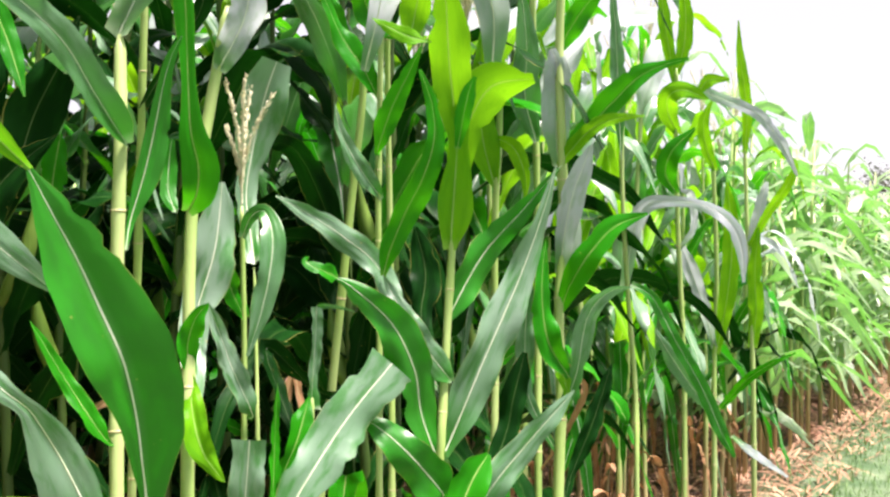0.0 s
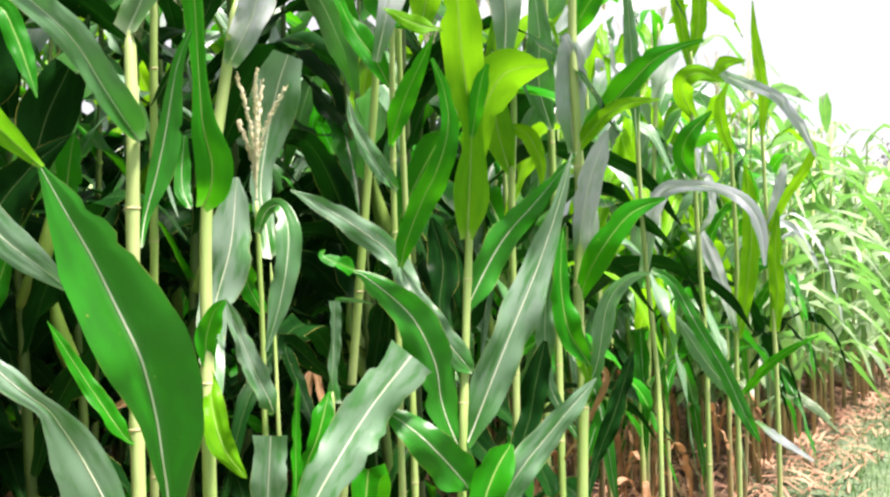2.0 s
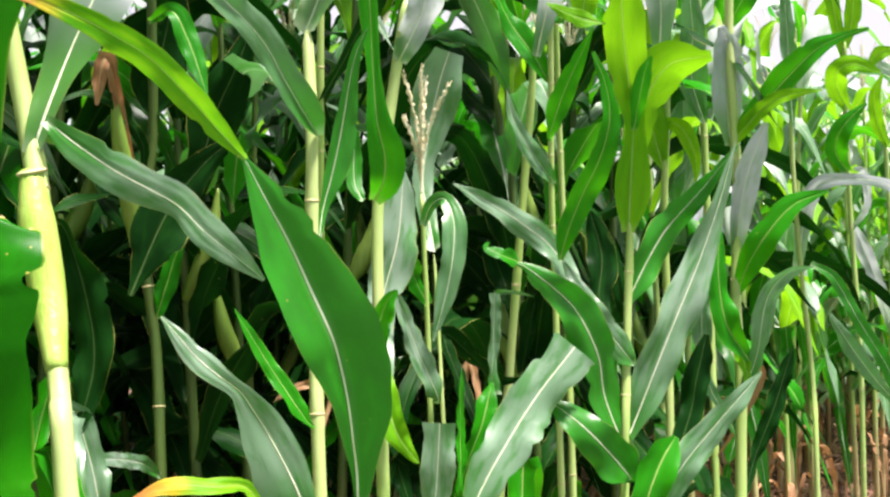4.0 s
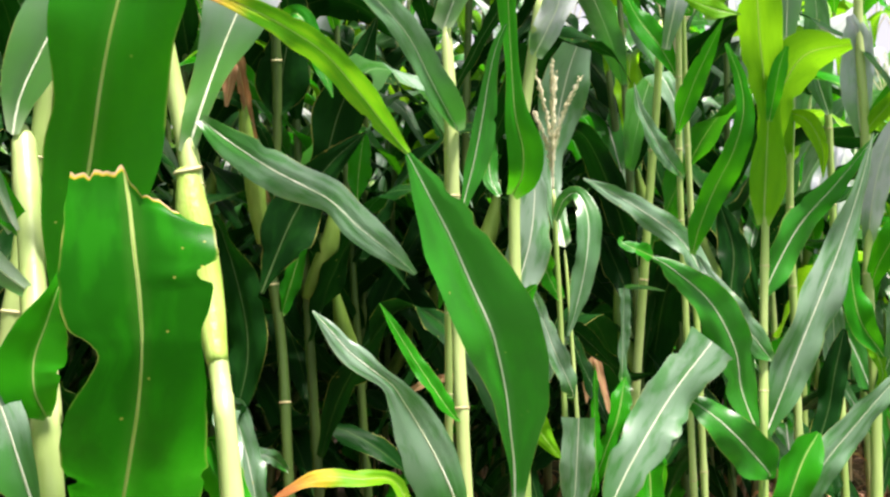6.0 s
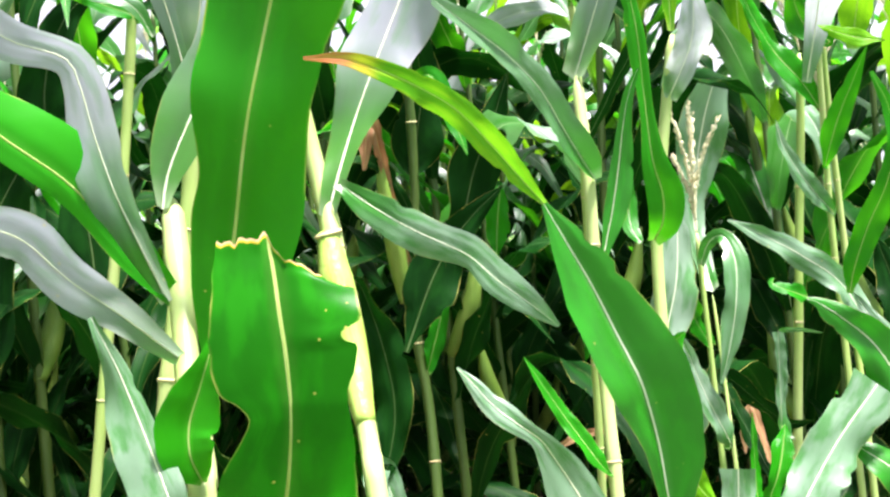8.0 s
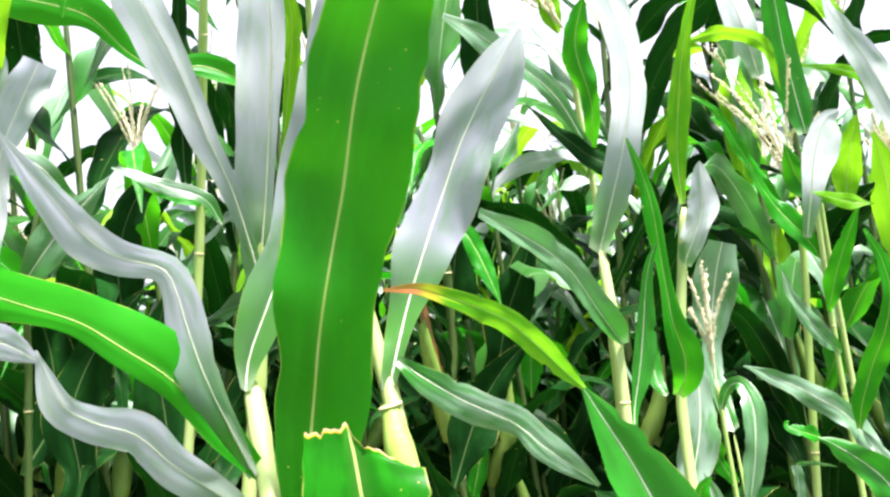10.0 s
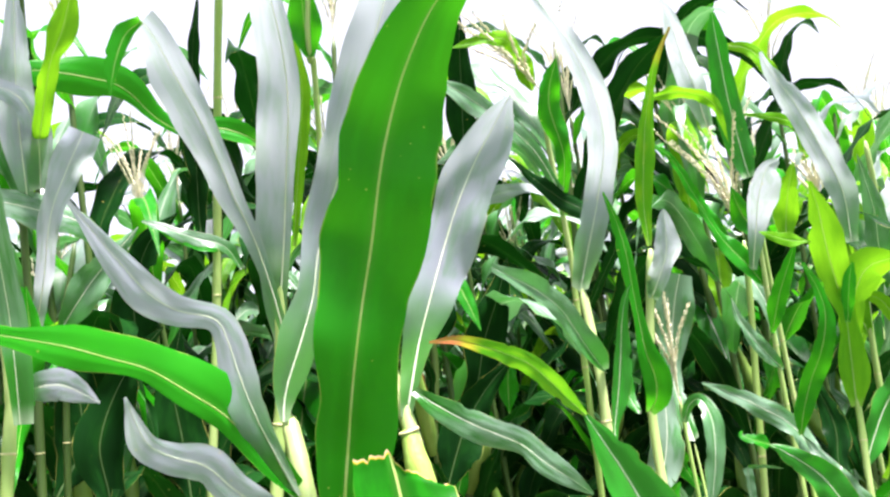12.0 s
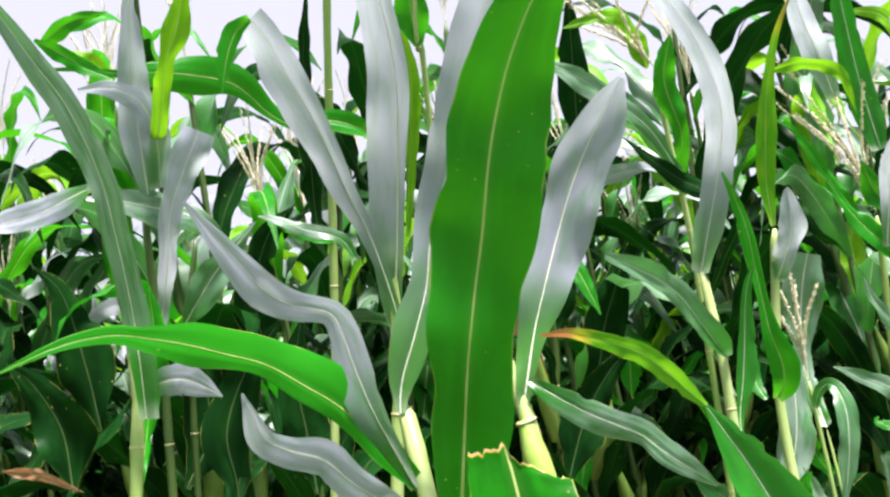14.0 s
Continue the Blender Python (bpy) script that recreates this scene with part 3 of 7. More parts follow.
plant_p = corn_plant("maize plant with tall pale upright leaves against the sky")
stalk(plant_p, [(-1.025, 1.038, -0.020), (-0.901, 1.157, 1.035), (-0.880, 1.174, 1.184), (-0.866, 1.174, 1.312), (-0.855, 1.176, 1.432)], 0.0139, 0.0102, 0.2)
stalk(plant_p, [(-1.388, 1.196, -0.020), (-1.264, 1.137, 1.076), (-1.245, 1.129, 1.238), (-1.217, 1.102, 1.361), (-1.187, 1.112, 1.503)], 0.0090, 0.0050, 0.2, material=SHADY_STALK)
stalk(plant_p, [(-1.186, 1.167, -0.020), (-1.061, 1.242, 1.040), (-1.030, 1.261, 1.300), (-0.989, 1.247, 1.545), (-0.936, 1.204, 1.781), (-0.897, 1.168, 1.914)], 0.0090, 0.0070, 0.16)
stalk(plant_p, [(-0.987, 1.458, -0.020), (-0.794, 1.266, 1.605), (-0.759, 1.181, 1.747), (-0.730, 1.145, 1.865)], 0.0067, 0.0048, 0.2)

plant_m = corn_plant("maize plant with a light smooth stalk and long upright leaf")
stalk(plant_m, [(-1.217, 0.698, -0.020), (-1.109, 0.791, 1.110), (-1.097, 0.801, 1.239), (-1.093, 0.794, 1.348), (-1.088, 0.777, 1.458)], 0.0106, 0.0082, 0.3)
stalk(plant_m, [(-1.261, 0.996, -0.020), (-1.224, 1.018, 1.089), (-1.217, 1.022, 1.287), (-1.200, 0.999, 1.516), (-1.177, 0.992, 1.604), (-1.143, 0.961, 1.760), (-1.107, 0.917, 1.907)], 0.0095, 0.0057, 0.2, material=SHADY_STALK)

plant_r = corn_plant("flowering maize plant with open pale tassel")
stalk(plant_r, [(-0.260, 1.675, -0.020), (-0.155, 1.690, 1.049), (-0.134, 1.693, 1.252), (-0.125, 1.685, 1.376)], 0.0089, 0.0061, 0.2)
tassel(plant_r, (-0.124, 1.684, 1.381), (-0.160, 1.642, 1.644), 0.4, 10, 21)

plant_k = corn_plant("flowering maize plant rising behind the others")
stalk(plant_k, [(-0.494, 1.651, -0.020), (-0.444, 1.568, 1.242), (-0.438, 1.556, 1.407), (-0.441, 1.527, 1.585), (-0.435, 1.495, 1.696)], 0.0074, 0.0053, 0.12)
tassel(plant_k, (-0.435, 1.495, 1.696), (-0.520, 1.407, 1.838), 0.42, 10, 22)

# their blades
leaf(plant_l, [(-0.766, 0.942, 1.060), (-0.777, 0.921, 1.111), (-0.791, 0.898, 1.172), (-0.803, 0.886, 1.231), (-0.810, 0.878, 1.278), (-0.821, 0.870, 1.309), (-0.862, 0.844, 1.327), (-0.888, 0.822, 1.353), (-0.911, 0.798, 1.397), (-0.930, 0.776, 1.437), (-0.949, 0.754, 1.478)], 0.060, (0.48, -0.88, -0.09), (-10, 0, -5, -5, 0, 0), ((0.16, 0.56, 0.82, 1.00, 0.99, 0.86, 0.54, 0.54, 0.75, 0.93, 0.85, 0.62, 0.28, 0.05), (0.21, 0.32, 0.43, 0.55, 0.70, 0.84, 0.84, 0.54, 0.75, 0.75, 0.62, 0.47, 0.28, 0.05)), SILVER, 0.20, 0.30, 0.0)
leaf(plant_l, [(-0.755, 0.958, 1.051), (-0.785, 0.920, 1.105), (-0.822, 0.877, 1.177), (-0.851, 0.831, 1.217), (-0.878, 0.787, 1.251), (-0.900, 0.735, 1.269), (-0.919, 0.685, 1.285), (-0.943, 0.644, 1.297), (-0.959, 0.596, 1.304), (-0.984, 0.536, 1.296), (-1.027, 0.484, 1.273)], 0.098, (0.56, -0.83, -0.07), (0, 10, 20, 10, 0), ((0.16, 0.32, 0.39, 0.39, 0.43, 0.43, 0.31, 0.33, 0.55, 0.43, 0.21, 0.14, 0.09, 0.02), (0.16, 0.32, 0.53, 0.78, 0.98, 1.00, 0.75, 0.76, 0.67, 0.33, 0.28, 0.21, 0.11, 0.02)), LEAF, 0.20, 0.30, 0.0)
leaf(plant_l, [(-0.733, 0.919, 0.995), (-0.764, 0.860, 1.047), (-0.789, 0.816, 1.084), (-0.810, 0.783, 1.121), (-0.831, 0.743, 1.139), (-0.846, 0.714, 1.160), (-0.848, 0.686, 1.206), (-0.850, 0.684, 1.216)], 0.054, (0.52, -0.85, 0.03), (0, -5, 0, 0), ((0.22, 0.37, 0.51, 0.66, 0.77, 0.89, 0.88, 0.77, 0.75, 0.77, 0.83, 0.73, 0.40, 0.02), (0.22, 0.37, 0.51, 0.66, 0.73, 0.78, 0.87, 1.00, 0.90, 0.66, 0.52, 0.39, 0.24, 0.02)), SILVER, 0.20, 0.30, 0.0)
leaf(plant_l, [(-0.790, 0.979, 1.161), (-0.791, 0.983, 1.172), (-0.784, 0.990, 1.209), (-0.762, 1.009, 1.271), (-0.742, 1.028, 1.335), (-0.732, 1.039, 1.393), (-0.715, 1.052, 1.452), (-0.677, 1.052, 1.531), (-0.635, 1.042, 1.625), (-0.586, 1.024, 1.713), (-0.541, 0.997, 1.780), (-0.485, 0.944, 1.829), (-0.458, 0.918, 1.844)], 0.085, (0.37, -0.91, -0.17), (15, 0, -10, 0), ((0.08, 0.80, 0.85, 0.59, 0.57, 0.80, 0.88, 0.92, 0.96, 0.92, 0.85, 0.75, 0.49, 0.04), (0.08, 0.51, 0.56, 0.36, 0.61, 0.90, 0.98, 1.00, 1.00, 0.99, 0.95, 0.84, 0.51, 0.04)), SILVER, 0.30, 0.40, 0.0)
leaf(plant_l, [(-0.688, 0.862, 0.887), (-0.688, 0.857, 0.894), (-0.689, 0.846, 0.914), (-0.688, 0.846, 0.942), (-0.677, 0.849, 0.973), (-0.666, 0.851, 1.003), (-0.659, 0.863, 1.039)], 0.070, (0.52, -0.85, 0.08), (0, 15, 0), ((0.06, 0.46, 0.72, 0.89, 0.97, 1.00, 0.90, 0.80, 0.62, 0.41, 0.22, 0.15, 0.09, 0.03), (0.06, 0.41, 0.55, 0.66, 0.73, 0.76, 0.67, 0.57, 0.45, 0.33, 0.22, 0.15, 0.09, 0.03)), LEAF, 0.35, 0.30, 0.0)
leaf(plant_l, [(-0.680, 0.828, 0.808), (-0.691, 0.825, 0.849), (-0.702, 0.823, 0.887), (-0.715, 0.820, 0.928), (-0.731, 0.816, 0.976), (-0.742, 0.813, 1.006), (-0.761, 0.809, 1.047)], 0.074, (0.55, -0.83, 0.09), (0, -10, -5), ((0.20, 0.45, 0.71, 0.86, 1.00, 0.96, 0.89, 0.80, 0.71, 0.62, 0.50, 0.36, 0.21, 0.07), (0.14, 0.25, 0.36, 0.44, 0.51, 0.45, 0.38, 0.33, 0.30, 0.28, 0.26, 0.22, 0.14, 0.07)), PALE, 0.20, 1.00, 0.0)
leaf(plant_n, [(-0.678, 0.951, 0.711), (-0.652, 0.916, 0.766), (-0.629, 0.891, 0.810), (-0.606, 0.865, 0.858), (-0.590, 0.848, 0.896), (-0.579, 0.835, 0.932), (-0.575, 0.830, 0.955), (-0.574, 0.829, 0.968), (-0.574, 0.826, 1.002), (-0.577, 0.825, 1.036), (-0.582, 0.829, 1.071), (-0.587, 0.833, 1.096), (-0.591, 0.837, 1.117)], 0.142, (0.44, -0.89, 0.07), (0, 8, -6, 0), ((0.12, 0.20, 0.27, 0.35, 0.42, 0.51, 0.56, 0.60, 0.64, 0.68, 0.73, 0.77, 0.81, 0.85, 0.89, 0.87, 0.84, 0.81, 0.76, 0.69, 0.61, 0.53, 0.45, 0.73, 0.93, 0.96, 0.98, 0.94, 0.91, 0.87, 0.82, 0.78, 0.73, 0.68, 0.63, 0.59), (0.12, 0.24, 0.37, 0.49, 0.62, 0.75, 0.83, 0.87, 0.92, 0.96, 0.99, 1.00, 1.00, 1.00, 1.00, 0.96, 0.92, 0.87, 0.84, 0.82, 0.80, 0.77, 0.74, 0.72, 0.76, 0.82, 0.87, 0.90, 0.93, 0.96, 0.97, 0.98, 0.98, 0.98, 0.95, 0.91)), CHEWED, 0.22, 0.40, 0.0, label="broad green blade with a chewed brown top edge", n=96, slant=0.42, cols=27)
leaf(plant_n, [(-0.716, 0.949, 0.970), (-0.698, 0.943, 1.051), (-0.678, 0.938, 1.136), (-0.665, 0.930, 1.181), (-0.654, 0.924, 1.217), (-0.643, 0.922, 1.254), (-0.629, 0.929, 1.313), (-0.607, 0.926, 1.379), (-0.581, 0.913, 1.458), (-0.561, 0.911, 1.516), (-0.529, 0.901, 1.581), (-0.493, 0.894, 1.637), (-0.461, 0.888, 1.674), (-0.418, 0.876, 1.705), (-0.374, 0.865, 1.730)], 0.151, (0.34, -0.93, -0.14), (0, 8, -4, 6, -12), ((0.12, 0.25, 0.38, 0.49, 0.53, 0.57, 0.59, 0.49, 0.58, 0.74, 0.84, 0.82, 0.81, 0.90, 0.97, 0.91, 0.81, 0.70, 0.76, 0.83, 0.80, 0.76, 0.71, 0.65, 0.58, 0.50, 0.41, 0.30, 0.17, 0.02), (0.12, 0.30, 0.49, 0.65, 0.73, 0.82, 0.89, 0.89, 0.87, 0.82, 0.76, 0.78, 0.81, 0.90, 0.97, 0.99, 1.00, 1.00, 0.99, 0.98, 0.93, 0.89, 0.82, 0.74, 0.65, 0.55, 0.44, 0.33, 0.18, 0.02)), LEAF, 0.16, 0.30, 0.0, label="broad upright green blade with a wavy margin", n=80)
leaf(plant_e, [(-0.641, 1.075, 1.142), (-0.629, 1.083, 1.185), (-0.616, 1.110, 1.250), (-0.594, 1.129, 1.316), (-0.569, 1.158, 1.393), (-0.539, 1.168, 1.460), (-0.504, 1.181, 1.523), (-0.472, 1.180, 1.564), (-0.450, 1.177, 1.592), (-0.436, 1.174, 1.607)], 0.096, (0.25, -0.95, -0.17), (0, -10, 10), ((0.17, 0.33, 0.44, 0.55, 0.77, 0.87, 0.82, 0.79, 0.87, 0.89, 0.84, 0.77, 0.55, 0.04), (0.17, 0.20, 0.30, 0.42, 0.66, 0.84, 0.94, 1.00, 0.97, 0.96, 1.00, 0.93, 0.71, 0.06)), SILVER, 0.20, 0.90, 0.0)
leaf(plant_e, [(-0.622, 1.076, 1.178), (-0.588, 1.063, 1.153), (-0.540, 1.053, 1.122), (-0.502, 1.052, 1.101), (-0.470, 1.049, 1.083), (-0.440, 1.045, 1.055), (-0.409, 1.052, 1.028), (-0.386, 1.068, 1.004)], 0.045, (0.29, -0.96, -0.05), (0, 5, 10, 0), ((0.22, 0.46, 0.67, 0.79, 0.90, 0.91, 0.83, 0.91, 1.00, 0.88, 0.77, 0.71, 0.46, 0.05), (0.28, 0.55, 0.78, 0.89, 0.99, 1.00, 0.94, 0.74, 0.56, 0.67, 0.71, 0.62, 0.39, 0.05)), PALE, 0.20, 0.30, 0.0)
leaf(plant_a, [(-0.367, 1.236, 1.169), (-0.373, 1.216, 1.185), (-0.385, 1.175, 1.220), (-0.398, 1.124, 1.262), (-0.414, 1.063, 1.288), (-0.431, 1.002, 1.305), (-0.447, 0.920, 1.320)], 0.041, (0.32, -0.93, -0.18), (30, 30, 25, 20), ((0.22, 0.81, 0.91, 0.98, 0.93, 0.88, 0.88, 0.91, 0.91, 0.88, 0.85, 0.64, 0.45, 0.26), (0.15, 0.88, 0.94, 0.99, 1.00, 1.00, 0.98, 0.94, 0.89, 0.80, 0.71, 0.55, 0.40, 0.26)), PALE, 0.55, 0.30, 0.0)
leaf(plant_a, [(-0.369, 1.240, 1.047), (-0.366, 1.251, 1.083), (-0.354, 1.257, 1.130), (-0.342, 1.258, 1.183), (-0.331, 1.255, 1.236), (-0.320, 1.251, 1.272), (-0.307, 1.247, 1.296)], 0.040, (0.25, -0.96, -0.11), (10, 0), ((0.10, 0.15, 0.22, 0.36, 0.49, 0.53, 0.51, 0.50, 0.44, 0.38, 0.33, 0.33, 0.26, 0.07), (0.10, 0.19, 0.30, 0.58, 0.85, 0.95, 0.98, 1.00, 0.82, 0.63, 0.45, 0.38, 0.26, 0.07)), GLOSSY, 0.30, 0.30, 0.0)
leaf(plant_a, [(-0.389, 1.269, 1.297), (-0.371, 1.297, 1.361), (-0.340, 1.305, 1.450), (-0.313, 1.270, 1.532), (-0.312, 1.230, 1.597), (-0.325, 1.186, 1.653), (-0.349, 1.129, 1.705), (-0.366, 1.088, 1.736)], 0.050, (0.11, -0.96, -0.25), (-10, 0, 15), ((0.51, 0.75, 0.92, 0.92, 0.92, 0.96, 1.00, 0.96, 0.89, 0.82, 0.75, 0.68, 0.53, 0.14), (0.51, 0.75, 0.92, 0.92, 0.92, 0.90, 0.87, 0.86, 0.85, 0.81, 0.75, 0.68, 0.53, 0.14)), SILVER, 0.30, 0.30, 0.0)
leaf(plant_z, [(-0.282, 1.019, 0.778), (-0.280, 1.010, 0.816), (-0.281, 1.000, 0.850), (-0.283, 0.990, 0.889), (-0.288, 0.980, 0.928), (-0.293, 0.970, 0.955), (-0.308, 0.959, 0.996), (-0.323, 0.943, 1.040), (-0.339, 0.927, 1.079), (-0.355, 0.916, 1.116)], 0.089, (0.28, -0.96, 0.09), (15, 20, 20, 5), ((0.08, 0.10, 0.13, 0.19, 0.26, 0.35, 0.43, 0.57, 0.72, 0.85, 0.93, 0.96, 0.98, 0.90, 0.82, 0.70, 0.53, 0.36, 0.21, 0.04), (0.13, 0.25, 0.38, 0.59, 0.79, 0.88, 0.96, 0.98, 1.00, 0.96, 0.93, 0.89, 0.86, 0.79, 0.72, 0.63, 0.52, 0.41, 0.23, 0.04)), GLOSSY, 0.42, 0.15, 0.0, label="big glossy green blade bent over at its tip", n=48, cols=13)
leaf(plant_a, [(-0.356, 0.920, 1.117), (-0.366, 0.877, 1.139), (-0.379, 0.833, 1.166), (-0.391, 0.795, 1.187), (-0.405, 0.766, 1.199), (-0.423, 0.741, 1.210), (-0.452, 0.724, 1.223), (-0.481, 0.708, 1.225)], 0.026, (0.30, -0.93, -0.21), (20, 10, 10), ((0.17, 0.42, 0.66, 0.81, 0.93, 1.00, 0.96, 0.92, 0.91, 0.83, 0.71, 0.55, 0.33, 0.07), (0.17, 0.45, 0.73, 0.85, 0.92, 0.97, 0.94, 0.91, 0.85, 0.76, 0.65, 0.53, 0.33, 0.07)), SCORCHED, 0.35, 0.30, 0.0, label="bent yellow-green leaf end with a scorched tip")
leaf(plant_b, [(-0.316, 1.320, 1.096), (-0.301, 1.301, 1.116), (-0.297, 1.292, 1.148), (-0.304, 1.281, 1.190), (-0.306, 1.277, 1.238), (-0.307, 1.272, 1.292), (-0.307, 1.262, 1.344), (-0.313, 1.252, 1.395), (-0.324, 1.232, 1.442)], 0.051, (0.22, -0.96, -0.15), (0, 10, 15), ((0.22, 0.66, 0.83, 0.70, 0.51, 0.35, 0.31, 0.41, 0.50, 0.57, 0.52, 0.42, 0.24, 0.05), (0.22, 0.86, 1.00, 0.86, 0.66, 0.44, 0.34, 0.36, 0.38, 0.38, 0.33, 0.28, 0.17, 0.05)), LEAF, 0.35, 0.25, 0.0)
leaf(plant_b, [(-0.334, 1.334, 1.094), (-0.347, 1.348, 1.118), (-0.350, 1.358, 1.151), (-0.346, 1.358, 1.187)], 0.023, (0.24, -0.97, -0.08), (0, 0), ((0.31, 0.49, 0.67, 0.85, 0.99, 0.90, 0.82, 0.74, 0.66, 0.57, 0.47, 0.38, 0.28, 0.19), (0.31, 0.46, 0.61, 0.75, 0.88, 0.91, 0.94, 0.97, 1.00, 0.91, 0.76, 0.61, 0.46, 0.32)), GLOSSY, 0.30, 0.30, 0.0)
leaf(plant_b, [(-0.277, 1.358, 1.360), (-0.274, 1.359, 1.435), (-0.261, 1.353, 1.508), (-0.249, 1.349, 1.562), (-0.232, 1.337, 1.614), (-0.212, 1.326, 1.659), (-0.183, 1.318, 1.705)], 0.036, (0.07, -0.97, -0.21), (0, 15), ((0.20, 0.41, 0.62, 0.79, 0.84, 0.90, 0.81, 0.62, 0.51, 0.43, 0.37, 0.31, 0.21, 0.10), (0.20, 0.43, 0.66, 0.84, 0.92, 1.00, 0.93, 0.77, 0.61, 0.46, 0.35, 0.26, 0.18, 0.10)), SCORCHED, 0.50, 0.30, 0.0)
leaf(plant_t, [(-0.277, 1.468, 1.065), (-0.263, 1.454, 1.092), (-0.243, 1.446, 1.099), (-0.229, 1.427, 1.065), (-0.231, 1.416, 1.016), (-0.242, 1.415, 0.964), (-0.259, 1.413, 0.908)], 0.037, (0.15, -0.99, -0.02), (0, -15, -10), ((0.25, 0.44, 0.57, 0.53, 0.75, 0.93, 0.97, 1.00, 0.94, 0.81, 0.68, 0.48, 0.28, 0.08), (0.25, 0.35, 0.44, 0.53, 0.75, 0.92, 0.93, 0.93, 0.91, 0.87, 0.84, 0.59, 0.34, 0.08)), PALE, 0.30, 0.40, 0.0)
leaf(plant_c, [(0.008, 1.540, 1.050), (0.009, 1.536, 1.072), (0.012, 1.531, 1.120), (0.015, 1.527, 1.168), (0.016, 1.522, 1.197), (0.011, 1.507, 1.253), (0.005, 1.487, 1.304), (0.002, 1.467, 1.347), (-0.001, 1.447, 1.388), (-0.007, 1.427, 1.428)], 0.065, (-0.02, -0.99, -0.14), (0, 10, -10, 10), ((0.25, 0.58, 0.71, 0.62, 0.43, 0.34, 0.57, 0.75, 0.83, 0.84, 0.76, 0.60, 0.37, 0.05), (0.20, 0.73, 0.86, 0.77, 0.57, 0.43, 0.61, 0.77, 0.93, 1.00, 0.95, 0.71, 0.41, 0.05)), YOUNG, 0.40, 0.40, 0.0)
# Darker blade laid on the bright leaf to stand for a shadow patch.
leaf(plant_c, [(0.017, 1.514, 1.192), (0.024, 1.498, 1.231), (0.031, 1.489, 1.265), (0.039, 1.484, 1.289)], 0.025, (-0.03, -0.99, -0.15), (0, 0), ((0.32, 0.45, 0.57, 0.70, 0.83, 0.96, 1.00, 0.97, 0.94, 0.91, 0.84, 0.60, 0.33, 0.06), (0.32, 0.43, 0.53, 0.63, 0.73, 0.84, 0.89, 0.89, 0.89, 0.88, 0.86, 0.69, 0.50, 0.31)), LEAF, 0.30, 0.30, 0.0)
leaf(plant_c, [(-0.090, 1.568, 1.011), (-0.079, 1.559, 1.050), (-0.057, 1.551, 1.103), (-0.031, 1.533, 1.154), (-0.016, 1.525, 1.208), (-0.020, 1.525, 1.256), (-0.037, 1.524, 1.305)], 0.041, (0.01, -1.00, -0.07), (0, 10), ((0.16, 0.60, 0.88, 0.84, 0.81, 0.80, 0.80, 0.74, 0.63, 0.51, 0.49, 0.46, 0.29, 0.12), (0.16, 0.51, 0.76, 0.88, 1.00, 1.00, 1.00, 0.94, 0.82, 0.70, 0.58, 0.46, 0.29, 0.12)), LEAF, 0.30, 0.50, 0.0)
leaf(plant_d, [(0.197, 1.820, 0.945), (0.209, 1.801, 0.988), (0.240, 1.784, 1.043), (0.281, 1.778, 1.088), (0.334, 1.772, 1.110)], 0.054, (-0.14, -0.99, -0.00), (-20, -20), ((0.23, 0.43, 0.62, 0.76, 0.82, 0.88, 0.93, 0.93, 0.88, 0.84, 0.75, 0.52, 0.30, 0.07), (0.23, 0.43, 0.62, 0.77, 0.85, 0.92, 1.00, 0.94, 0.82, 0.69, 0.54, 0.39, 0.23, 0.07)), LEAF, 0.30, 0.50, 0.0)
leaf(plant_d, [(0.196, 1.831, 1.011), (0.202, 1.821, 1.073), (0.214, 1.813, 1.138), (0.231, 1.804, 1.188), (0.244, 1.796, 1.225)], 0.045, (-0.12, -0.99, -0.05), (0, 0), ((0.34, 0.43, 0.53, 0.62, 0.70, 0.76, 0.83, 0.89, 0.90, 0.85, 0.79, 0.67, 0.41, 0.13), (0.34, 0.50, 0.67, 0.83, 0.94, 0.96, 0.98, 1.00, 0.98, 0.90, 0.81, 0.67, 0.41, 0.13)), SILVER, 0.25, 0.40, 0.0)
leaf(plant_d, [(0.193, 1.842, 1.193), (0.190, 1.842, 1.255), (0.192, 1.843, 1.322), (0.189, 1.833, 1.368), (0.180, 1.832, 1.392)], 0.057, (-0.11, -0.98, -0.15), (0, 10), ((0.27, 0.41, 0.56, 0.70, 0.84, 0.88, 0.92, 0.96, 1.00, 0.96, 0.88, 0.78, 0.56, 0.20), (0.27, 0.40, 0.54, 0.67, 0.81, 0.84, 0.87, 0.90, 0.94, 0.89, 0.81, 0.71, 0.52, 0.20)), SILVER, 0.25, 0.60, 0.0)
leaf(plant_d, [(0.200, 1.842, 1.212), (0.232, 1.825, 1.247), (0.276, 1.799, 1.293), (0.317, 1.772, 1.334), (0.355, 1.755, 1.352), (0.393, 1.738, 1.360)], 0.051, (-0.18, -0.97, -0.16), (-20, -20), ((0.24, 0.45, 0.64, 0.77, 0.86, 0.95, 1.00, 0.95, 0.89, 0.80, 0.55, 0.30, 0.20, 0.11), (0.24, 0.45, 0.64, 0.74, 0.79, 0.83, 0.84, 0.79, 0.74, 0.65, 0.44, 0.22, 0.17, 0.11)), LEAF, 0.30, 0.40, 0.0)
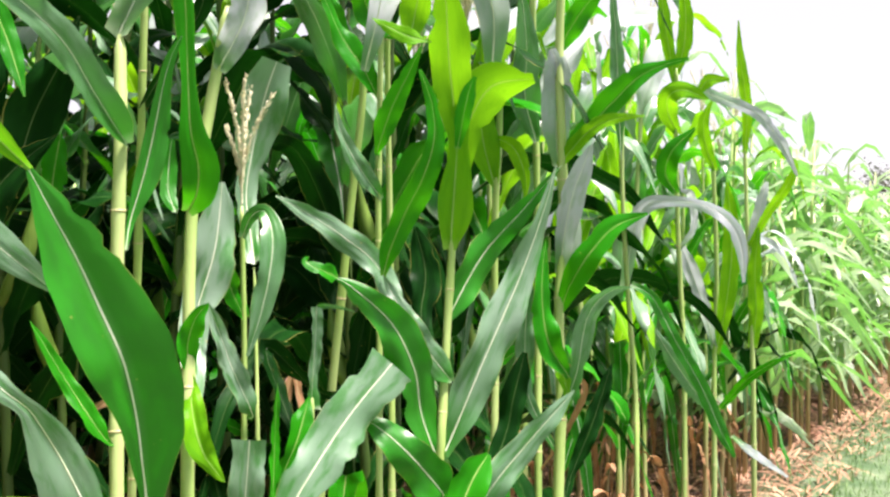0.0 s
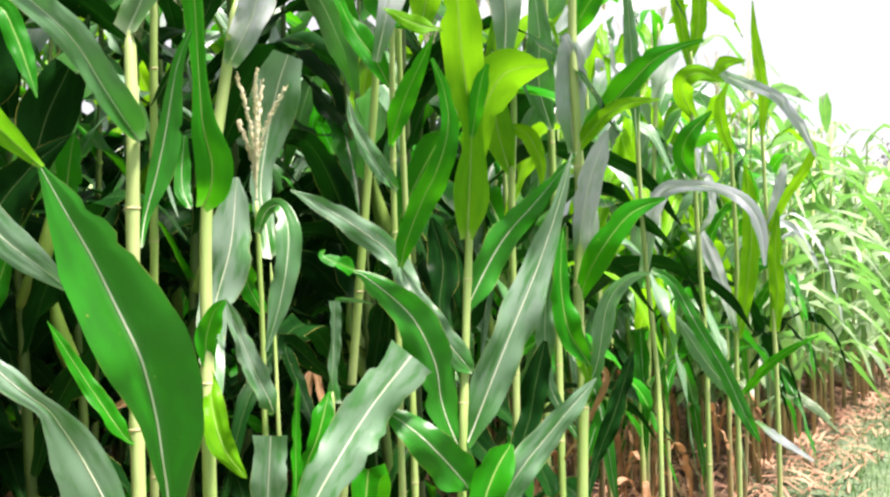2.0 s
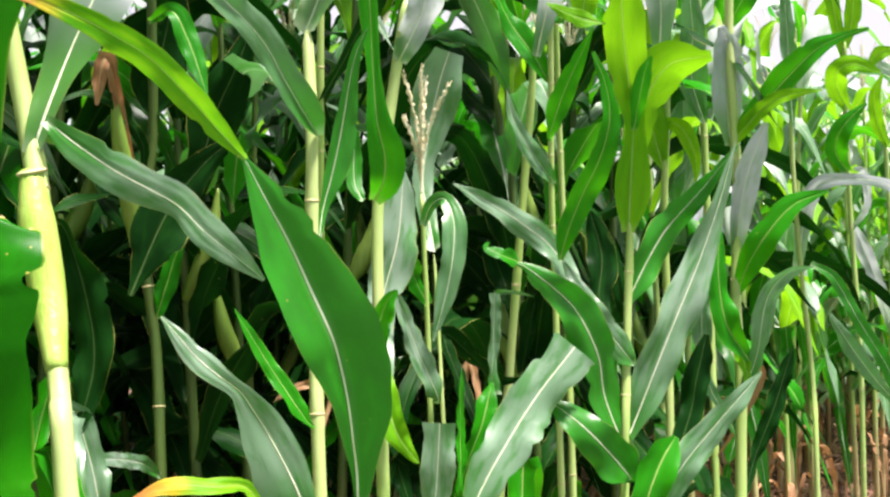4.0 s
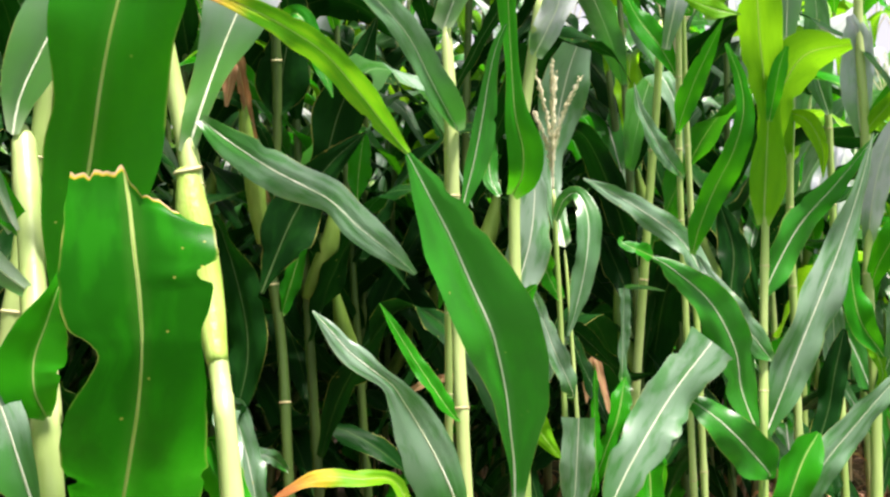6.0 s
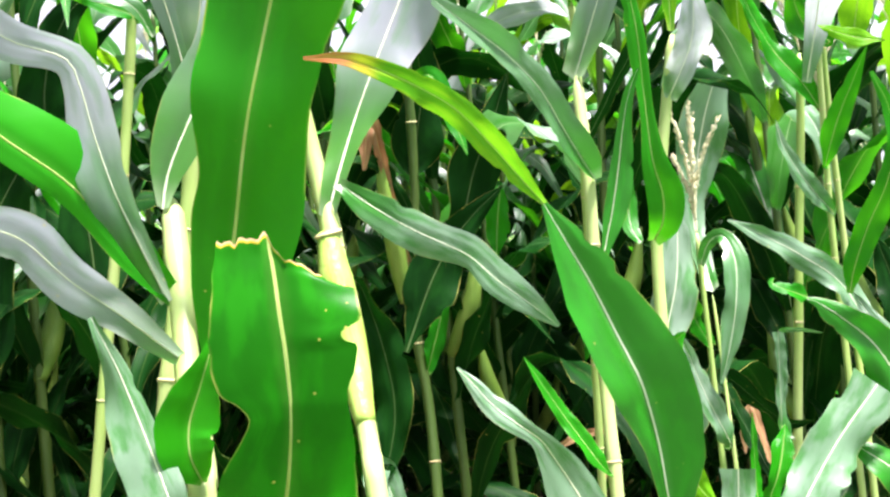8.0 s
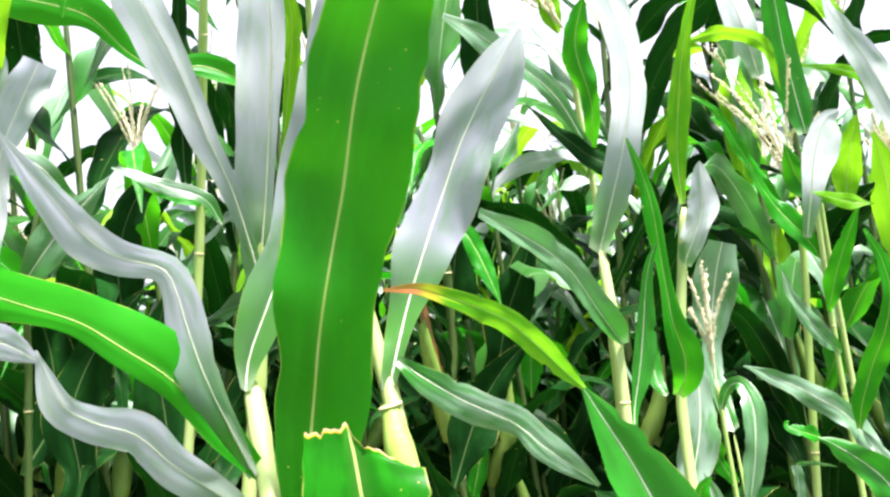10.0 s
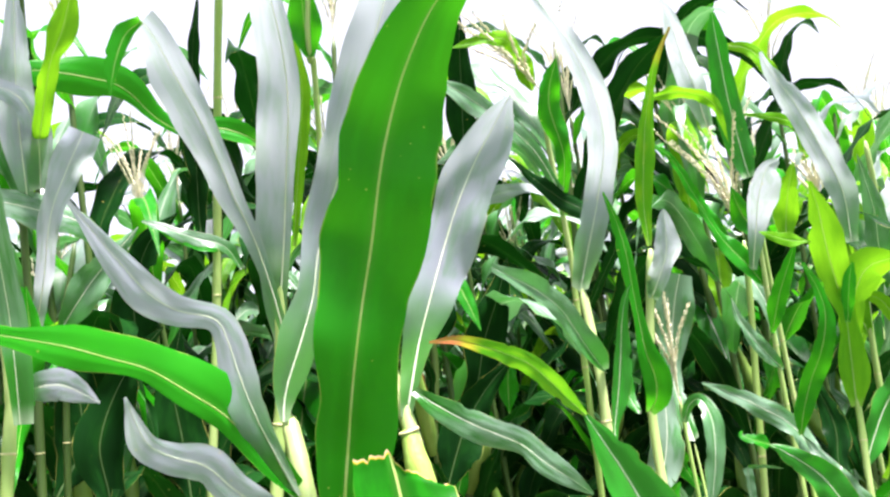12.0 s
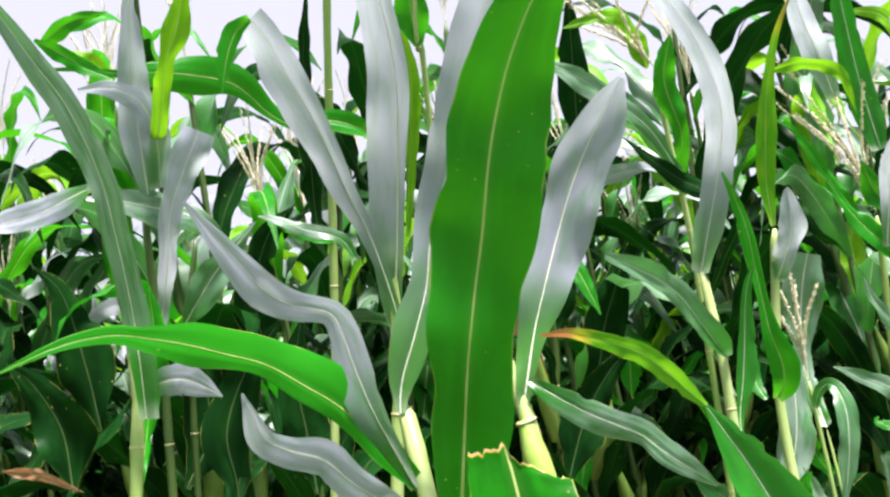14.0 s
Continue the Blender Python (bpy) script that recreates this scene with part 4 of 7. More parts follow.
leaf(plant_d, [(0.195, 1.842, 1.193), (0.217, 1.824, 1.224), (0.251, 1.797, 1.257), (0.290, 1.780, 1.269), (0.327, 1.762, 1.270)], 0.028, (-0.15, -0.98, -0.12), (-20, -20), ((0.43, 0.63, 0.82, 1.00, 1.00, 0.99, 0.99, 0.97, 0.87, 0.75, 0.63, 0.45, 0.26, 0.07), (0.43, 0.63, 0.82, 1.00, 1.00, 0.99, 0.99, 0.97, 0.84, 0.71, 0.56, 0.40, 0.24, 0.07)), YOUNG, 0.30, 0.40, 0.0)
leaf(plant_d, [(0.323, 1.860, 0.991), (0.360, 1.860, 0.967), (0.400, 1.860, 0.893), (0.447, 1.870, 0.814), (0.482, 1.870, 0.735), (0.509, 1.880, 0.688)], 0.024, (-0.23, -0.97, 0.12), (-10, 0), ((0.34, 0.67, 0.85, 0.88, 0.90, 0.93, 0.95, 0.98, 1.00, 1.00, 1.00, 1.00, 0.62, 0.17), (0.34, 0.67, 0.85, 0.88, 0.90, 0.93, 0.95, 0.98, 1.00, 1.00, 1.00, 1.00, 0.62, 0.17)), GLOSSY, 0.30, 0.50, 0.0)
leaf(plant_h, [(0.376, 2.245, 0.972), (0.393, 2.248, 1.076), (0.414, 2.230, 1.139), (0.462, 2.193, 1.150), (0.520, 2.158, 1.140), (0.560, 2.130, 1.108), (0.584, 2.122, 1.058), (0.588, 2.112, 0.987)], 0.039, (-0.24, -0.97, -0.04), (0, -20, -20), ((0.48, 0.60, 0.73, 0.86, 0.93, 0.85, 0.57, 0.49, 0.49, 0.69, 0.81, 0.72, 0.42, 0.12), (0.48, 0.60, 0.73, 0.87, 1.00, 0.98, 0.69, 0.61, 0.61, 0.67, 0.72, 0.71, 0.42, 0.12)), SILVER, 0.30, 0.30, 0.0)
leaf(plant_z, [(-0.352, 1.114, 0.727), (-0.361, 1.098, 0.772), (-0.375, 1.092, 0.808), (-0.393, 1.091, 0.842), (-0.408, 1.085, 0.870), (-0.418, 1.080, 0.887), (-0.440, 1.078, 0.904), (-0.467, 1.086, 0.923), (-0.490, 1.085, 0.950), (-0.508, 1.093, 0.966)], 0.078, (0.35, -0.93, 0.13), (0, -10, -10, 0), ((0.23, 0.61, 1.00, 0.98, 0.92, 0.79, 0.63, 0.41, 0.24, 0.31, 0.36, 0.30, 0.17, 0.02), (0.23, 0.32, 0.42, 0.50, 0.59, 0.62, 0.57, 0.40, 0.20, 0.33, 0.33, 0.27, 0.17, 0.02)), PALE, 0.20, 0.30, 0.0)
leaf(plant_s, [(-0.778, 1.738, 1.427), (-0.728, 1.712, 1.435), (-0.700, 1.704, 1.389), (-0.679, 1.695, 1.337), (-0.661, 1.686, 1.286)], 0.038, (0.37, -0.91, -0.19), (-20, -10), ((0.27, 0.46, 0.64, 0.84, 0.95, 0.98, 1.00, 0.98, 0.92, 0.85, 0.76, 0.53, 0.29, 0.05), (0.27, 0.40, 0.52, 0.66, 0.79, 0.88, 0.97, 0.98, 0.92, 0.85, 0.76, 0.53, 0.29, 0.05)), LEAF, 0.30, 0.50, 0.0)
leaf(plant_s, [(-0.766, 1.703, 0.662), (-0.771, 1.653, 0.692), (-0.772, 1.552, 0.720), (-0.797, 1.500, 0.728)], 0.027, (0.43, -0.88, 0.18), (20, 20), ((0.37, 0.57, 0.77, 0.94, 1.00, 0.99, 0.98, 0.97, 0.96, 0.95, 0.90, 0.79, 0.66, 0.52), (0.37, 0.57, 0.77, 0.94, 0.99, 0.95, 0.92, 0.90, 0.87, 0.83, 0.78, 0.70, 0.61, 0.52)), PALE, 0.30, 0.50, 0.0)
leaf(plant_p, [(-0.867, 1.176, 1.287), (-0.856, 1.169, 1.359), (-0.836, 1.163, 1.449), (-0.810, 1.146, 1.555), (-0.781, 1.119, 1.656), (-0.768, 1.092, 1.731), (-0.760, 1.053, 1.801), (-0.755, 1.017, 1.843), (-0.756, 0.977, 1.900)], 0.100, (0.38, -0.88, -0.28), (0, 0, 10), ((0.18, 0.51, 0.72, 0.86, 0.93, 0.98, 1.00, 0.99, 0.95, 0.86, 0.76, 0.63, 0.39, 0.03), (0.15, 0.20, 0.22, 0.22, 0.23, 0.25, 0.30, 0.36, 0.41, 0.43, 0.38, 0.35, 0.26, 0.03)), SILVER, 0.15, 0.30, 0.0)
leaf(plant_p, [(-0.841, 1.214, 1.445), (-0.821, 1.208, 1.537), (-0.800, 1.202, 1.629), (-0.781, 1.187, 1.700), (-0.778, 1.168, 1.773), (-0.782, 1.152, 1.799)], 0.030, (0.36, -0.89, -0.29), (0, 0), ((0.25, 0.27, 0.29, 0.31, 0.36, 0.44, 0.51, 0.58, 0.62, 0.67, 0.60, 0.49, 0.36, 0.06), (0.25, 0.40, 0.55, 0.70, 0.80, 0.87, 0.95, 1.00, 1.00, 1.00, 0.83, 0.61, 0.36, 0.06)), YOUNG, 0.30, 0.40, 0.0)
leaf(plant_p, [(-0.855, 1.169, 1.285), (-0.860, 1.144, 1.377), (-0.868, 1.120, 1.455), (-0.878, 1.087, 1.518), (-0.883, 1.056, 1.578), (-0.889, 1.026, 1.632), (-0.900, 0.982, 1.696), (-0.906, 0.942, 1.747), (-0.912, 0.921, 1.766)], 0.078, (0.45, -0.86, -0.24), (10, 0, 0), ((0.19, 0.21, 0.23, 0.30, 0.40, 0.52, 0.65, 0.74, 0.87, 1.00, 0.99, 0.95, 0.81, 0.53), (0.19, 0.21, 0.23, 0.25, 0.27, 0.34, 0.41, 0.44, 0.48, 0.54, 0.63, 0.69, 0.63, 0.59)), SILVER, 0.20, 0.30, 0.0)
leaf(plant_p, [(-0.911, 0.920, 1.765), (-0.934, 0.910, 1.746), (-0.950, 0.902, 1.705), (-0.962, 0.900, 1.659)], 0.036, (0.50, -0.80, -0.32), (0, 0), ((0.19, 0.33, 0.48, 0.62, 0.61, 0.57, 0.54, 0.50, 0.46, 0.38, 0.29, 0.21, 0.13, 0.05), (0.46, 0.64, 0.82, 0.98, 1.00, 0.98, 0.96, 0.94, 0.92, 0.75, 0.59, 0.42, 0.26, 0.09)), LEAF, 0.20, 0.20, 0.0)
leaf(plant_p, [(-0.877, 1.201, 1.618), (-0.881, 1.187, 1.634), (-0.921, 1.151, 1.653), (-0.961, 1.118, 1.645), (-0.995, 1.083, 1.671), (-1.023, 1.036, 1.717), (-1.063, 0.990, 1.733), (-1.110, 0.943, 1.741), (-1.141, 0.902, 1.738), (-1.176, 0.859, 1.744), (-1.219, 0.794, 1.739)], 0.074, (0.50, -0.81, -0.30), (20, 15, 0), ((0.16, 0.57, 0.47, 0.16, 0.20, 0.32, 0.50, 0.84, 0.87, 0.69, 0.14, 0.12, 0.08, 0.04), (0.16, 0.63, 0.54, 0.32, 0.48, 0.68, 0.88, 1.00, 0.78, 0.42, 0.12, 0.11, 0.08, 0.04)), LEAF, 0.20, 0.30, 0.0)
leaf(plant_p, [(-1.094, 1.060, 1.466), (-1.106, 1.008, 1.511), (-1.146, 0.961, 1.532), (-1.178, 0.917, 1.545), (-1.216, 0.883, 1.554)], 0.064, (0.58, -0.79, -0.20), (25, 25), ((0.25, 0.39, 0.52, 0.66, 0.79, 0.86, 0.93, 1.00, 0.92, 0.78, 0.63, 0.45, 0.27, 0.09), (0.25, 0.33, 0.41, 0.49, 0.58, 0.70, 0.81, 0.93, 0.89, 0.79, 0.68, 0.50, 0.29, 0.09)), PALE, 0.25, 0.40, 0.0)
leaf(plant_p, [(-0.934, 1.200, 1.421), (-0.950, 1.179, 1.461), (-0.995, 1.151, 1.483), (-1.032, 1.126, 1.504), (-1.056, 1.107, 1.515)], 0.030, (0.48, -0.86, -0.17), (30, 30), ((0.30, 0.43, 0.56, 0.70, 0.79, 0.86, 0.93, 1.00, 0.98, 0.89, 0.80, 0.66, 0.38, 0.07), (0.30, 0.47, 0.65, 0.83, 0.86, 0.82, 0.78, 0.75, 0.71, 0.67, 0.62, 0.53, 0.31, 0.07)), PALE, 0.30, 0.50, 0.0)
leaf(plant_m, [(-1.073, 0.785, 1.207), (-1.067, 0.777, 1.282), (-1.063, 0.768, 1.359), (-1.051, 0.738, 1.448), (-1.042, 0.708, 1.528), (-1.043, 0.663, 1.612), (-1.058, 0.627, 1.669), (-1.065, 0.585, 1.720), (-1.065, 0.546, 1.760)], 0.044, (0.62, -0.75, -0.24), (0, 10, 0), ((0.34, 0.52, 0.64, 0.68, 0.72, 0.75, 0.81, 0.88, 0.90, 0.92, 0.87, 0.70, 0.42, 0.06), (0.69, 0.91, 1.00, 0.92, 0.87, 0.83, 0.82, 0.82, 0.80, 0.79, 0.74, 0.62, 0.42, 0.06)), PALE, 0.35, 0.30, 0.0)
leaf(plant_m, [(-1.117, 0.851, 1.243), (-1.095, 0.856, 1.256), (-1.065, 0.866, 1.255), (-1.047, 0.884, 1.242), (-1.029, 0.902, 1.224)], 0.047, (0.59, -0.80, -0.05), (0, 0), ((0.27, 0.48, 0.69, 0.86, 0.91, 0.95, 1.00, 0.96, 0.85, 0.75, 0.61, 0.42, 0.23, 0.03), (0.27, 0.52, 0.76, 0.95, 0.95, 0.95, 0.95, 0.90, 0.82, 0.74, 0.61, 0.42, 0.23, 0.03)), SILVER, 0.25, 0.40, 0.0)
leaf(plant_m, [(-1.140, 0.968, 1.565), (-1.120, 0.944, 1.637), (-1.120, 0.915, 1.689), (-1.148, 0.883, 1.712), (-1.182, 0.851, 1.710)], 0.048, (0.57, -0.76, -0.30), (0, 20, 20), ((0.72, 0.79, 0.85, 0.92, 1.00, 1.00, 0.95, 0.88, 0.81, 0.75, 0.69, 0.55, 0.35, 0.15), (0.72, 0.77, 0.82, 0.87, 0.93, 0.93, 0.87, 0.81, 0.73, 0.66, 0.59, 0.46, 0.30, 0.15)), SILVER, 0.25, 0.40, 0.0)
leaf(plant_m, [(-1.280, 0.973, 1.596), (-1.310, 0.952, 1.581), (-1.342, 0.920, 1.561), (-1.380, 0.884, 1.550), (-1.425, 0.846, 1.540)], 0.049, (0.66, -0.72, -0.21), (20, 20), ((0.24, 0.55, 0.85, 1.00, 0.98, 0.97, 0.95, 0.92, 0.90, 0.87, 0.69, 0.50, 0.31, 0.12), (0.24, 0.47, 0.69, 0.83, 0.88, 0.92, 0.95, 0.92, 0.90, 0.87, 0.69, 0.50, 0.31, 0.12)), SILVER, 0.25, 0.40, 0.0)
leaf(plant_m, [(-1.119, 0.857, 1.713), (-1.154, 0.840, 1.736), (-1.175, 0.806, 1.759), (-1.188, 0.777, 1.773)], 0.027, (0.62, -0.71, -0.34), (20, 0), ((0.27, 0.41, 0.55, 0.68, 0.82, 0.92, 0.94, 0.96, 0.98, 1.00, 0.89, 0.66, 0.42, 0.19), (0.27, 0.41, 0.55, 0.68, 0.82, 0.91, 0.90, 0.90, 0.89, 0.89, 0.78, 0.59, 0.39, 0.19)), LEAF, 0.30, 0.40, 0.0)
leaf(plant_r, [(-0.095, 1.629, 1.485), (-0.100, 1.621, 1.530), (-0.107, 1.607, 1.617), (-0.109, 1.586, 1.688), (-0.110, 1.565, 1.758), (-0.109, 1.551, 1.786)], 0.057, (-0.01, -0.97, -0.25), (0, 10), ((0.36, 0.66, 0.87, 0.92, 0.95, 0.99, 1.00, 0.95, 0.90, 0.84, 0.74, 0.64, 0.48, 0.11), (0.36, 0.61, 0.80, 0.77, 0.76, 0.74, 0.72, 0.69, 0.67, 0.64, 0.59, 0.55, 0.45, 0.11)), GLOSSY, 0.30, 0.40, 0.0)
leaf(plant_k, [(-0.153, 1.628, 1.594), (-0.165, 1.613, 1.675), (-0.178, 1.579, 1.735), (-0.186, 1.548, 1.793), (-0.197, 1.529, 1.828)], 0.057, (0.03, -0.96, -0.27), (0, 0), ((0.37, 0.52, 0.68, 0.83, 1.00, 0.98, 0.91, 0.84, 0.77, 0.69, 0.60, 0.50, 0.32, 0.11), (0.37, 0.47, 0.57, 0.68, 0.79, 0.79, 0.77, 0.74, 0.70, 0.64, 0.58, 0.50, 0.32, 0.11)), SILVER, 0.25, 0.40, 0.0)
leaf(plant_r, [(-0.119, 1.572, 1.310), (-0.102, 1.567, 1.379), (-0.088, 1.543, 1.434), (-0.066, 1.523, 1.478), (-0.045, 1.517, 1.488)], 0.069, (-0.02, -0.99, -0.13), (0, 0), ((0.17, 0.23, 0.28, 0.33, 0.39, 0.43, 0.47, 0.52, 0.56, 0.54, 0.50, 0.46, 0.33, 0.08), (0.17, 0.25, 0.33, 0.41, 0.49, 0.60, 0.73, 0.86, 1.00, 0.98, 0.92, 0.84, 0.61, 0.08)), SILVER, 0.25, 0.40, 0.0)
leaf(plant_r, [(-0.054, 1.586, 1.351), (-0.045, 1.582, 1.401), (-0.033, 1.558, 1.446), (-0.020, 1.547, 1.483)], 0.049, (-0.04, -0.99, -0.14), (0, 0), ((0.33, 0.48, 0.64, 0.79, 0.94, 1.00, 0.94, 0.88, 0.82, 0.76, 0.63, 0.45, 0.27, 0.08), (0.33, 0.46, 0.58, 0.71, 0.84, 0.89, 0.85, 0.82, 0.78, 0.75, 0.63, 0.45, 0.27, 0.08)), YOUNG, 0.25, 0.40, 0.0)
leaf(plant_r, [(-0.101, 1.725, 1.771), (-0.050, 1.743, 1.756), (-0.020, 1.747, 1.710), (0.005, 1.754, 1.643)], 0.032, (-0.05, -0.97, -0.24), (-20, -20), ((0.22, 0.38, 0.54, 0.70, 0.88, 0.92, 0.95, 0.99, 1.00, 0.82, 0.64, 0.48, 0.31, 0.14), (0.22, 0.38, 0.54, 0.70, 0.88, 0.92, 0.95, 0.99, 1.00, 0.82, 0.64, 0.48, 0.31, 0.14)), YOUNG, 0.25, 0.40, 0.0)
leaf(plant_r, [(0.015, 1.792, 1.540), (0.018, 1.786, 1.593), (-0.026, 1.769, 1.617), (-0.082, 1.750, 1.630)], 0.032, (-0.04, -0.98, -0.20), (20, 20), ((0.37, 0.52, 0.67, 0.82, 1.00, 0.93, 0.82, 0.72, 0.62, 0.52, 0.42, 0.33, 0.24, 0.15), (0.37, 0.49, 0.60, 0.72, 0.86, 0.82, 0.74, 0.68, 0.61, 0.52, 0.42, 0.33, 0.24, 0.15)), YOUNG, 0.25, 0.40, 0.0)
leaf(plant_r, [(0.079, 1.838, 1.352), (0.080, 1.824, 1.452), (0.048, 1.780, 1.553), (0.010, 1.734, 1.643), (-0.022, 1.706, 1.699), (-0.032, 1.688, 1.731)], 0.059, (-0.06, -0.98, -0.21), (15, 10), ((0.39, 0.59, 0.80, 0.99, 1.00, 1.00, 0.99, 0.98, 0.95, 0.92, 0.85, 0.62, 0.35, 0.07), (0.39, 0.59, 0.80, 0.99, 1.00, 1.00, 0.99, 0.95, 0.88, 0.81, 0.71, 0.55, 0.35, 0.07)), SILVER, 0.25, 0.40, 0.0)
leaf(plant_k, [(-0.431, 1.512, 1.504), (-0.461, 1.460, 1.583), (-0.508, 1.406, 1.639), (-0.553, 1.365, 1.684), (-0.592, 1.328, 1.710)], 0.052, (0.20, -0.95, -0.24), (30, 25), ((0.23, 0.33, 0.43, 0.53, 0.63, 0.67, 0.71, 0.75, 0.81, 0.90, 1.00, 0.92, 0.55, 0.17), (0.23, 0.33, 0.43, 0.53, 0.63, 0.64, 0.66, 0.68, 0.68, 0.65, 0.62, 0.53, 0.35, 0.17)), PALE, 0.30, 0.40, 0.0)
plant_y = corn_plant("pale-stalked maize plant at the sunny edge of the field")
plant_w = corn_plant("maize plant with bright yellow-green blades at the field edge")
plant_v = corn_plant("maize plant with light stalk standing in dry straw")
plant_u = corn_plant("maize plant with a silvery hanging blade at the field edge")
stalk(plant_y, [(0.386, 2.150, -0.020), (0.386, 2.150, 0.573), (0.392, 2.200, 0.748), (0.377, 2.220, 0.980), (0.361, 2.200, 1.213), (0.359, 2.170, 1.348)], 0.0062, 0.0045, 0.18)
stalk(plant_w, [(0.559, 2.500, -0.020), (0.559, 2.500, 0.496), (0.557, 2.500, 0.787), (0.543, 2.500, 1.077), (0.531, 2.480, 1.313), (0.526, 2.450, 1.465)], 0.0072, 0.0050, 0.18)
stalk(plant_v, [(0.667, 2.650, -0.020), (0.667, 2.650, 0.456), (0.665, 2.650, 0.743), (0.670, 2.650, 0.995), (0.651, 2.620, 1.314)], 0.0076, 0.0050, 0.18)
stalk(plant_u, [(0.837, 2.900, -0.020), (0.837, 2.900, 0.439), (0.832, 2.900, 0.745), (0.818, 2.900, 1.052), (0.808, 2.900, 1.327)], 0.0082, 0.0050, 0.18)
leaf(plant_w, [(0.537, 2.480, 1.319), (0.508, 2.450, 1.361), (0.502, 2.420, 1.396), (0.532, 2.400, 1.408), (0.582, 2.380, 1.385)], 0.047, (-0.20, -0.97, -0.14), (0, -20), ((0.34, 0.51, 0.68, 0.85, 1.00, 1.00, 1.00, 0.99, 0.97, 0.95, 0.76, 0.54, 0.33, 0.11), (0.34, 0.51, 0.68, 0.85, 1.00, 1.00, 1.00, 0.99, 0.97, 0.95, 0.76, 0.54, 0.33, 0.11)), YOUNG, 0.25, 0.40, 0.0)
leaf(plant_w, [(0.567, 2.470, 1.432), (0.606, 2.470, 1.410), (0.672, 2.470, 1.384), (0.727, 2.480, 1.359), (0.779, 2.500, 1.303), (0.826, 2.520, 1.225)], 0.028, (-0.28, -0.95, -0.12), (-20, -20), ((0.20, 0.70, 0.99, 0.99, 0.99, 0.99, 0.99, 0.99, 1.00, 1.00, 0.89, 0.66, 0.43, 0.20), (0.20, 0.70, 0.98, 0.94, 0.90, 0.89, 0.89, 0.90, 0.90, 0.90, 0.80, 0.60, 0.40, 0.20)), SILVER, 0.30, 0.40, 0.0)
leaf(plant_w, [(0.575, 2.460, 1.404), (0.599, 2.450, 1.437), (0.645, 2.440, 1.440)], 0.037, (-0.23, -0.96, -0.15), (-20, 0), ((0.23, 0.33, 0.44, 0.54, 0.64, 0.75, 0.86, 0.74, 0.63, 0.53, 0.43, 0.34, 0.24, 0.14), (0.23, 0.36, 0.49, 0.61, 0.74, 0.87, 1.00, 0.86, 0.73, 0.61, 0.49, 0.38, 0.26, 0.14)), YOUNG, 0.25, 0.40, 0.0)
leaf(plant_w, [(0.536, 2.490, 1.182), (0.508, 2.480, 1.227), (0.520, 2.460, 1.278), (0.569, 2.450, 1.329)], 0.058, (-0.21, -0.97, -0.09), (0, -10), ((0.27, 0.39, 0.50, 0.62, 0.73, 0.76, 0.78, 0.80, 0.80, 0.65, 0.50, 0.37, 0.23, 0.09), (0.27, 0.46, 0.64, 0.83, 1.00, 0.97, 0.95, 0.93, 0.89, 0.72, 0.56, 0.40, 0.25, 0.09)), LEAF, 0.25, 0.40, 0.0)
leaf(plant_w, [(0.528, 2.460, 1.453), (0.543, 2.450, 1.517), (0.544, 2.440, 1.592), (0.531, 2.430, 1.667)], 0.036, (-0.21, -0.95, -0.21), (0, 0), ((0.36, 0.53, 0.69, 0.86, 1.00, 0.98, 0.97, 0.95, 0.93, 0.84, 0.68, 0.53, 0.37, 0.21), (0.36, 0.53, 0.69, 0.86, 1.00, 0.98, 0.97, 0.95, 0.93, 0.84, 0.68, 0.53, 0.37, 0.21)), YOUNG, 0.25, 0.40, 0.0)
leaf(plant_w, [(0.526, 2.460, 1.427), (0.510, 2.450, 1.504), (0.495, 2.440, 1.579), (0.486, 2.430, 1.654)], 0.031, (-0.19, -0.96, -0.21), (0, 0), ((0.42, 0.55, 0.68, 0.82, 0.95, 1.00, 1.00, 1.00, 1.00, 0.95, 0.78, 0.60, 0.42, 0.25), (0.42, 0.51, 0.61, 0.70, 0.80, 0.86, 0.89, 0.93, 0.97, 0.95, 0.78, 0.60, 0.42, 0.25)), YOUNG, 0.25, 0.40, 0.0)
leaf(plant_w, [(0.543, 2.500, 1.051), (0.574, 2.480, 1.103), (0.563, 2.460, 1.174), (0.536, 2.440, 1.186)], 0.020, (-0.22, -0.97, -0.05), (0, 0), ((0.52, 0.57, 0.62, 0.67, 0.73, 0.78, 0.83, 0.87, 0.91, 0.95, 1.00, 0.82, 0.54, 0.25), (0.52, 0.57, 0.62, 0.67, 0.73, 0.78, 0.83, 0.87, 0.91, 0.95, 1.00, 0.82, 0.54, 0.25)), SILVER, 0.25, 0.40, 0.0)
leaf(plant_v, [(0.670, 2.650, 0.796), (0.690, 2.630, 0.926), (0.700, 2.620, 1.051), (0.692, 2.610, 1.148), (0.681, 2.600, 1.216)], 0.047, (-0.26, -0.97, -0.00), (0, 0), ((0.36, 0.49, 0.62, 0.75, 0.89, 0.92, 0.95, 0.98, 1.00, 0.91, 0.81, 0.68, 0.41, 0.12), (0.36, 0.49, 0.62, 0.75, 0.89, 0.92, 0.95, 0.98, 1.00, 0.91, 0.81, 0.68, 0.41, 0.12)), YOUNG, 0.25, 0.40, 0.0)
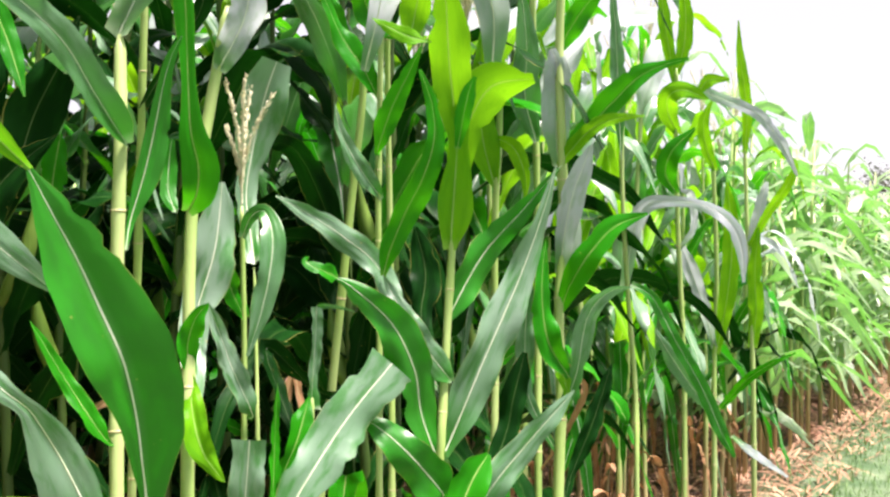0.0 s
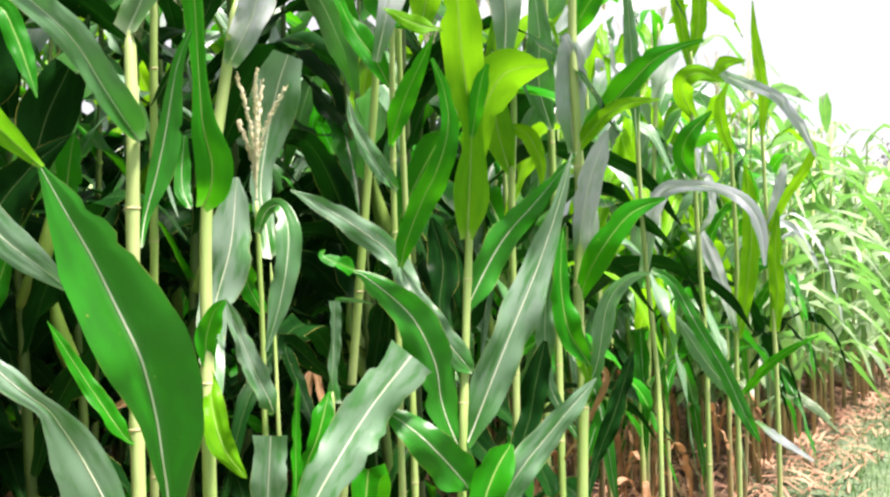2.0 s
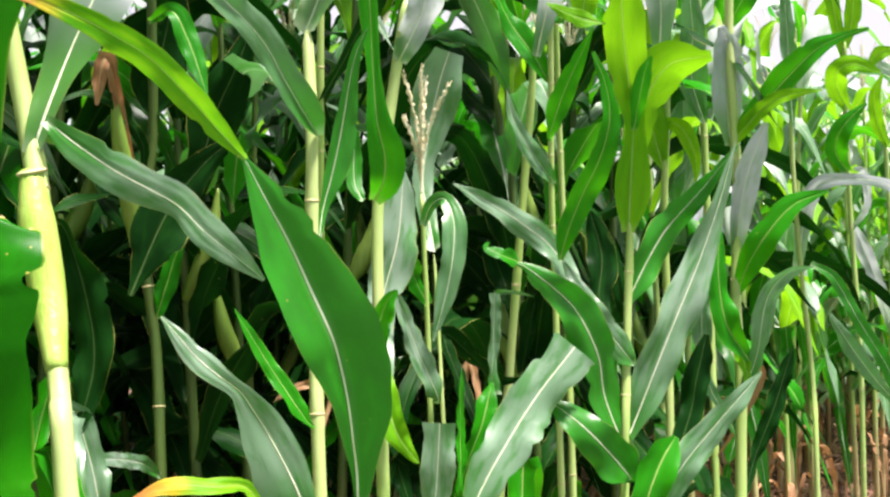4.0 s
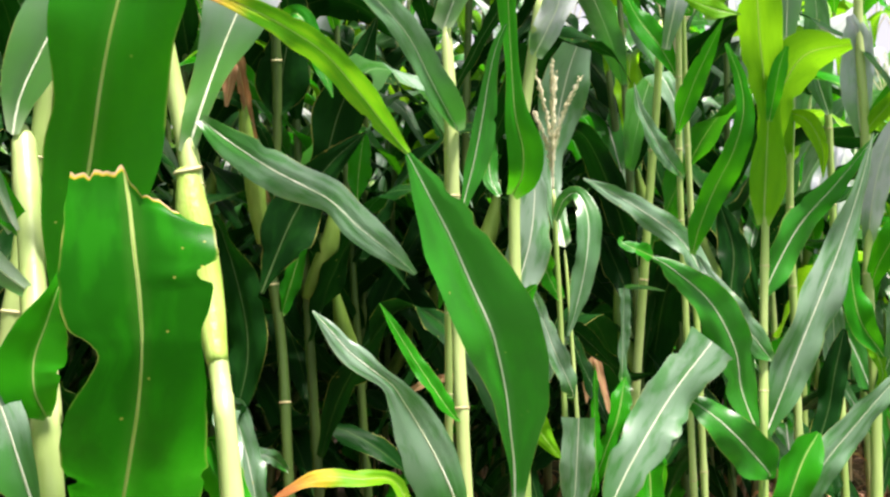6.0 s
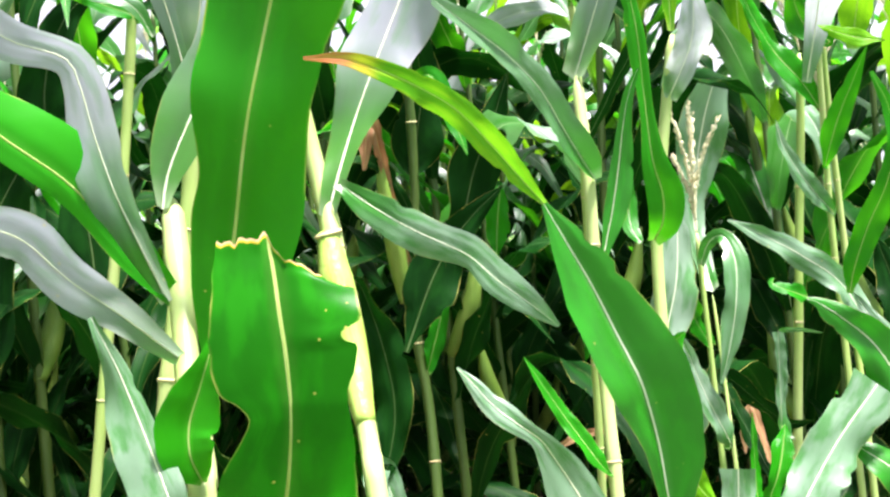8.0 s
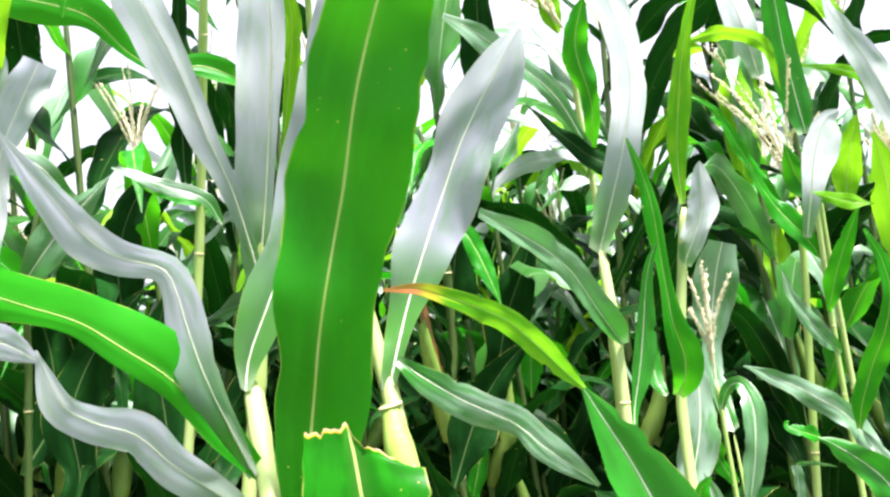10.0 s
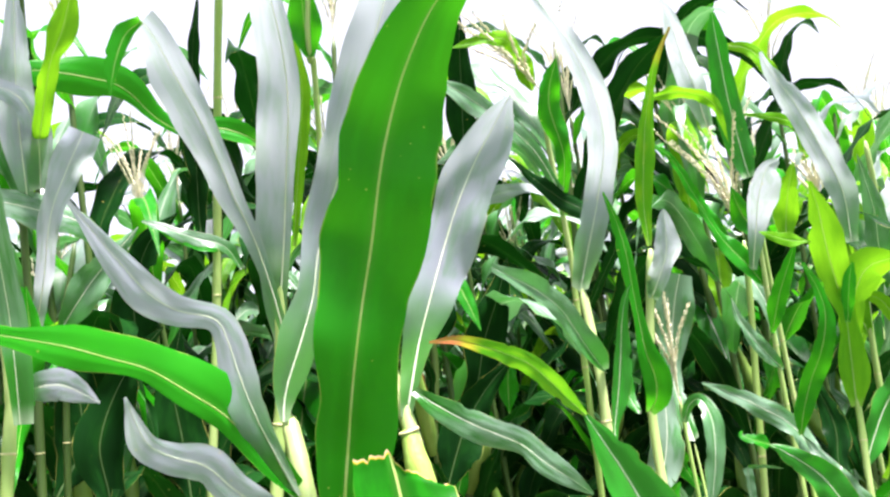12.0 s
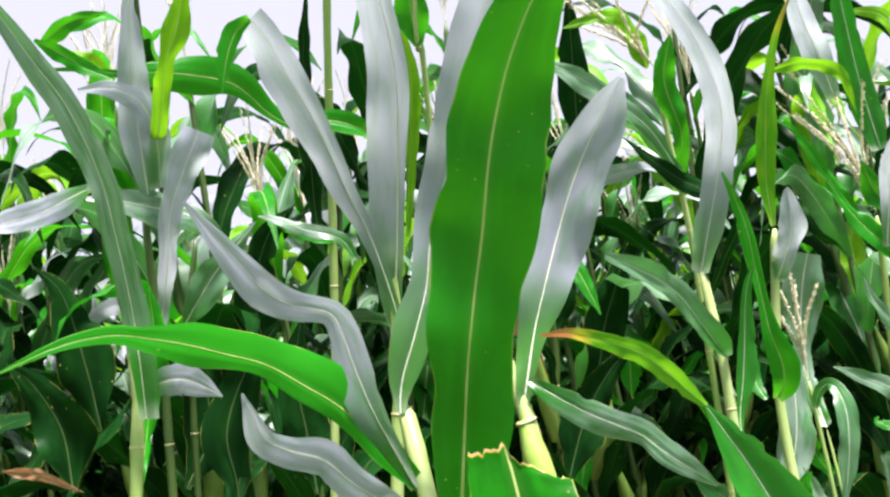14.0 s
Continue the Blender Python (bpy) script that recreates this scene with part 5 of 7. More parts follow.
leaf(plant_v, [(0.665, 2.650, 0.813), (0.627, 2.600, 0.914), (0.588, 2.580, 1.010), (0.563, 2.560, 1.064)], 0.038, (-0.22, -0.97, 0.02), (0, 0), ((0.37, 0.43, 0.50, 0.56, 0.63, 0.70, 0.76, 0.81, 0.87, 0.93, 0.99, 0.81, 0.51, 0.21), (0.37, 0.46, 0.55, 0.64, 0.74, 0.83, 0.89, 0.91, 0.94, 0.97, 1.00, 0.81, 0.51, 0.21)), SILVER, 0.25, 0.40, 0.0)
leaf(plant_v, [(0.680, 2.650, 0.659), (0.724, 2.600, 0.729), (0.767, 2.560, 0.774), (0.824, 2.520, 0.810)], 0.026, (-0.29, -0.95, 0.10), (-20, -20), ((0.57, 0.65, 0.74, 0.82, 0.91, 1.00, 0.95, 0.89, 0.83, 0.76, 0.59, 0.43, 0.27, 0.11), (0.57, 0.65, 0.74, 0.82, 0.91, 1.00, 0.95, 0.89, 0.83, 0.76, 0.59, 0.43, 0.27, 0.11)), LEAF, 0.25, 0.40, 0.0)
leaf(plant_v, [(0.661, 2.600, 0.646), (0.584, 2.500, 0.721), (0.527, 2.450, 0.792), (0.475, 2.420, 0.869)], 0.042, (-0.21, -0.97, 0.10), (20, 10), ((0.35, 0.44, 0.53, 0.61, 0.70, 0.80, 0.87, 0.91, 0.95, 0.99, 0.87, 0.64, 0.41, 0.19), (0.35, 0.45, 0.55, 0.65, 0.75, 0.86, 0.92, 0.95, 0.97, 1.00, 0.87, 0.64, 0.41, 0.19)), PALE, 0.25, 0.40, 0.0)
leaf(plant_v, [(0.658, 2.620, 1.245), (0.632, 2.600, 1.298), (0.620, 2.580, 1.358), (0.635, 2.560, 1.409)], 0.032, (-0.23, -0.97, -0.12), (0, 0), ((0.43, 0.56, 0.70, 0.83, 0.97, 1.00, 0.96, 0.92, 0.88, 0.83, 0.67, 0.50, 0.33, 0.17), (0.43, 0.56, 0.70, 0.83, 0.97, 1.00, 0.96, 0.92, 0.88, 0.83, 0.67, 0.50, 0.33, 0.17)), YOUNG, 0.25, 0.40, 0.0)
leaf(plant_u, [(0.832, 2.900, 0.788), (0.838, 2.890, 0.891), (0.831, 2.880, 0.998), (0.837, 2.870, 1.112)], 0.042, (-0.28, -0.96, 0.02), (0, 0), ((0.58, 0.69, 0.79, 0.90, 1.00, 1.00, 0.98, 0.96, 0.95, 0.85, 0.69, 0.53, 0.37, 0.22), (0.58, 0.69, 0.79, 0.90, 1.00, 1.00, 0.98, 0.96, 0.95, 0.85, 0.69, 0.53, 0.37, 0.22)), YOUNG, 0.25, 0.40, 0.0)
leaf(plant_u, [(0.818, 2.900, 1.021), (0.833, 2.890, 1.113), (0.853, 2.880, 1.204), (0.860, 2.870, 1.234)], 0.030, (-0.28, -0.96, -0.05), (0, 0), ((0.40, 0.51, 0.62, 0.73, 0.84, 0.95, 1.00, 0.98, 0.97, 0.95, 0.93, 0.91, 0.66, 0.20), (0.40, 0.51, 0.62, 0.73, 0.84, 0.95, 1.00, 0.98, 0.97, 0.95, 0.93, 0.91, 0.66, 0.20)), SILVER, 0.25, 0.40, 0.0)
leaf(plant_u, [(0.808, 2.900, 1.312), (0.808, 2.880, 1.417), (0.790, 2.860, 1.520), (0.779, 2.850, 1.586), (0.773, 2.840, 1.659)], 0.030, (-0.26, -0.95, -0.16), (0, 0), ((0.40, 0.56, 0.71, 0.86, 1.00, 1.00, 1.00, 0.99, 0.97, 0.82, 0.64, 0.46, 0.28, 0.10), (0.40, 0.56, 0.71, 0.86, 1.00, 1.00, 1.00, 0.99, 0.97, 0.82, 0.64, 0.46, 0.28, 0.10)), YOUNG, 0.25, 0.40, 0.0)
leaf(plant_u, [(0.818, 2.900, 1.052), (0.852, 2.850, 1.142), (0.888, 2.800, 1.215), (0.904, 2.780, 1.272), (0.861, 2.760, 1.303)], 0.027, (-0.30, -0.95, -0.06), (-20, 0), ((0.49, 0.59, 0.69, 0.79, 0.89, 0.94, 0.96, 0.98, 1.00, 0.91, 0.77, 0.60, 0.40, 0.22), (0.49, 0.59, 0.69, 0.79, 0.89, 0.94, 0.96, 0.98, 1.00, 0.91, 0.77, 0.60, 0.40, 0.22)), YOUNG, 0.25, 0.40, 0.0)
leaf(plant_u, [(0.751, 2.800, 0.566), (0.781, 2.700, 0.538), (0.832, 2.600, 0.502)], 0.024, (-0.27, -0.95, 0.18), (-20, -20), ((0.40, 0.50, 0.60, 0.70, 0.80, 0.90, 1.00, 0.93, 0.81, 0.70, 0.59, 0.47, 0.36, 0.25), (0.40, 0.50, 0.60, 0.70, 0.80, 0.90, 1.00, 0.93, 0.81, 0.70, 0.59, 0.47, 0.36, 0.25)), SILVER, 0.25, 0.40, 0.0)
leaf(plant_e, [(-0.620, 1.054, 1.061), (-0.610, 1.080, 1.065), (-0.589, 1.088, 0.986), (-0.582, 1.087, 0.917), (-0.595, 1.072, 0.844)], 0.048, (0.36, -0.93, 0.09), (35, 10), (0.14, 0.14, 0.42, 0.61, 0.75, 0.86, 0.94, 0.99, 1.0, 0.98, 0.93, 0.85, 0.73, 0.58, 0.37, 0.0), SHADE_LEAF, 0.3, 1.0, 0.0)
leaf(plant_e, [(-0.541, 0.949, 0.712), (-0.574, 1.017, 0.787), (-0.601, 1.073, 0.869), (-0.583, 1.073, 0.820), (-0.569, 1.066, 0.763), (-0.561, 1.057, 0.714)], 0.032, (0.35, -0.91, 0.22), (30, 0), (0.28, 0.36, 0.45, 0.53, 0.61, 0.70, 0.78, 0.86, 0.94, 1.00, 1.00, 1.00, 1.00, 1.00, 1.00, 1.00), PALE, 0.3, 1.0, 0.0)
leaf(plant_e, [(-0.551, 0.959, 0.799), (-0.566, 0.966, 0.825), (-0.578, 0.971, 0.850), (-0.570, 0.970, 0.827), (-0.555, 0.969, 0.794), (-0.534, 0.972, 0.771)], 0.041, (0.37, -0.91, 0.21), (10, 0), (0.28, 0.34, 0.40, 0.46, 0.53, 0.59, 0.65, 0.65, 0.84, 0.95, 1.00, 0.97, 0.88, 0.72, 0.47, 0.01), LEAF, 0.3, 1.0, 0.0)
leaf(plant_b, [(-0.287, 1.355, 1.274), (-0.252, 1.349, 1.343), (-0.243, 1.336, 1.414)], 0.046, (0.12, -0.98, -0.18), (20, 0), "lens", SILVER, 0.3, 1.0, 0.0)
leaf(plant_b, [(-0.310, 1.301, 0.815), (-0.319, 1.361, 0.883), (-0.327, 1.410, 0.958), (-0.306, 1.428, 1.047), (-0.298, 1.437, 1.138)], 0.066, (0.21, -0.98, 0.00), (10, 10), (0.28, 0.33, 0.38, 0.42, 0.47, 0.52, 0.57, 0.61, 0.55, 0.81, 0.95, 1.00, 0.94, 0.80, 0.54, 0.03), PALE, 0.2, 1.0, 0.0)
leaf(plant_b, [(-0.311, 1.315, 0.895), (-0.313, 1.308, 0.930), (-0.302, 1.303, 0.965), (-0.287, 1.307, 0.982)], 0.030, (0.23, -0.97, 0.06), (30, 10), "lens", LEAF, 0.4, 1.0, 0.0)
leaf(plant_b, [(-0.311, 1.315, 0.895), (-0.302, 1.290, 0.850), (-0.285, 1.276, 0.805), (-0.260, 1.274, 0.772)], 0.032, (0.21, -0.96, 0.18), (20, 0), "lens", YOUNG, 0.4, 1.0, 0.0)
leaf(plant_t, [(-0.273, 1.472, 0.954), (-0.290, 1.460, 0.993), (-0.300, 1.449, 1.040)], 0.028, (0.19, -0.98, 0.04), (20, 10), "lens", LEAF, 0.4, 1.0, 0.0)
leaf(plant_t, [(-0.269, 1.516, 1.027), (-0.281, 1.546, 1.079), (-0.291, 1.571, 1.134), (-0.281, 1.587, 1.215), (-0.264, 1.582, 1.281), (-0.248, 1.577, 1.324)], 0.072, (0.16, -0.98, -0.14), (0, 0), (0.28, 0.31, 0.34, 0.37, 0.40, 0.43, 0.46, 0.37, 0.57, 0.76, 0.89, 0.97, 0.96, 0.91, 0.77, 0.61), PALE, 0.4, 0.4, 0.0)
leaf(plant_t, [(-0.271, 1.455, 0.821), (-0.257, 1.440, 0.827), (-0.279, 1.414, 0.891), (-0.294, 1.396, 0.944), (-0.306, 1.385, 0.981)], 0.035, (0.21, -0.98, 0.07), (30, 20), (0.14, 0.14, 0.33, 0.86, 0.99, 0.98, 0.96, 0.92, 0.88, 0.83, 0.76, 0.67, 0.56, 0.43, 0.26, 0.0), PALE, 0.3, 1.0, 0.0)
leaf(plant_t, [(-0.261, 1.417, 0.534), (-0.257, 1.379, 0.603), (-0.254, 1.347, 0.678), (-0.248, 1.342, 0.736), (-0.242, 1.337, 0.811)], 0.046, (0.18, -0.96, 0.22), (0, 0), (0.28, 0.31, 0.34, 0.37, 0.40, 0.43, 0.45, 0.48, 0.51, 0.52, 0.81, 0.95, 0.97, 0.97, 0.97, 0.97), PALE, 0.15, 0.7, 0.15)
leaf(plant_t, [(-0.247, 1.453, 0.647), (-0.238, 1.447, 0.679), (-0.230, 1.443, 0.712), (-0.230, 1.460, 0.793), (-0.228, 1.471, 0.865)], 0.016, (0.15, -0.97, 0.17), (30, 30), (0.28, 0.40, 0.51, 0.63, 0.74, 0.47, 0.91, 0.98, 0.95, 0.91, 0.85, 0.76, 0.64, 0.50, 0.31, 0.00), LEAF, 0.5, 1.0, 0.0)
leaf(plant_t, [(-0.249, 1.456, 0.671), (-0.229, 1.455, 0.713), (-0.213, 1.455, 0.756), (-0.199, 1.464, 0.792), (-0.188, 1.494, 0.843)], 0.032, (0.13, -0.98, 0.17), (20, 0), (0.28, 0.34, 0.39, 0.45, 0.51, 0.56, 0.62, 0.68, 0.62, 0.84, 0.96, 0.99, 0.94, 0.78, 0.53, 0.03), LEAF, 0.4, 1.0, 0.0)
leaf(plant_f, [(-0.197, 1.590, 0.812), (-0.194, 1.600, 0.887), (-0.190, 1.596, 0.963)], 0.019, (0.12, -0.99, 0.10), (40, 30), "even", PALE, 0.6, 0.5, 0.0)
leaf(plant_f, [(-0.190, 1.596, 0.965), (-0.160, 1.570, 0.965), (-0.129, 1.552, 0.959)], 0.008, (0.10, -0.99, 0.05), (20, 30), "open", PALE, 0.4, 0.5, 0.0)
leaf(plant_f, [(-0.217, 1.367, 0.675), (-0.215, 1.353, 0.676), (-0.183, 1.374, 0.740), (-0.129, 1.416, 0.824), (-0.071, 1.450, 0.895)], 0.070, (0.09, -0.98, 0.16), (0, 5), (0.14, 0.27, 0.45, 0.61, 0.76, 0.87, 0.94, 0.97, 0.97, 0.97, 0.97, 0.97, 0.97, 0.97, 0.97, 0.97), PALE, 0.18, 0.7, 0.3, label="pale green blade torn off at its end")
leaf(plant_c, [(-0.007, 1.482, 0.712), (-0.001, 1.462, 0.717), (-0.036, 1.451, 0.761), (-0.071, 1.446, 0.796), (-0.114, 1.458, 0.825)], 0.061, (0.05, -0.98, 0.17), (20, 0), (0.14, 0.14, 0.29, 0.83, 0.99, 0.98, 0.96, 0.93, 0.88, 0.83, 0.76, 0.67, 0.56, 0.43, 0.26, 0.0), GLOSSY, 0.25, 1.0, 0.0)
leaf(plant_f, [(-0.196, 1.574, 0.723), (-0.240, 1.627, 0.805), (-0.276, 1.670, 0.897), (-0.197, 1.674, 0.827), (-0.153, 1.678, 0.826)], 0.036, (0.12, -0.98, 0.13), (30, 40), (0.28, 0.35, 0.43, 0.50, 0.57, 0.64, 0.72, 0.79, 0.86, 0.93, 0.99, 0.95, 0.86, 0.70, 0.45, 0.02), SHADE_LEAF, 0.3, 1.0, 0.0)
leaf(plant_c, [(0.012, 1.551, 1.132), (0.019, 1.541, 1.164), (0.024, 1.533, 1.195), (0.038, 1.518, 1.241), (0.067, 1.501, 1.279), (0.121, 1.477, 1.285)], 0.068, (-0.04, -0.99, -0.15), (10, 20), (0.28, 0.36, 0.44, 0.52, 0.60, 0.59, 0.74, 0.89, 0.93, 0.98, 0.98, 0.90, 0.83, 0.65, 0.43, 0.20), YOUNG, 0.2, 0.6, 0.0)
leaf(plant_c, [(-0.001, 1.507, 0.844), (-0.053, 1.545, 0.927), (-0.096, 1.577, 1.020), (-0.143, 1.553, 1.064), (-0.190, 1.538, 1.096), (-0.240, 1.519, 1.124)], 0.039, (0.12, -0.99, -0.03), (20, 10), (0.28, 0.37, 0.45, 0.54, 0.62, 0.71, 0.80, 0.88, 0.97, 0.98, 0.97, 0.91, 0.81, 0.64, 0.41, 0.01), PALE, 0.3, 0.7, 0.0)
leaf(plant_c, [(-0.005, 1.489, 0.750), (-0.021, 1.486, 0.789), (-0.033, 1.483, 0.829), (-0.041, 1.470, 0.885), (-0.072, 1.465, 0.948), (-0.126, 1.454, 0.998), (-0.149, 1.452, 1.010)], 0.064, (0.05, -1.00, 0.07), (30, 10, 0), (0.28, 0.43, 0.58, 0.73, 0.88, 0.74, 0.99, 0.97, 0.94, 0.89, 0.83, 0.74, 0.63, 0.49, 0.29, 0.01), GLOSSY, 0.2, 1.0, 0.1)
leaf(plant_c, [(-0.145, 1.452, 1.011), (-0.166, 1.440, 1.021), (-0.185, 1.438, 1.031), (-0.183, 1.448, 1.039)], 0.023, (0.13, -0.99, 0.01), (20, 40), "open", LEAF, 0.3, 1.0, 0.0)
leaf(plant_c, [(0.010, 1.509, 0.864), (-0.022, 1.483, 0.908), (-0.054, 1.496, 0.954), (-0.087, 1.517, 1.012)], 0.037, (0.04, -1.00, 0.06), (25, 0), "open", PALE, 0.4, 0.8, 0.0)
leaf(plant_c, [(-0.005, 1.492, 0.764), (0.002, 1.513, 0.765), (0.054, 1.530, 0.887), (0.108, 1.556, 1.008), (0.141, 1.563, 1.099), (0.162, 1.567, 1.174)], 0.070, (-0.07, -1.00, 0.03), (10, 20), (0.14, 0.23, 0.47, 0.68, 0.82, 0.89, 0.87, 0.82, 0.75, 0.68, 0.59, 0.5, 0.4, 0.28, 0.15, 0.0), PALE, 0.25, 0.8, 0.0)
leaf(plant_c, [(0.004, 1.527, 0.948), (0.005, 1.547, 0.951), (0.055, 1.569, 1.041), (0.113, 1.575, 1.107), (0.172, 1.586, 1.175)], 0.058, (-0.07, -1.00, -0.04), (25, 20), (0.14, 0.16, 0.42, 0.64, 0.8, 0.88, 0.88, 0.82, 0.76, 0.69, 0.6, 0.51, 0.4, 0.28, 0.15, 0.0), GLOSSY, 0.3, 0.8, 0.0)
leaf(plant_c, [(-0.012, 1.469, 0.598), (0.030, 1.466, 0.659), (0.064, 1.463, 0.724), (0.115, 1.472, 0.785), (0.181, 1.496, 0.854)], 0.043, (-0.08, -0.98, 0.18), (10, 20), (0.28, 0.38, 0.48, 0.57, 0.67, 0.77, 0.87, 0.97, 0.99, 0.97, 0.93, 0.85, 0.75, 0.59, 0.37, 0.01), PALE, 0.3, 0.7, 0.0)
leaf(plant_c, [(-0.014, 1.464, 0.553), (0.002, 1.430, 0.617), (0.014, 1.403, 0.686), (0.036, 1.416, 0.742), (0.059, 1.433, 0.777)], 0.054, (-0.02, -0.98, 0.21), (10, 0), (0.28, 0.33, 0.39, 0.44, 0.50, 0.55, 0.61, 0.66, 0.71, 0.77, 0.79, 0.96, 0.99, 0.88, 0.61, 0.06), LEAF, 0.3, 1.0, 0.0)
leaf(plant_c, [(-0.003, 1.501, 0.813), (-0.020, 1.553, 0.877), (-0.035, 1.596, 0.947), (-0.029, 1.619, 1.014), (-0.045, 1.629, 1.083)], 0.048, (0.02, -1.00, 0.02), (10, 0), (0.28, 0.33, 0.39, 0.44, 0.50, 0.55, 0.60, 0.66, 0.71, 0.66, 0.89, 0.99, 0.97, 0.84, 0.57, 0.04), SHADE_LEAF, 0.3, 1.0, 0.0)
leaf(plant_c, [(-0.012, 1.467, 0.585), (0.043, 1.526, 0.675), (0.089, 1.574, 0.775), (0.102, 1.582, 0.832), (0.119, 1.588, 0.898)], 0.042, (-0.06, -0.99, 0.14), (20, 0), (0.28, 0.33, 0.38, 0.44, 0.49, 0.54, 0.59, 0.65, 0.70, 0.75, 0.80, 0.82, 0.98, 0.96, 0.70, 0.11), SHADE_LEAF, 0.3, 1.0, 0.0)
leaf(plant_q, [(-0.102, 1.650, 1.197), (-0.103, 1.630, 1.201), (-0.081, 1.614, 1.261), (-0.056, 1.608, 1.312), (-0.034, 1.600, 1.357)], 0.043, (0.03, -0.99, -0.16), (15, 15), (0.14, 0.14, 0.27, 0.53, 0.73, 0.86, 0.89, 0.84, 0.78, 0.71, 0.62, 0.52, 0.42, 0.29, 0.16, 0.0), LEAF, 0.3, 0.6, 0.0)
leaf(plant_q, [(-0.098, 1.655, 1.127), (-0.133, 1.630, 1.177), (-0.158, 1.613, 1.227), (-0.166, 1.607, 1.269)], 0.035, (0.10, -0.99, -0.11), (20, 20), "full", PALE, 0.35, 0.7, 0.0)
leaf(plant_q, [(-0.020, 1.473, 1.333), (-0.059, 1.470, 1.344), (-0.101, 1.463, 1.364)], 0.025, (0.04, -0.98, -0.20), (25, 20), (0.07, 0.20, 0.37, 0.73, 0.97, 0.95, 0.92, 0.85, 0.79, 0.69, 0.58, 0.43, 0.22, 0.00), YOUNG, 0.25, 0.6, 0.0)
leaf(plant_q, [(-0.104, 1.640, 1.282), (-0.126, 1.632, 1.324), (-0.161, 1.640, 1.377), (-0.196, 1.639, 1.455)], 0.044, (0.10, -0.98, -0.19), (20, 20), "full", LEAF, 0.3, 1.0, 0.0)
leaf(plant_q, [(-0.098, 1.625, 1.374), (-0.082, 1.626, 1.375), (-0.116, 1.617, 1.407), (-0.132, 1.600, 1.471)], 0.053, (0.07, -0.97, -0.22), (20, 0), (0.14, 0.14, 0.22, 0.49, 0.7, 0.84, 0.89, 0.85, 0.79, 0.71, 0.63, 0.53, 0.42, 0.3, 0.16, 0.0), LEAF, 0.3, 1.0, 0.0)
leaf(plant_d, [(0.194, 1.798, 0.833), (0.206, 1.776, 0.838), (0.170, 1.766, 0.900), (0.160, 1.772, 0.984), (0.168, 1.792, 1.068)], 0.049, (-0.09, -1.00, 0.04), (20, 10), (0.14, 0.14, 0.31, 0.56, 0.75, 0.86, 0.89, 0.84, 0.78, 0.7, 0.62, 0.52, 0.41, 0.29, 0.16, 0.0), LEAF, 0.3, 1.0, 0.0)
leaf(plant_d, [(0.193, 1.788, 0.776), (0.208, 1.781, 0.814), (0.220, 1.776, 0.853), (0.234, 1.761, 0.938), (0.265, 1.749, 0.980), (0.305, 1.743, 0.990)], 0.038, (-0.15, -0.99, 0.04), (20, 30), (0.28, 0.42, 0.57, 0.71, 0.86, 0.45, 1.00, 0.98, 0.95, 0.91, 0.85, 0.76, 0.65, 0.50, 0.31, 0.00), PALE, 0.3, 0.6, 0.0)
leaf(plant_d, [(0.186, 1.760, 0.609), (0.202, 1.777, 0.645), (0.215, 1.790, 0.681), (0.250, 1.800, 0.764), (0.282, 1.808, 0.859)], 0.033, (-0.14, -0.98, 0.16), (30, 10), (0.28, 0.36, 0.44, 0.52, 0.60, 0.69, 0.71, 0.85, 0.94, 0.99, 0.99, 0.93, 0.82, 0.66, 0.43, 0.00), SHADE_LEAF, 0.3, 1.0, 0.0)
leaf(plant_d, [(0.191, 1.775, 0.707), (0.162, 1.777, 0.759), (0.138, 1.779, 0.814), (0.134, 1.789, 0.907), (0.143, 1.794, 1.011)], 0.032, (-0.07, -0.99, 0.08), (30, 0), (0.28, 0.35, 0.42, 0.48, 0.55, 0.62, 0.69, 0.72, 0.87, 0.97, 1.00, 0.96, 0.87, 0.71, 0.47, 0.02), PALE, 0.3, 1.0, 0.0)
leaf(plant_d, [(0.194, 1.840, 1.393), (0.196, 1.859, 1.393), (0.214, 1.849, 1.431), (0.246, 1.835, 1.476), (0.283, 1.821, 1.512)], 0.050, (-0.13, -0.97, -0.22), (20, 20), (0.14, 0.14, 0.25, 0.51, 0.72, 0.85, 0.89, 0.85, 0.78, 0.71, 0.62, 0.53, 0.42, 0.3, 0.16, 0.0), LEAF, 0.3, 1.0, 0.0)
leaf(plant_d, [(0.193, 1.784, 0.755), (0.198, 1.778, 0.785), (0.203, 1.773, 0.815), (0.190, 1.780, 0.861), (0.176, 1.784, 0.889)], 0.025, (-0.11, -0.99, 0.10), (20, 0), (0.28, 0.34, 0.40, 0.46, 0.52, 0.58, 0.64, 0.53, 0.76, 0.92, 0.99, 0.98, 0.91, 0.75, 0.49, 0.01), YOUNG, 0.3, 1.0, 0.0)
leaf(plant_g, [(0.090, 1.945, 1.162), (0.066, 1.918, 1.251), (0.060, 1.897, 1.339), (0.064, 1.878, 1.446)], 0.063, (-0.03, -0.99, -0.15), (10, 0), "full", YOUNG, 0.25, 0.6, 0.0)
leaf(plant_g, [(0.087, 1.937, 1.253), (0.122, 1.918, 1.231), (0.142, 1.910, 1.180), (0.142, 1.913, 1.130)], 0.037, (-0.07, -0.99, -0.07), (30, 10), "full", YOUNG, 0.3, 0.6, 0.0)
leaf(plant_h, [(0.171, 2.023, 1.252), (0.148, 2.004, 1.335), (0.149, 1.979, 1.425), (0.132, 1.935, 1.540)], 0.064, (-0.07, -0.98, -0.19), (10, 0), "full", PALE, 0.25, 0.6, 0.0)
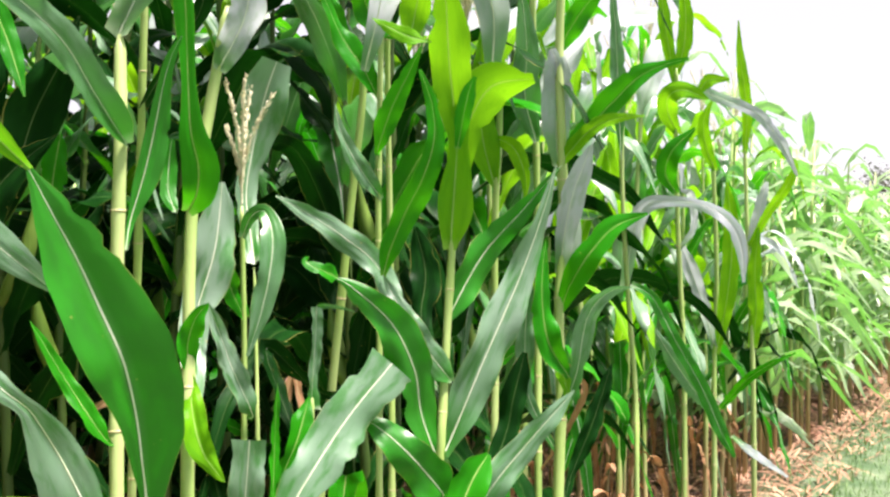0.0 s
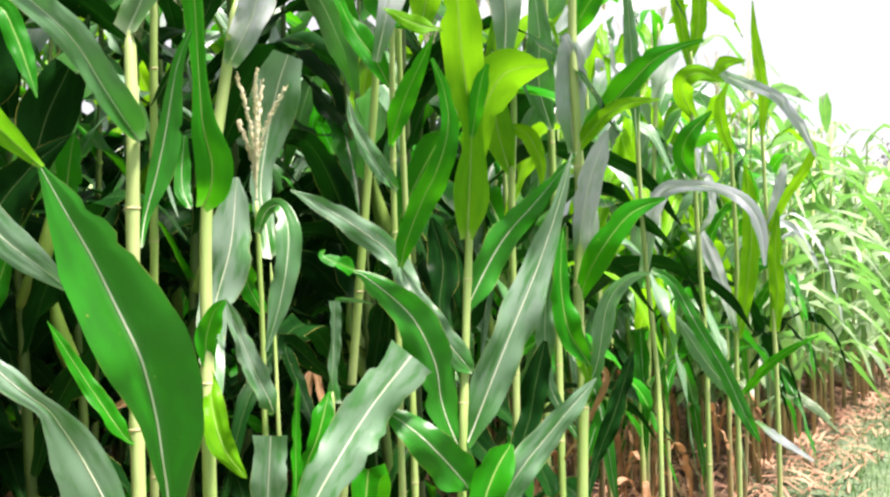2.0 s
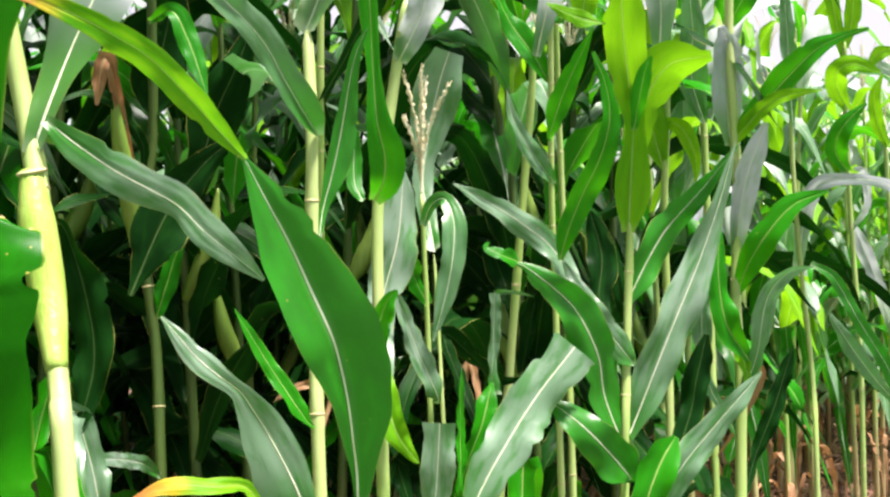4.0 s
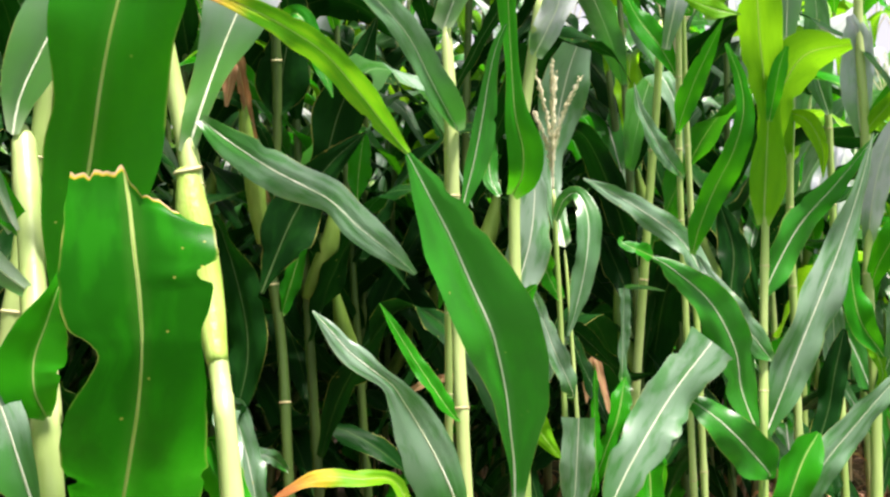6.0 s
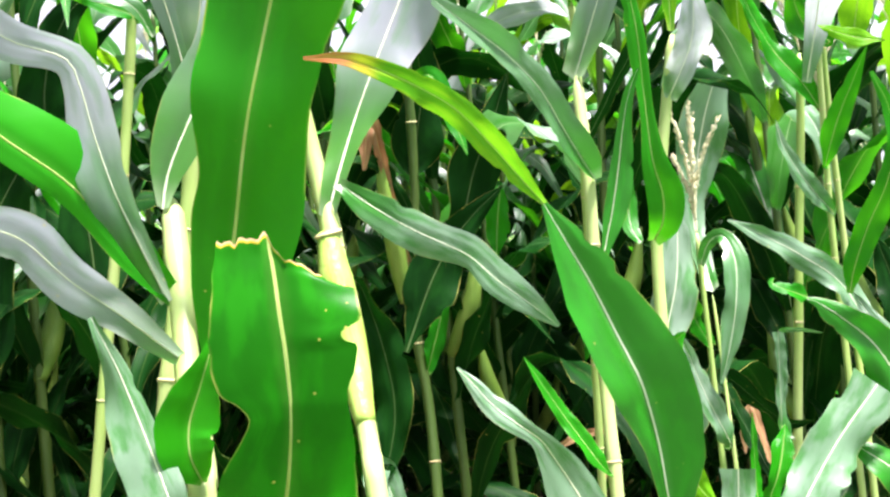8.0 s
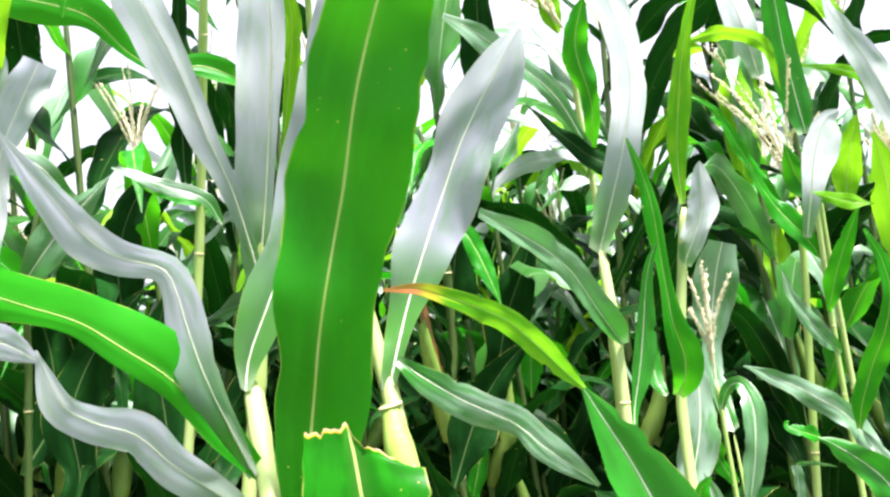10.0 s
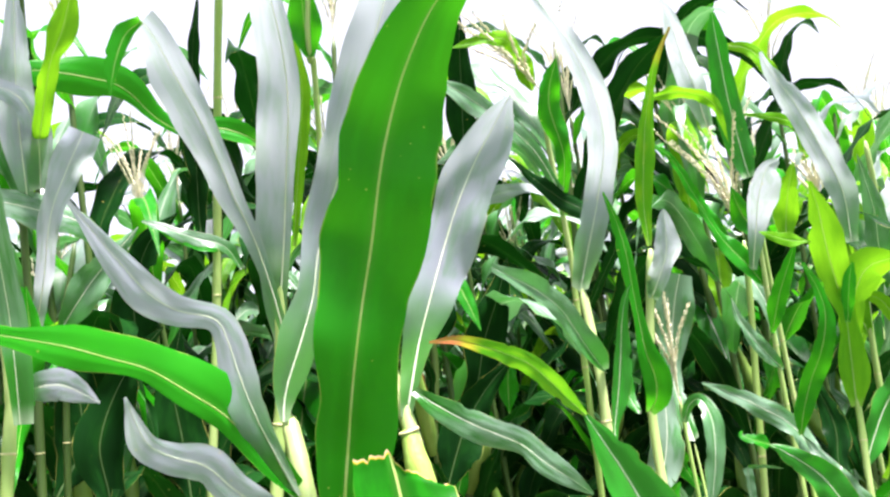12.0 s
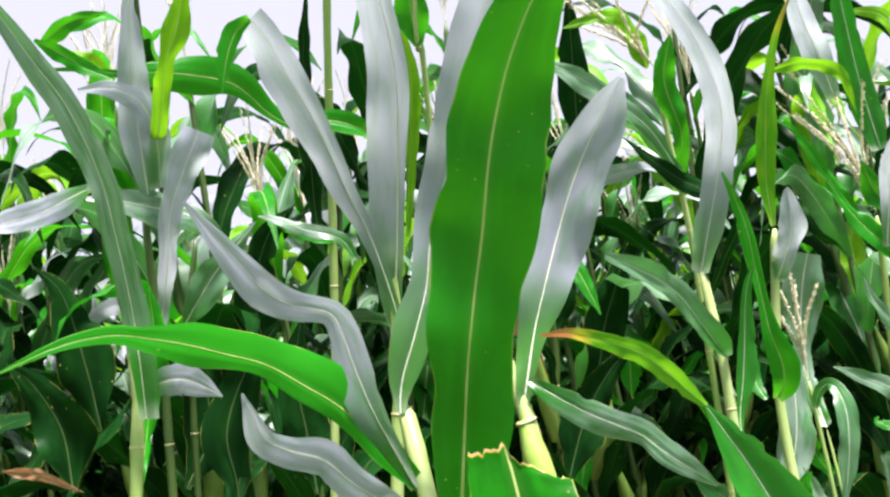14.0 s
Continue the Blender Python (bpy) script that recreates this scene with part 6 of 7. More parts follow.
leaf(plant_h, [(0.330, 2.016, 1.220), (0.323, 2.006, 1.325), (0.314, 1.986, 1.449), (0.299, 1.961, 1.568)], 0.037, (-0.15, -0.97, -0.19), (25, 10), (0.07, 0.20, 0.44, 0.70, 0.88, 0.85, 0.80, 0.73, 0.64, 0.53, 0.42, 0.30, 0.16, 0.00), PALE, 0.25, 0.6, 0.0)
leaf(plant_a, [(-0.367, 1.205, 0.832), (-0.374, 1.188, 0.837), (-0.416, 1.188, 0.899), (-0.457, 1.183, 0.969)], 0.022, (0.21, -0.97, 0.10), (25, 20), (0.14, 0.14, 0.35, 0.88, 0.99, 0.98, 0.96, 0.92, 0.88, 0.83, 0.75, 0.67, 0.56, 0.43, 0.26, 0.0), LEAF, 0.4, 0.6, 0.0)
leaf(plant_z, [(-0.360, 1.095, 0.579), (-0.405, 1.147, 0.662), (-0.441, 1.189, 0.754), (-0.481, 1.161, 0.768), (-0.515, 1.142, 0.774), (-0.546, 1.130, 0.766), (-0.583, 1.111, 0.743)], 0.029, (0.29, -0.94, 0.20), (20, 30), (0.28, 0.31, 0.35, 0.38, 0.42, 0.45, 0.49, 0.52, 0.56, 0.52, 0.84, 0.84, 0.71, 0.52, 0.29, 0.00), SCORCHED, 0.3, 0.6, 0.0)
leaf(plant_s, [(-0.813, 1.784, 1.123), (-0.803, 1.755, 1.171), (-0.794, 1.731, 1.222), (-0.811, 1.661, 1.281), (-0.845, 1.611, 1.289), (-0.868, 1.580, 1.268)], 0.033, (0.43, -0.89, -0.14), (20, 30), (0.28, 0.34, 0.41, 0.47, 0.54, 0.60, 0.66, 0.69, 0.86, 0.86, 0.78, 0.67, 0.55, 0.39, 0.21, 0.00), SHADE_LEAF, 0.3, 1.0, 0.0)
leaf(plant_s, [(-0.814, 1.784, 1.016), (-0.756, 1.776, 1.091), (-0.709, 1.769, 1.173), (-0.677, 1.770, 1.270), (-0.635, 1.771, 1.356), (-0.602, 1.766, 1.431)], 0.110, (0.30, -0.94, -0.17), (10, 0), (0.28, 0.32, 0.36, 0.39, 0.43, 0.47, 0.51, 0.53, 0.79, 0.87, 0.82, 0.71, 0.58, 0.42, 0.24, 0.01), SHADE_LEAF, 0.25, 1.0, 0.0)
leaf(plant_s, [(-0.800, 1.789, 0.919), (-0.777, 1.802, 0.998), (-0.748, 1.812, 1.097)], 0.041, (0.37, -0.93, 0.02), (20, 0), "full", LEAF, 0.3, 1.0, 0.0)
leaf(plant_s, [(-0.793, 1.780, 1.275), (-0.778, 1.774, 1.353), (-0.752, 1.765, 1.448)], 0.113, (0.37, -0.92, -0.16), (0, 10), "full", SHADE_LEAF, 0.25, 1.0, 0.0)
leaf(plant_s, [(-0.641, 1.743, 1.112), (-0.635, 1.742, 1.169), (-0.623, 1.740, 1.236)], 0.043, (0.31, -0.95, -0.07), (0, 0), (0.09, 0.22, 0.42, 0.68, 0.88, 0.96, 0.98, 0.99, 0.93, 0.87, 0.73, 0.59, 0.30, 0.00), LEAF, 0.3, 1.0, 0.0)
leaf(plant_s, [(-0.814, 1.784, 1.114), (-0.808, 1.710, 1.205), (-0.803, 1.650, 1.306), (-0.804, 1.632, 1.345), (-0.810, 1.619, 1.338), (-0.823, 1.624, 1.272)], 0.025, (0.41, -0.90, -0.17), (20, 0), (0.28, 0.33, 0.38, 0.43, 0.48, 0.54, 0.59, 0.64, 0.69, 0.74, 0.79, 0.83, 0.98, 0.95, 0.70, 0.11), DRY, 0.5, 1.0, 0.0)
leaf(plant_k, [(-0.464, 1.601, 0.741), (-0.456, 1.619, 0.781), (-0.449, 1.634, 0.823), (-0.486, 1.627, 0.824), (-0.521, 1.618, 0.811), (-0.540, 1.612, 0.797)], 0.014, (0.22, -0.97, 0.12), (10, 0), (0.28, 0.34, 0.40, 0.46, 0.52, 0.58, 0.64, 0.70, 0.65, 0.87, 0.97, 0.99, 0.93, 0.76, 0.50, 0.00), DRY, 0.4, 1.0, 0.0)
leaf(plant_r, [(-0.192, 1.685, 0.668), (-0.222, 1.732, 0.750), (-0.246, 1.771, 0.841), (-0.259, 1.764, 0.805), (-0.262, 1.758, 0.768)], 0.017, (0.14, -0.98, 0.14), (10, 0), (0.28, 0.32, 0.37, 0.41, 0.46, 0.50, 0.55, 0.59, 0.64, 0.68, 0.73, 0.44, 0.87, 0.99, 0.75, 0.02), DRY, 0.4, 1.0, 0.0)
leaf(plant_h, [(0.175, 1.997, 0.633), (0.220, 1.980, 0.707), (0.257, 1.966, 0.790), (0.239, 1.972, 0.820), (0.227, 1.976, 0.841)], 0.015, (-0.12, -0.99, 0.11), (10, 0), (0.28, 0.33, 0.39, 0.44, 0.50, 0.55, 0.61, 0.66, 0.71, 0.77, 0.82, 0.88, 0.73, 0.98, 0.84, 0.16), DRY, 0.4, 1.0, 0.0)
leaf(plant_p, [(-1.217, 1.102, 1.361), (-1.206, 1.085, 1.364), (-1.155, 1.110, 1.438), (-1.084, 1.141, 1.514)], 0.065, (0.56, -0.82, -0.14), (10, 0), (0.14, 0.14, 0.32, 0.57, 0.76, 0.87, 0.89, 0.84, 0.77, 0.7, 0.62, 0.52, 0.41, 0.29, 0.16, 0.0), PALE, 0.25, 1.0, 0.0)
leaf(plant_p, [(-1.003, 1.251, 1.463), (-0.991, 1.260, 1.470), (-1.030, 1.213, 1.489), (-1.080, 1.153, 1.524)], 0.034, (0.48, -0.86, -0.16), (20, 20), (0.14, 0.14, 0.31, 0.55, 0.75, 0.86, 0.89, 0.84, 0.78, 0.7, 0.62, 0.52, 0.41, 0.29, 0.16, 0.0), LEAF, 0.3, 1.0, 0.0)
leaf(plant_p, [(-0.998, 1.250, 1.494), (-1.044, 1.283, 1.508), (-1.024, 1.258, 1.658), (-0.994, 1.225, 1.802), (-0.953, 1.197, 1.919)], 0.052, (0.45, -0.84, -0.32), (10, 30), (0.14, 0.14, 0.22, 0.48, 0.7, 0.84, 0.89, 0.85, 0.79, 0.72, 0.63, 0.53, 0.42, 0.3, 0.16, 0.0), SHADE_LEAF, 0.3, 1.0, 0.0)
leaf(plant_p, [(-0.759, 1.181, 1.747), (-0.753, 1.163, 1.800), (-0.741, 1.140, 1.867)], 0.053, (0.35, -0.87, -0.34), (0, 0), "lens", LEAF, 0.3, 1.0, 0.0)
leaf(plant_m, [(-1.109, 0.791, 1.108), (-1.115, 0.822, 1.156), (-1.120, 0.848, 1.207), (-1.101, 0.857, 1.301), (-1.094, 0.850, 1.398)], 0.034, (0.61, -0.79, -0.08), (20, 0), (0.28, 0.35, 0.42, 0.49, 0.56, 0.63, 0.70, 0.72, 0.88, 0.97, 1.00, 0.97, 0.86, 0.70, 0.46, 0.01), LEAF, 0.3, 1.0, 0.0)
leaf(plant_m, [(-1.191, 0.996, 1.549), (-1.158, 0.958, 1.550), (-1.141, 0.930, 1.679), (-1.108, 0.895, 1.790), (-1.080, 0.868, 1.883)], 0.065, (0.56, -0.75, -0.35), (0, 0), (0.14, 0.14, 0.19, 0.46, 0.69, 0.84, 0.89, 0.85, 0.79, 0.72, 0.63, 0.53, 0.42, 0.3, 0.16, 0.0), SILVER, 0.25, 0.5, 0.0)
leaf(plant_m, [(-1.213, 1.017, 1.339), (-1.156, 0.975, 1.420), (-1.109, 0.941, 1.510), (-1.082, 0.945, 1.568), (-1.045, 0.951, 1.632)], 0.054, (0.56, -0.79, -0.23), (10, 0), (0.28, 0.32, 0.35, 0.39, 0.43, 0.47, 0.50, 0.54, 0.58, 0.61, 0.58, 0.87, 0.97, 0.97, 0.97, 0.97), SILVER, 0.2, 1.0, 0.0)
leaf(plant_m, [(-1.190, 0.996, 1.554), (-1.119, 0.946, 1.635), (-1.061, 0.905, 1.726), (-1.030, 0.903, 1.779), (-0.997, 0.892, 1.847)], 0.049, (0.53, -0.77, -0.35), (10, 10), (0.28, 0.32, 0.36, 0.40, 0.45, 0.49, 0.53, 0.57, 0.61, 0.65, 0.48, 0.87, 0.80, 0.62, 0.36, 0.03), YOUNG, 0.3, 1.0, 0.0)
leaf(plant_m, [(-1.249, 0.856, 1.801), (-1.208, 0.877, 1.832), (-1.157, 0.911, 1.845)], 0.034, (0.60, -0.71, -0.36), (20, 20), "full", LEAF, 0.3, 1.0, 0.0)
leaf(plant_m, [(-1.186, 0.930, 1.755), (-1.217, 0.892, 1.783), (-1.249, 0.856, 1.801)], 0.038, (0.61, -0.72, -0.34), (20, 20), "full", YOUNG, 0.3, 1.0, 0.0)
leaf(plant_m, [(-1.266, 0.717, 1.168), (-1.233, 0.749, 1.154), (-1.192, 0.786, 1.121)], 0.019, (0.69, -0.72, 0.02), (20, 20), "full", DRY, 0.4, 1.0, 0.0)
leaf(plant_r, [(-0.137, 1.688, 1.336), (-0.199, 1.672, 1.475), (-0.233, 1.657, 1.557), (-0.285, 1.645, 1.600)], 0.029, (0.05, -0.98, -0.18), (30, 10), "full", LEAF, 0.3, 1.0, 0.0)
leaf(plant_k, [(-0.260, 1.485, 1.635), (-0.184, 1.489, 1.636), (-0.135, 1.497, 1.605), (-0.122, 1.511, 1.535)], 0.033, (0.00, -0.98, -0.22), (30, 20), (0.07, 0.20, 0.42, 0.69, 0.86, 0.86, 0.80, 0.72, 0.64, 0.53, 0.43, 0.30, 0.16, 0.00), YOUNG, 0.3, 1.0, 0.0)
leaf(plant_k, [(-0.451, 1.498, 1.699), (-0.468, 1.450, 1.777), (-0.499, 1.419, 1.788), (-0.568, 1.396, 1.780)], 0.038, (0.19, -0.93, -0.31), (20, 30), "open", YOUNG, 0.3, 1.0, 0.0)
leaf(plant_k, [(-0.444, 1.567, 1.254), (-0.389, 1.540, 1.331), (-0.344, 1.517, 1.416), (-0.436, 1.493, 1.494), (-0.511, 1.463, 1.580)], 0.045, (0.16, -0.97, -0.16), (30, 20), (0.28, 0.33, 0.38, 0.44, 0.49, 0.54, 0.59, 0.64, 0.66, 0.86, 0.85, 0.74, 0.61, 0.44, 0.24, 0.00), SHADE_LEAF, 0.3, 1.0, 0.0)
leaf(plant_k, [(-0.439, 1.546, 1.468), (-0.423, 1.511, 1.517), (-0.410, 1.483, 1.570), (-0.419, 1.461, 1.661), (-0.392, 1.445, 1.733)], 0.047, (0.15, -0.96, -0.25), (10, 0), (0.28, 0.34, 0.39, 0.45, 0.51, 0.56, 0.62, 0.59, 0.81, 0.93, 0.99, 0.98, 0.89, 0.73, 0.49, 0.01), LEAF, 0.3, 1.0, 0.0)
leaf(plant_k, [(-0.594, 1.476, 1.581), (-0.572, 1.446, 1.719), (-0.548, 1.408, 1.852)], 0.073, (0.23, -0.94, -0.27), (0, 0), (0.07, 0.21, 0.45, 0.69, 0.87, 0.86, 0.79, 0.72, 0.64, 0.54, 0.42, 0.30, 0.16, 0.00), SHADE_LEAF, 0.2, 1.0, 0.0)
leaf(plant_p, [(-1.472, 1.072, 1.108), (-1.478, 1.067, 1.216), (-1.504, 1.039, 1.300), (-1.531, 1.008, 1.345)], 0.116, (0.69, -0.72, -0.06), (10, 0), (0.07, 0.20, 0.43, 0.68, 0.87, 0.86, 0.80, 0.72, 0.64, 0.54, 0.43, 0.30, 0.16, 0.00), SHADE_LEAF, 0.25, 1.0, 0.0)
leaf(plant_p, [(-1.284, 1.147, 0.895), (-1.268, 1.199, 0.973), (-1.255, 1.241, 1.060), (-1.262, 1.240, 1.172), (-1.215, 1.268, 1.287), (-1.151, 1.302, 1.361)], 0.106, (0.54, -0.84, -0.05), (10, 0), (0.28, 0.33, 0.39, 0.44, 0.50, 0.55, 0.39, 0.69, 0.86, 0.86, 0.78, 0.68, 0.54, 0.39, 0.22, 0.01), SHADE_LEAF, 0.25, 1.0, 0.0)
leaf(plant_p, [(-1.356, 1.231, 1.082), (-1.315, 1.264, 1.177), (-1.317, 1.258, 1.304), (-1.346, 1.228, 1.393)], 0.119, (0.58, -0.81, -0.06), (0, 10), (0.07, 0.21, 0.44, 0.69, 0.87, 0.85, 0.79, 0.73, 0.64, 0.54, 0.43, 0.30, 0.16, 0.00), SHADE_LEAF, 0.25, 1.0, 0.0)
leaf(plant_p, [(-1.162, 1.357, 1.034), (-1.169, 1.359, 1.149), (-1.174, 1.354, 1.257), (-1.150, 1.361, 1.361)], 0.119, (0.51, -0.86, -0.04), (0, 10), (0.07, 0.21, 0.44, 0.70, 0.89, 0.85, 0.79, 0.72, 0.64, 0.54, 0.42, 0.30, 0.16, 0.00), SHADE_LEAF, 0.25, 1.0, 0.0)
leaf(plant_p, [(-1.495, 1.186, 1.207), (-1.504, 1.171, 1.335), (-1.515, 1.144, 1.464), (-1.541, 1.108, 1.520)], 0.122, (0.66, -0.74, -0.14), (0, 10), (0.07, 0.20, 0.42, 0.67, 0.89, 0.86, 0.80, 0.73, 0.64, 0.54, 0.43, 0.30, 0.16, 0.00), SHADE_LEAF, 0.25, 1.0, 0.0)
leaf(plant_p, [(-1.242, 1.370, 1.288), (-1.240, 1.358, 1.420), (-1.202, 1.364, 1.525), (-1.143, 1.387, 1.582)], 0.100, (0.51, -0.84, -0.16), (0, 10), (0.07, 0.20, 0.42, 0.68, 0.88, 0.86, 0.80, 0.73, 0.64, 0.54, 0.43, 0.30, 0.16, 0.00), SHADE_LEAF, 0.25, 1.0, 0.0)
leaf(plant_s, [(-0.757, 1.586, 0.968), (-0.708, 1.610, 1.089), (-0.654, 1.627, 1.167), (-0.591, 1.641, 1.223)], 0.100, (0.25, -0.97, 0.01), (0, 10), (0.07, 0.20, 0.43, 0.70, 0.87, 0.86, 0.80, 0.72, 0.64, 0.54, 0.43, 0.30, 0.16, 0.00), SHADE_LEAF, 0.25, 1.0, 0.0)

# ---- the field behind ----
def field_plant(seed, height, tall_tassel, dry, sunny=False):
    """A free-grown plant at the origin: cane, two-ranked arching leaves, tassel, ear, dry lower leaves."""
    rng = np.random.RandomState(seed)
    plant = corn_plant("tall green maize plant with arching leaves in the dense field")
    lean = rng.uniform(-0.05, 0.05, 2)
    top = np.array([lean[0], lean[1], height])
    cane = [(0, 0, -0.02), (lean[0] * 0.3, lean[1] * 0.3, height * 0.45), tuple(top)]
    c, ln = spline(cane, 60)
    # Inside the field the cane's shade comes from its darkened material.
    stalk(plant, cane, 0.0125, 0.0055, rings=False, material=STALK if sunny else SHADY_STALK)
    count = 16
    az = rng.uniform(0, 6.28)
    for k in range(count):
        s = (0.20 + 0.76 * k / (count - 1)) if sunny else (0.10 + 0.86 * k / (count - 1))
        b = c[int(s * 59)]
        a = az + math.pi * k + rng.normal(0, 0.35)
        d = np.array([math.cos(a), math.sin(a), 0])
        big = math.sin(math.pi * (0.30 + 0.57 * k / count))
        ln_ = rng.uniform(0.46, 0.72) * big
        steep = rng.uniform(0.6, 1.1) + 0.45 * (k / count)
        droop = rng.uniform(0.15, 0.75) * (1.1 - 0.7 * k / count)
        if sunny:  # shorter, steeper blades with hanging ends
            ln_, steep, droop = ln_ * 0.82, steep * 1.2, droop * 1.5 + 0.15
        up = np.array([0, 0, 1.0])
        pts = [b, b + d * ln_ * 0.16 + up * ln_ * 0.24 * steep, b + d * ln_ * 0.45 + up * ln_ * (0.50 * steep - 0.1 * droop),
               b + d * ln_ * 0.75 + up * ln_ * (0.55 * steep - 0.55 * droop), b + d * ln_ * 0.92 + up * ln_ * (0.50 * steep - 1.15 * droop)]
        low = k < dry
        if low:
            pts = [b, b + d * 0.07 + up * 0.03, b + d * 0.13 - up * 0.10, b + d * 0.14 - up * 0.26]
        # Low blades mostly take the shade-darkened copy, upper ones also the sheen copies.
        m = DRY if low else ((LEAF, SHADE_LEAF, SHADE_LEAF, PALE, SILVER, YOUNG) if k > 10 else (SHADE_LEAF, SHADE_LEAF, SHADE_LEAF, SHADE_LEAF, PALE, GLOSSY) if k > 7 else (LEAF, SHADE_LEAF, SHADE_LEAF, SHADE_LEAF, SHADE_LEAF, SHADE_LEAF))[rng.randint(6)]
        # Edge plants take lighter leaf copies, imitating the light that falls on them.
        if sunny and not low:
            m = (LEAF, YOUNG, PALE, PALE, SILVER, YOUNG)[rng.randint(6)] if k > 5 else (LEAF, SHADE_LEAF, GLOSSY, PALE)[rng.randint(4)]
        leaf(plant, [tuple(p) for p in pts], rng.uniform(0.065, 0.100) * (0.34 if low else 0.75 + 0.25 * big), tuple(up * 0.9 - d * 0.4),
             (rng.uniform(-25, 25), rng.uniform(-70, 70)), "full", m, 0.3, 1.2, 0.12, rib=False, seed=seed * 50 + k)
    if tall_tassel:
        tassel(plant, tuple(top), (top[0], top[1], height + 0.26), 0.32, 8, seed)
    e = c[int(0.5 * 59)]
    a = az + 0.6
    husk(plant, [tuple(e), tuple(e + np.array([math.cos(a) * 0.05, math.sin(a) * 0.05, 0.09])), tuple(e + np.array([math.cos(a) * 0.075, math.sin(a) * 0.075, 0.2]))], 0.02, material=SHADE_HUSK, label="green husk round the ear")
    return plant


def edge_point(along, inward):
    return (EDGE[0] + EDGE_DIR[0] * along + INTO[0] * inward, EDGE[1] + EDGE_DIR[1] * along + INTO[1] * inward)


SORTS = [field_plant(11 + k, 1.75 + 0.09 * (k % 4), k % 3 != 1, 1 + k % 2) for k in range(6)]
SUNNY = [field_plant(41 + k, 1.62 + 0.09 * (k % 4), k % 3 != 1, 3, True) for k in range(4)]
rng_f = np.random.RandomState(5)
spots, edge_spots, far_unseen_spots = [], [], []
for row in range(0, 12):
    along = -9.0
    while along < 46:
        along += rng_f.uniform(0.13, 0.19) * (1 if along < 4 else 1.4)
        x, y = edge_point(along + rng_f.uniform(-0.04, 0.04), row * 0.42 + rng_f.normal(0, 0.05))
        d, az_ = math.hypot(x, y + 0.1), math.degrees(math.atan2(x, y + 0.1))
        if y < -4.5 or d < NEAR_CLEAR(az_) or (d > 8 and row > 5):
            continue
        # Out-of-view plants at the side are added to keep sky light out.
        unseen = y < -1.2 or az_ < -80
        (far_unseen_spots if d > 4.8 or unseen else edge_spots if row < 3 and az_ > 2 else spots).append((x, y, rng_f.uniform(0, 360), rng_f.uniform(0.88, 1.10) * ((0.80 if az_ > 10 else 0.97 if az_ > -25 else 1.0) if d < 4.6 else 0.78 + 0.2 * max(0.0, 1 - d / 9))))
for sorts, places in ((SORTS, spots), (SUNNY, edge_spots)):
    for k, (x, y, turn_, size) in enumerate(places):
        m = pose(x, y, 0, rng_f.normal(0, 2.5), rng_f.normal(0, 2.5), turn_) @ Matrix.Scale(size, 4)
        src = sorts[k % len(sorts)]
        if k < len(sorts):
            src.matrix_basis = m
        else:
            copy_thing(src, m)


def far_field():
    """The rows farther off, too many and too small to tell apart, and unseen rows added to block sky light."""
    vs, fs, uvs, off = [], [], [], 0
    canes, cane_faces, at = [], [], 0
    for x, y, turn_, size in far_unseen_spots:
        rng = np.random.RandomState(int(abs(x * 913 + y * 517)) % 99991)
        h = rng.uniform(1.65, 2.0) * size
        v, f = tube([(x, y, 0), (x, y, h * 0.5), (x + 0.03, y, h)], [0.012, 0.011, 0.005], 5)
        canes.append(v)
        cane_faces.extend([tuple(q + at for q in t) for t in f])
        at += len(v)
        for k in range(13):
            s = 0.18 + 0.78 * k / 12
            a = math.radians(turn_) + math.pi * k + rng.normal(0, 0.4)
            d, up = np.array([math.cos(a), math.sin(a), 0]), np.array([0, 0, 1.0])
            b = np.array([x, y, h * s])
            ln_ = rng.uniform(0.40, 0.68) * math.sin(math.pi * (0.25 + 0.6 * s))
            st, dr = rng.uniform(0.5, 1.0) + 0.2 * s, rng.uniform(0.15, 0.8) * (1.1 - 0.6 * s)
            pts = [b, b + d * ln_ * 0.16 + up * ln_ * 0.26 * st, b + d * ln_ * 0.48 + up * ln_ * (0.5 * st - 0.12 * dr), b + d * ln_ * 0.9 + up * ln_ * (0.5 * st - 1.1 * dr)]
            v, f, uv, *_ = blade_mesh(pts, rng.uniform(0.055, 0.09), up * 0.9 - d * 0.4, (rng.uniform(-20, 20), rng.uniform(-60, 60)), "full", 0.3, 1.0, 0.0, k, 9, 5)
            vs.append(v), uvs.append(uv)
            fs.extend([tuple(q + off for q in t) for t in f])
            off += len(v)
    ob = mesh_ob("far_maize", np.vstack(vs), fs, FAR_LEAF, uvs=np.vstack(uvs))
    tagged(ob, "dense rows of green maize receding along the field, plus unseen rows added to block light", "maize", kind="stuff")
    ob = mesh_ob("far_maize_canes", np.vstack(canes), cane_faces, STALK)
    tagged(ob, "pale green maize canes with dry feet in far rows and in the unseen added rows", "maize", kind="stuff")


far_field()


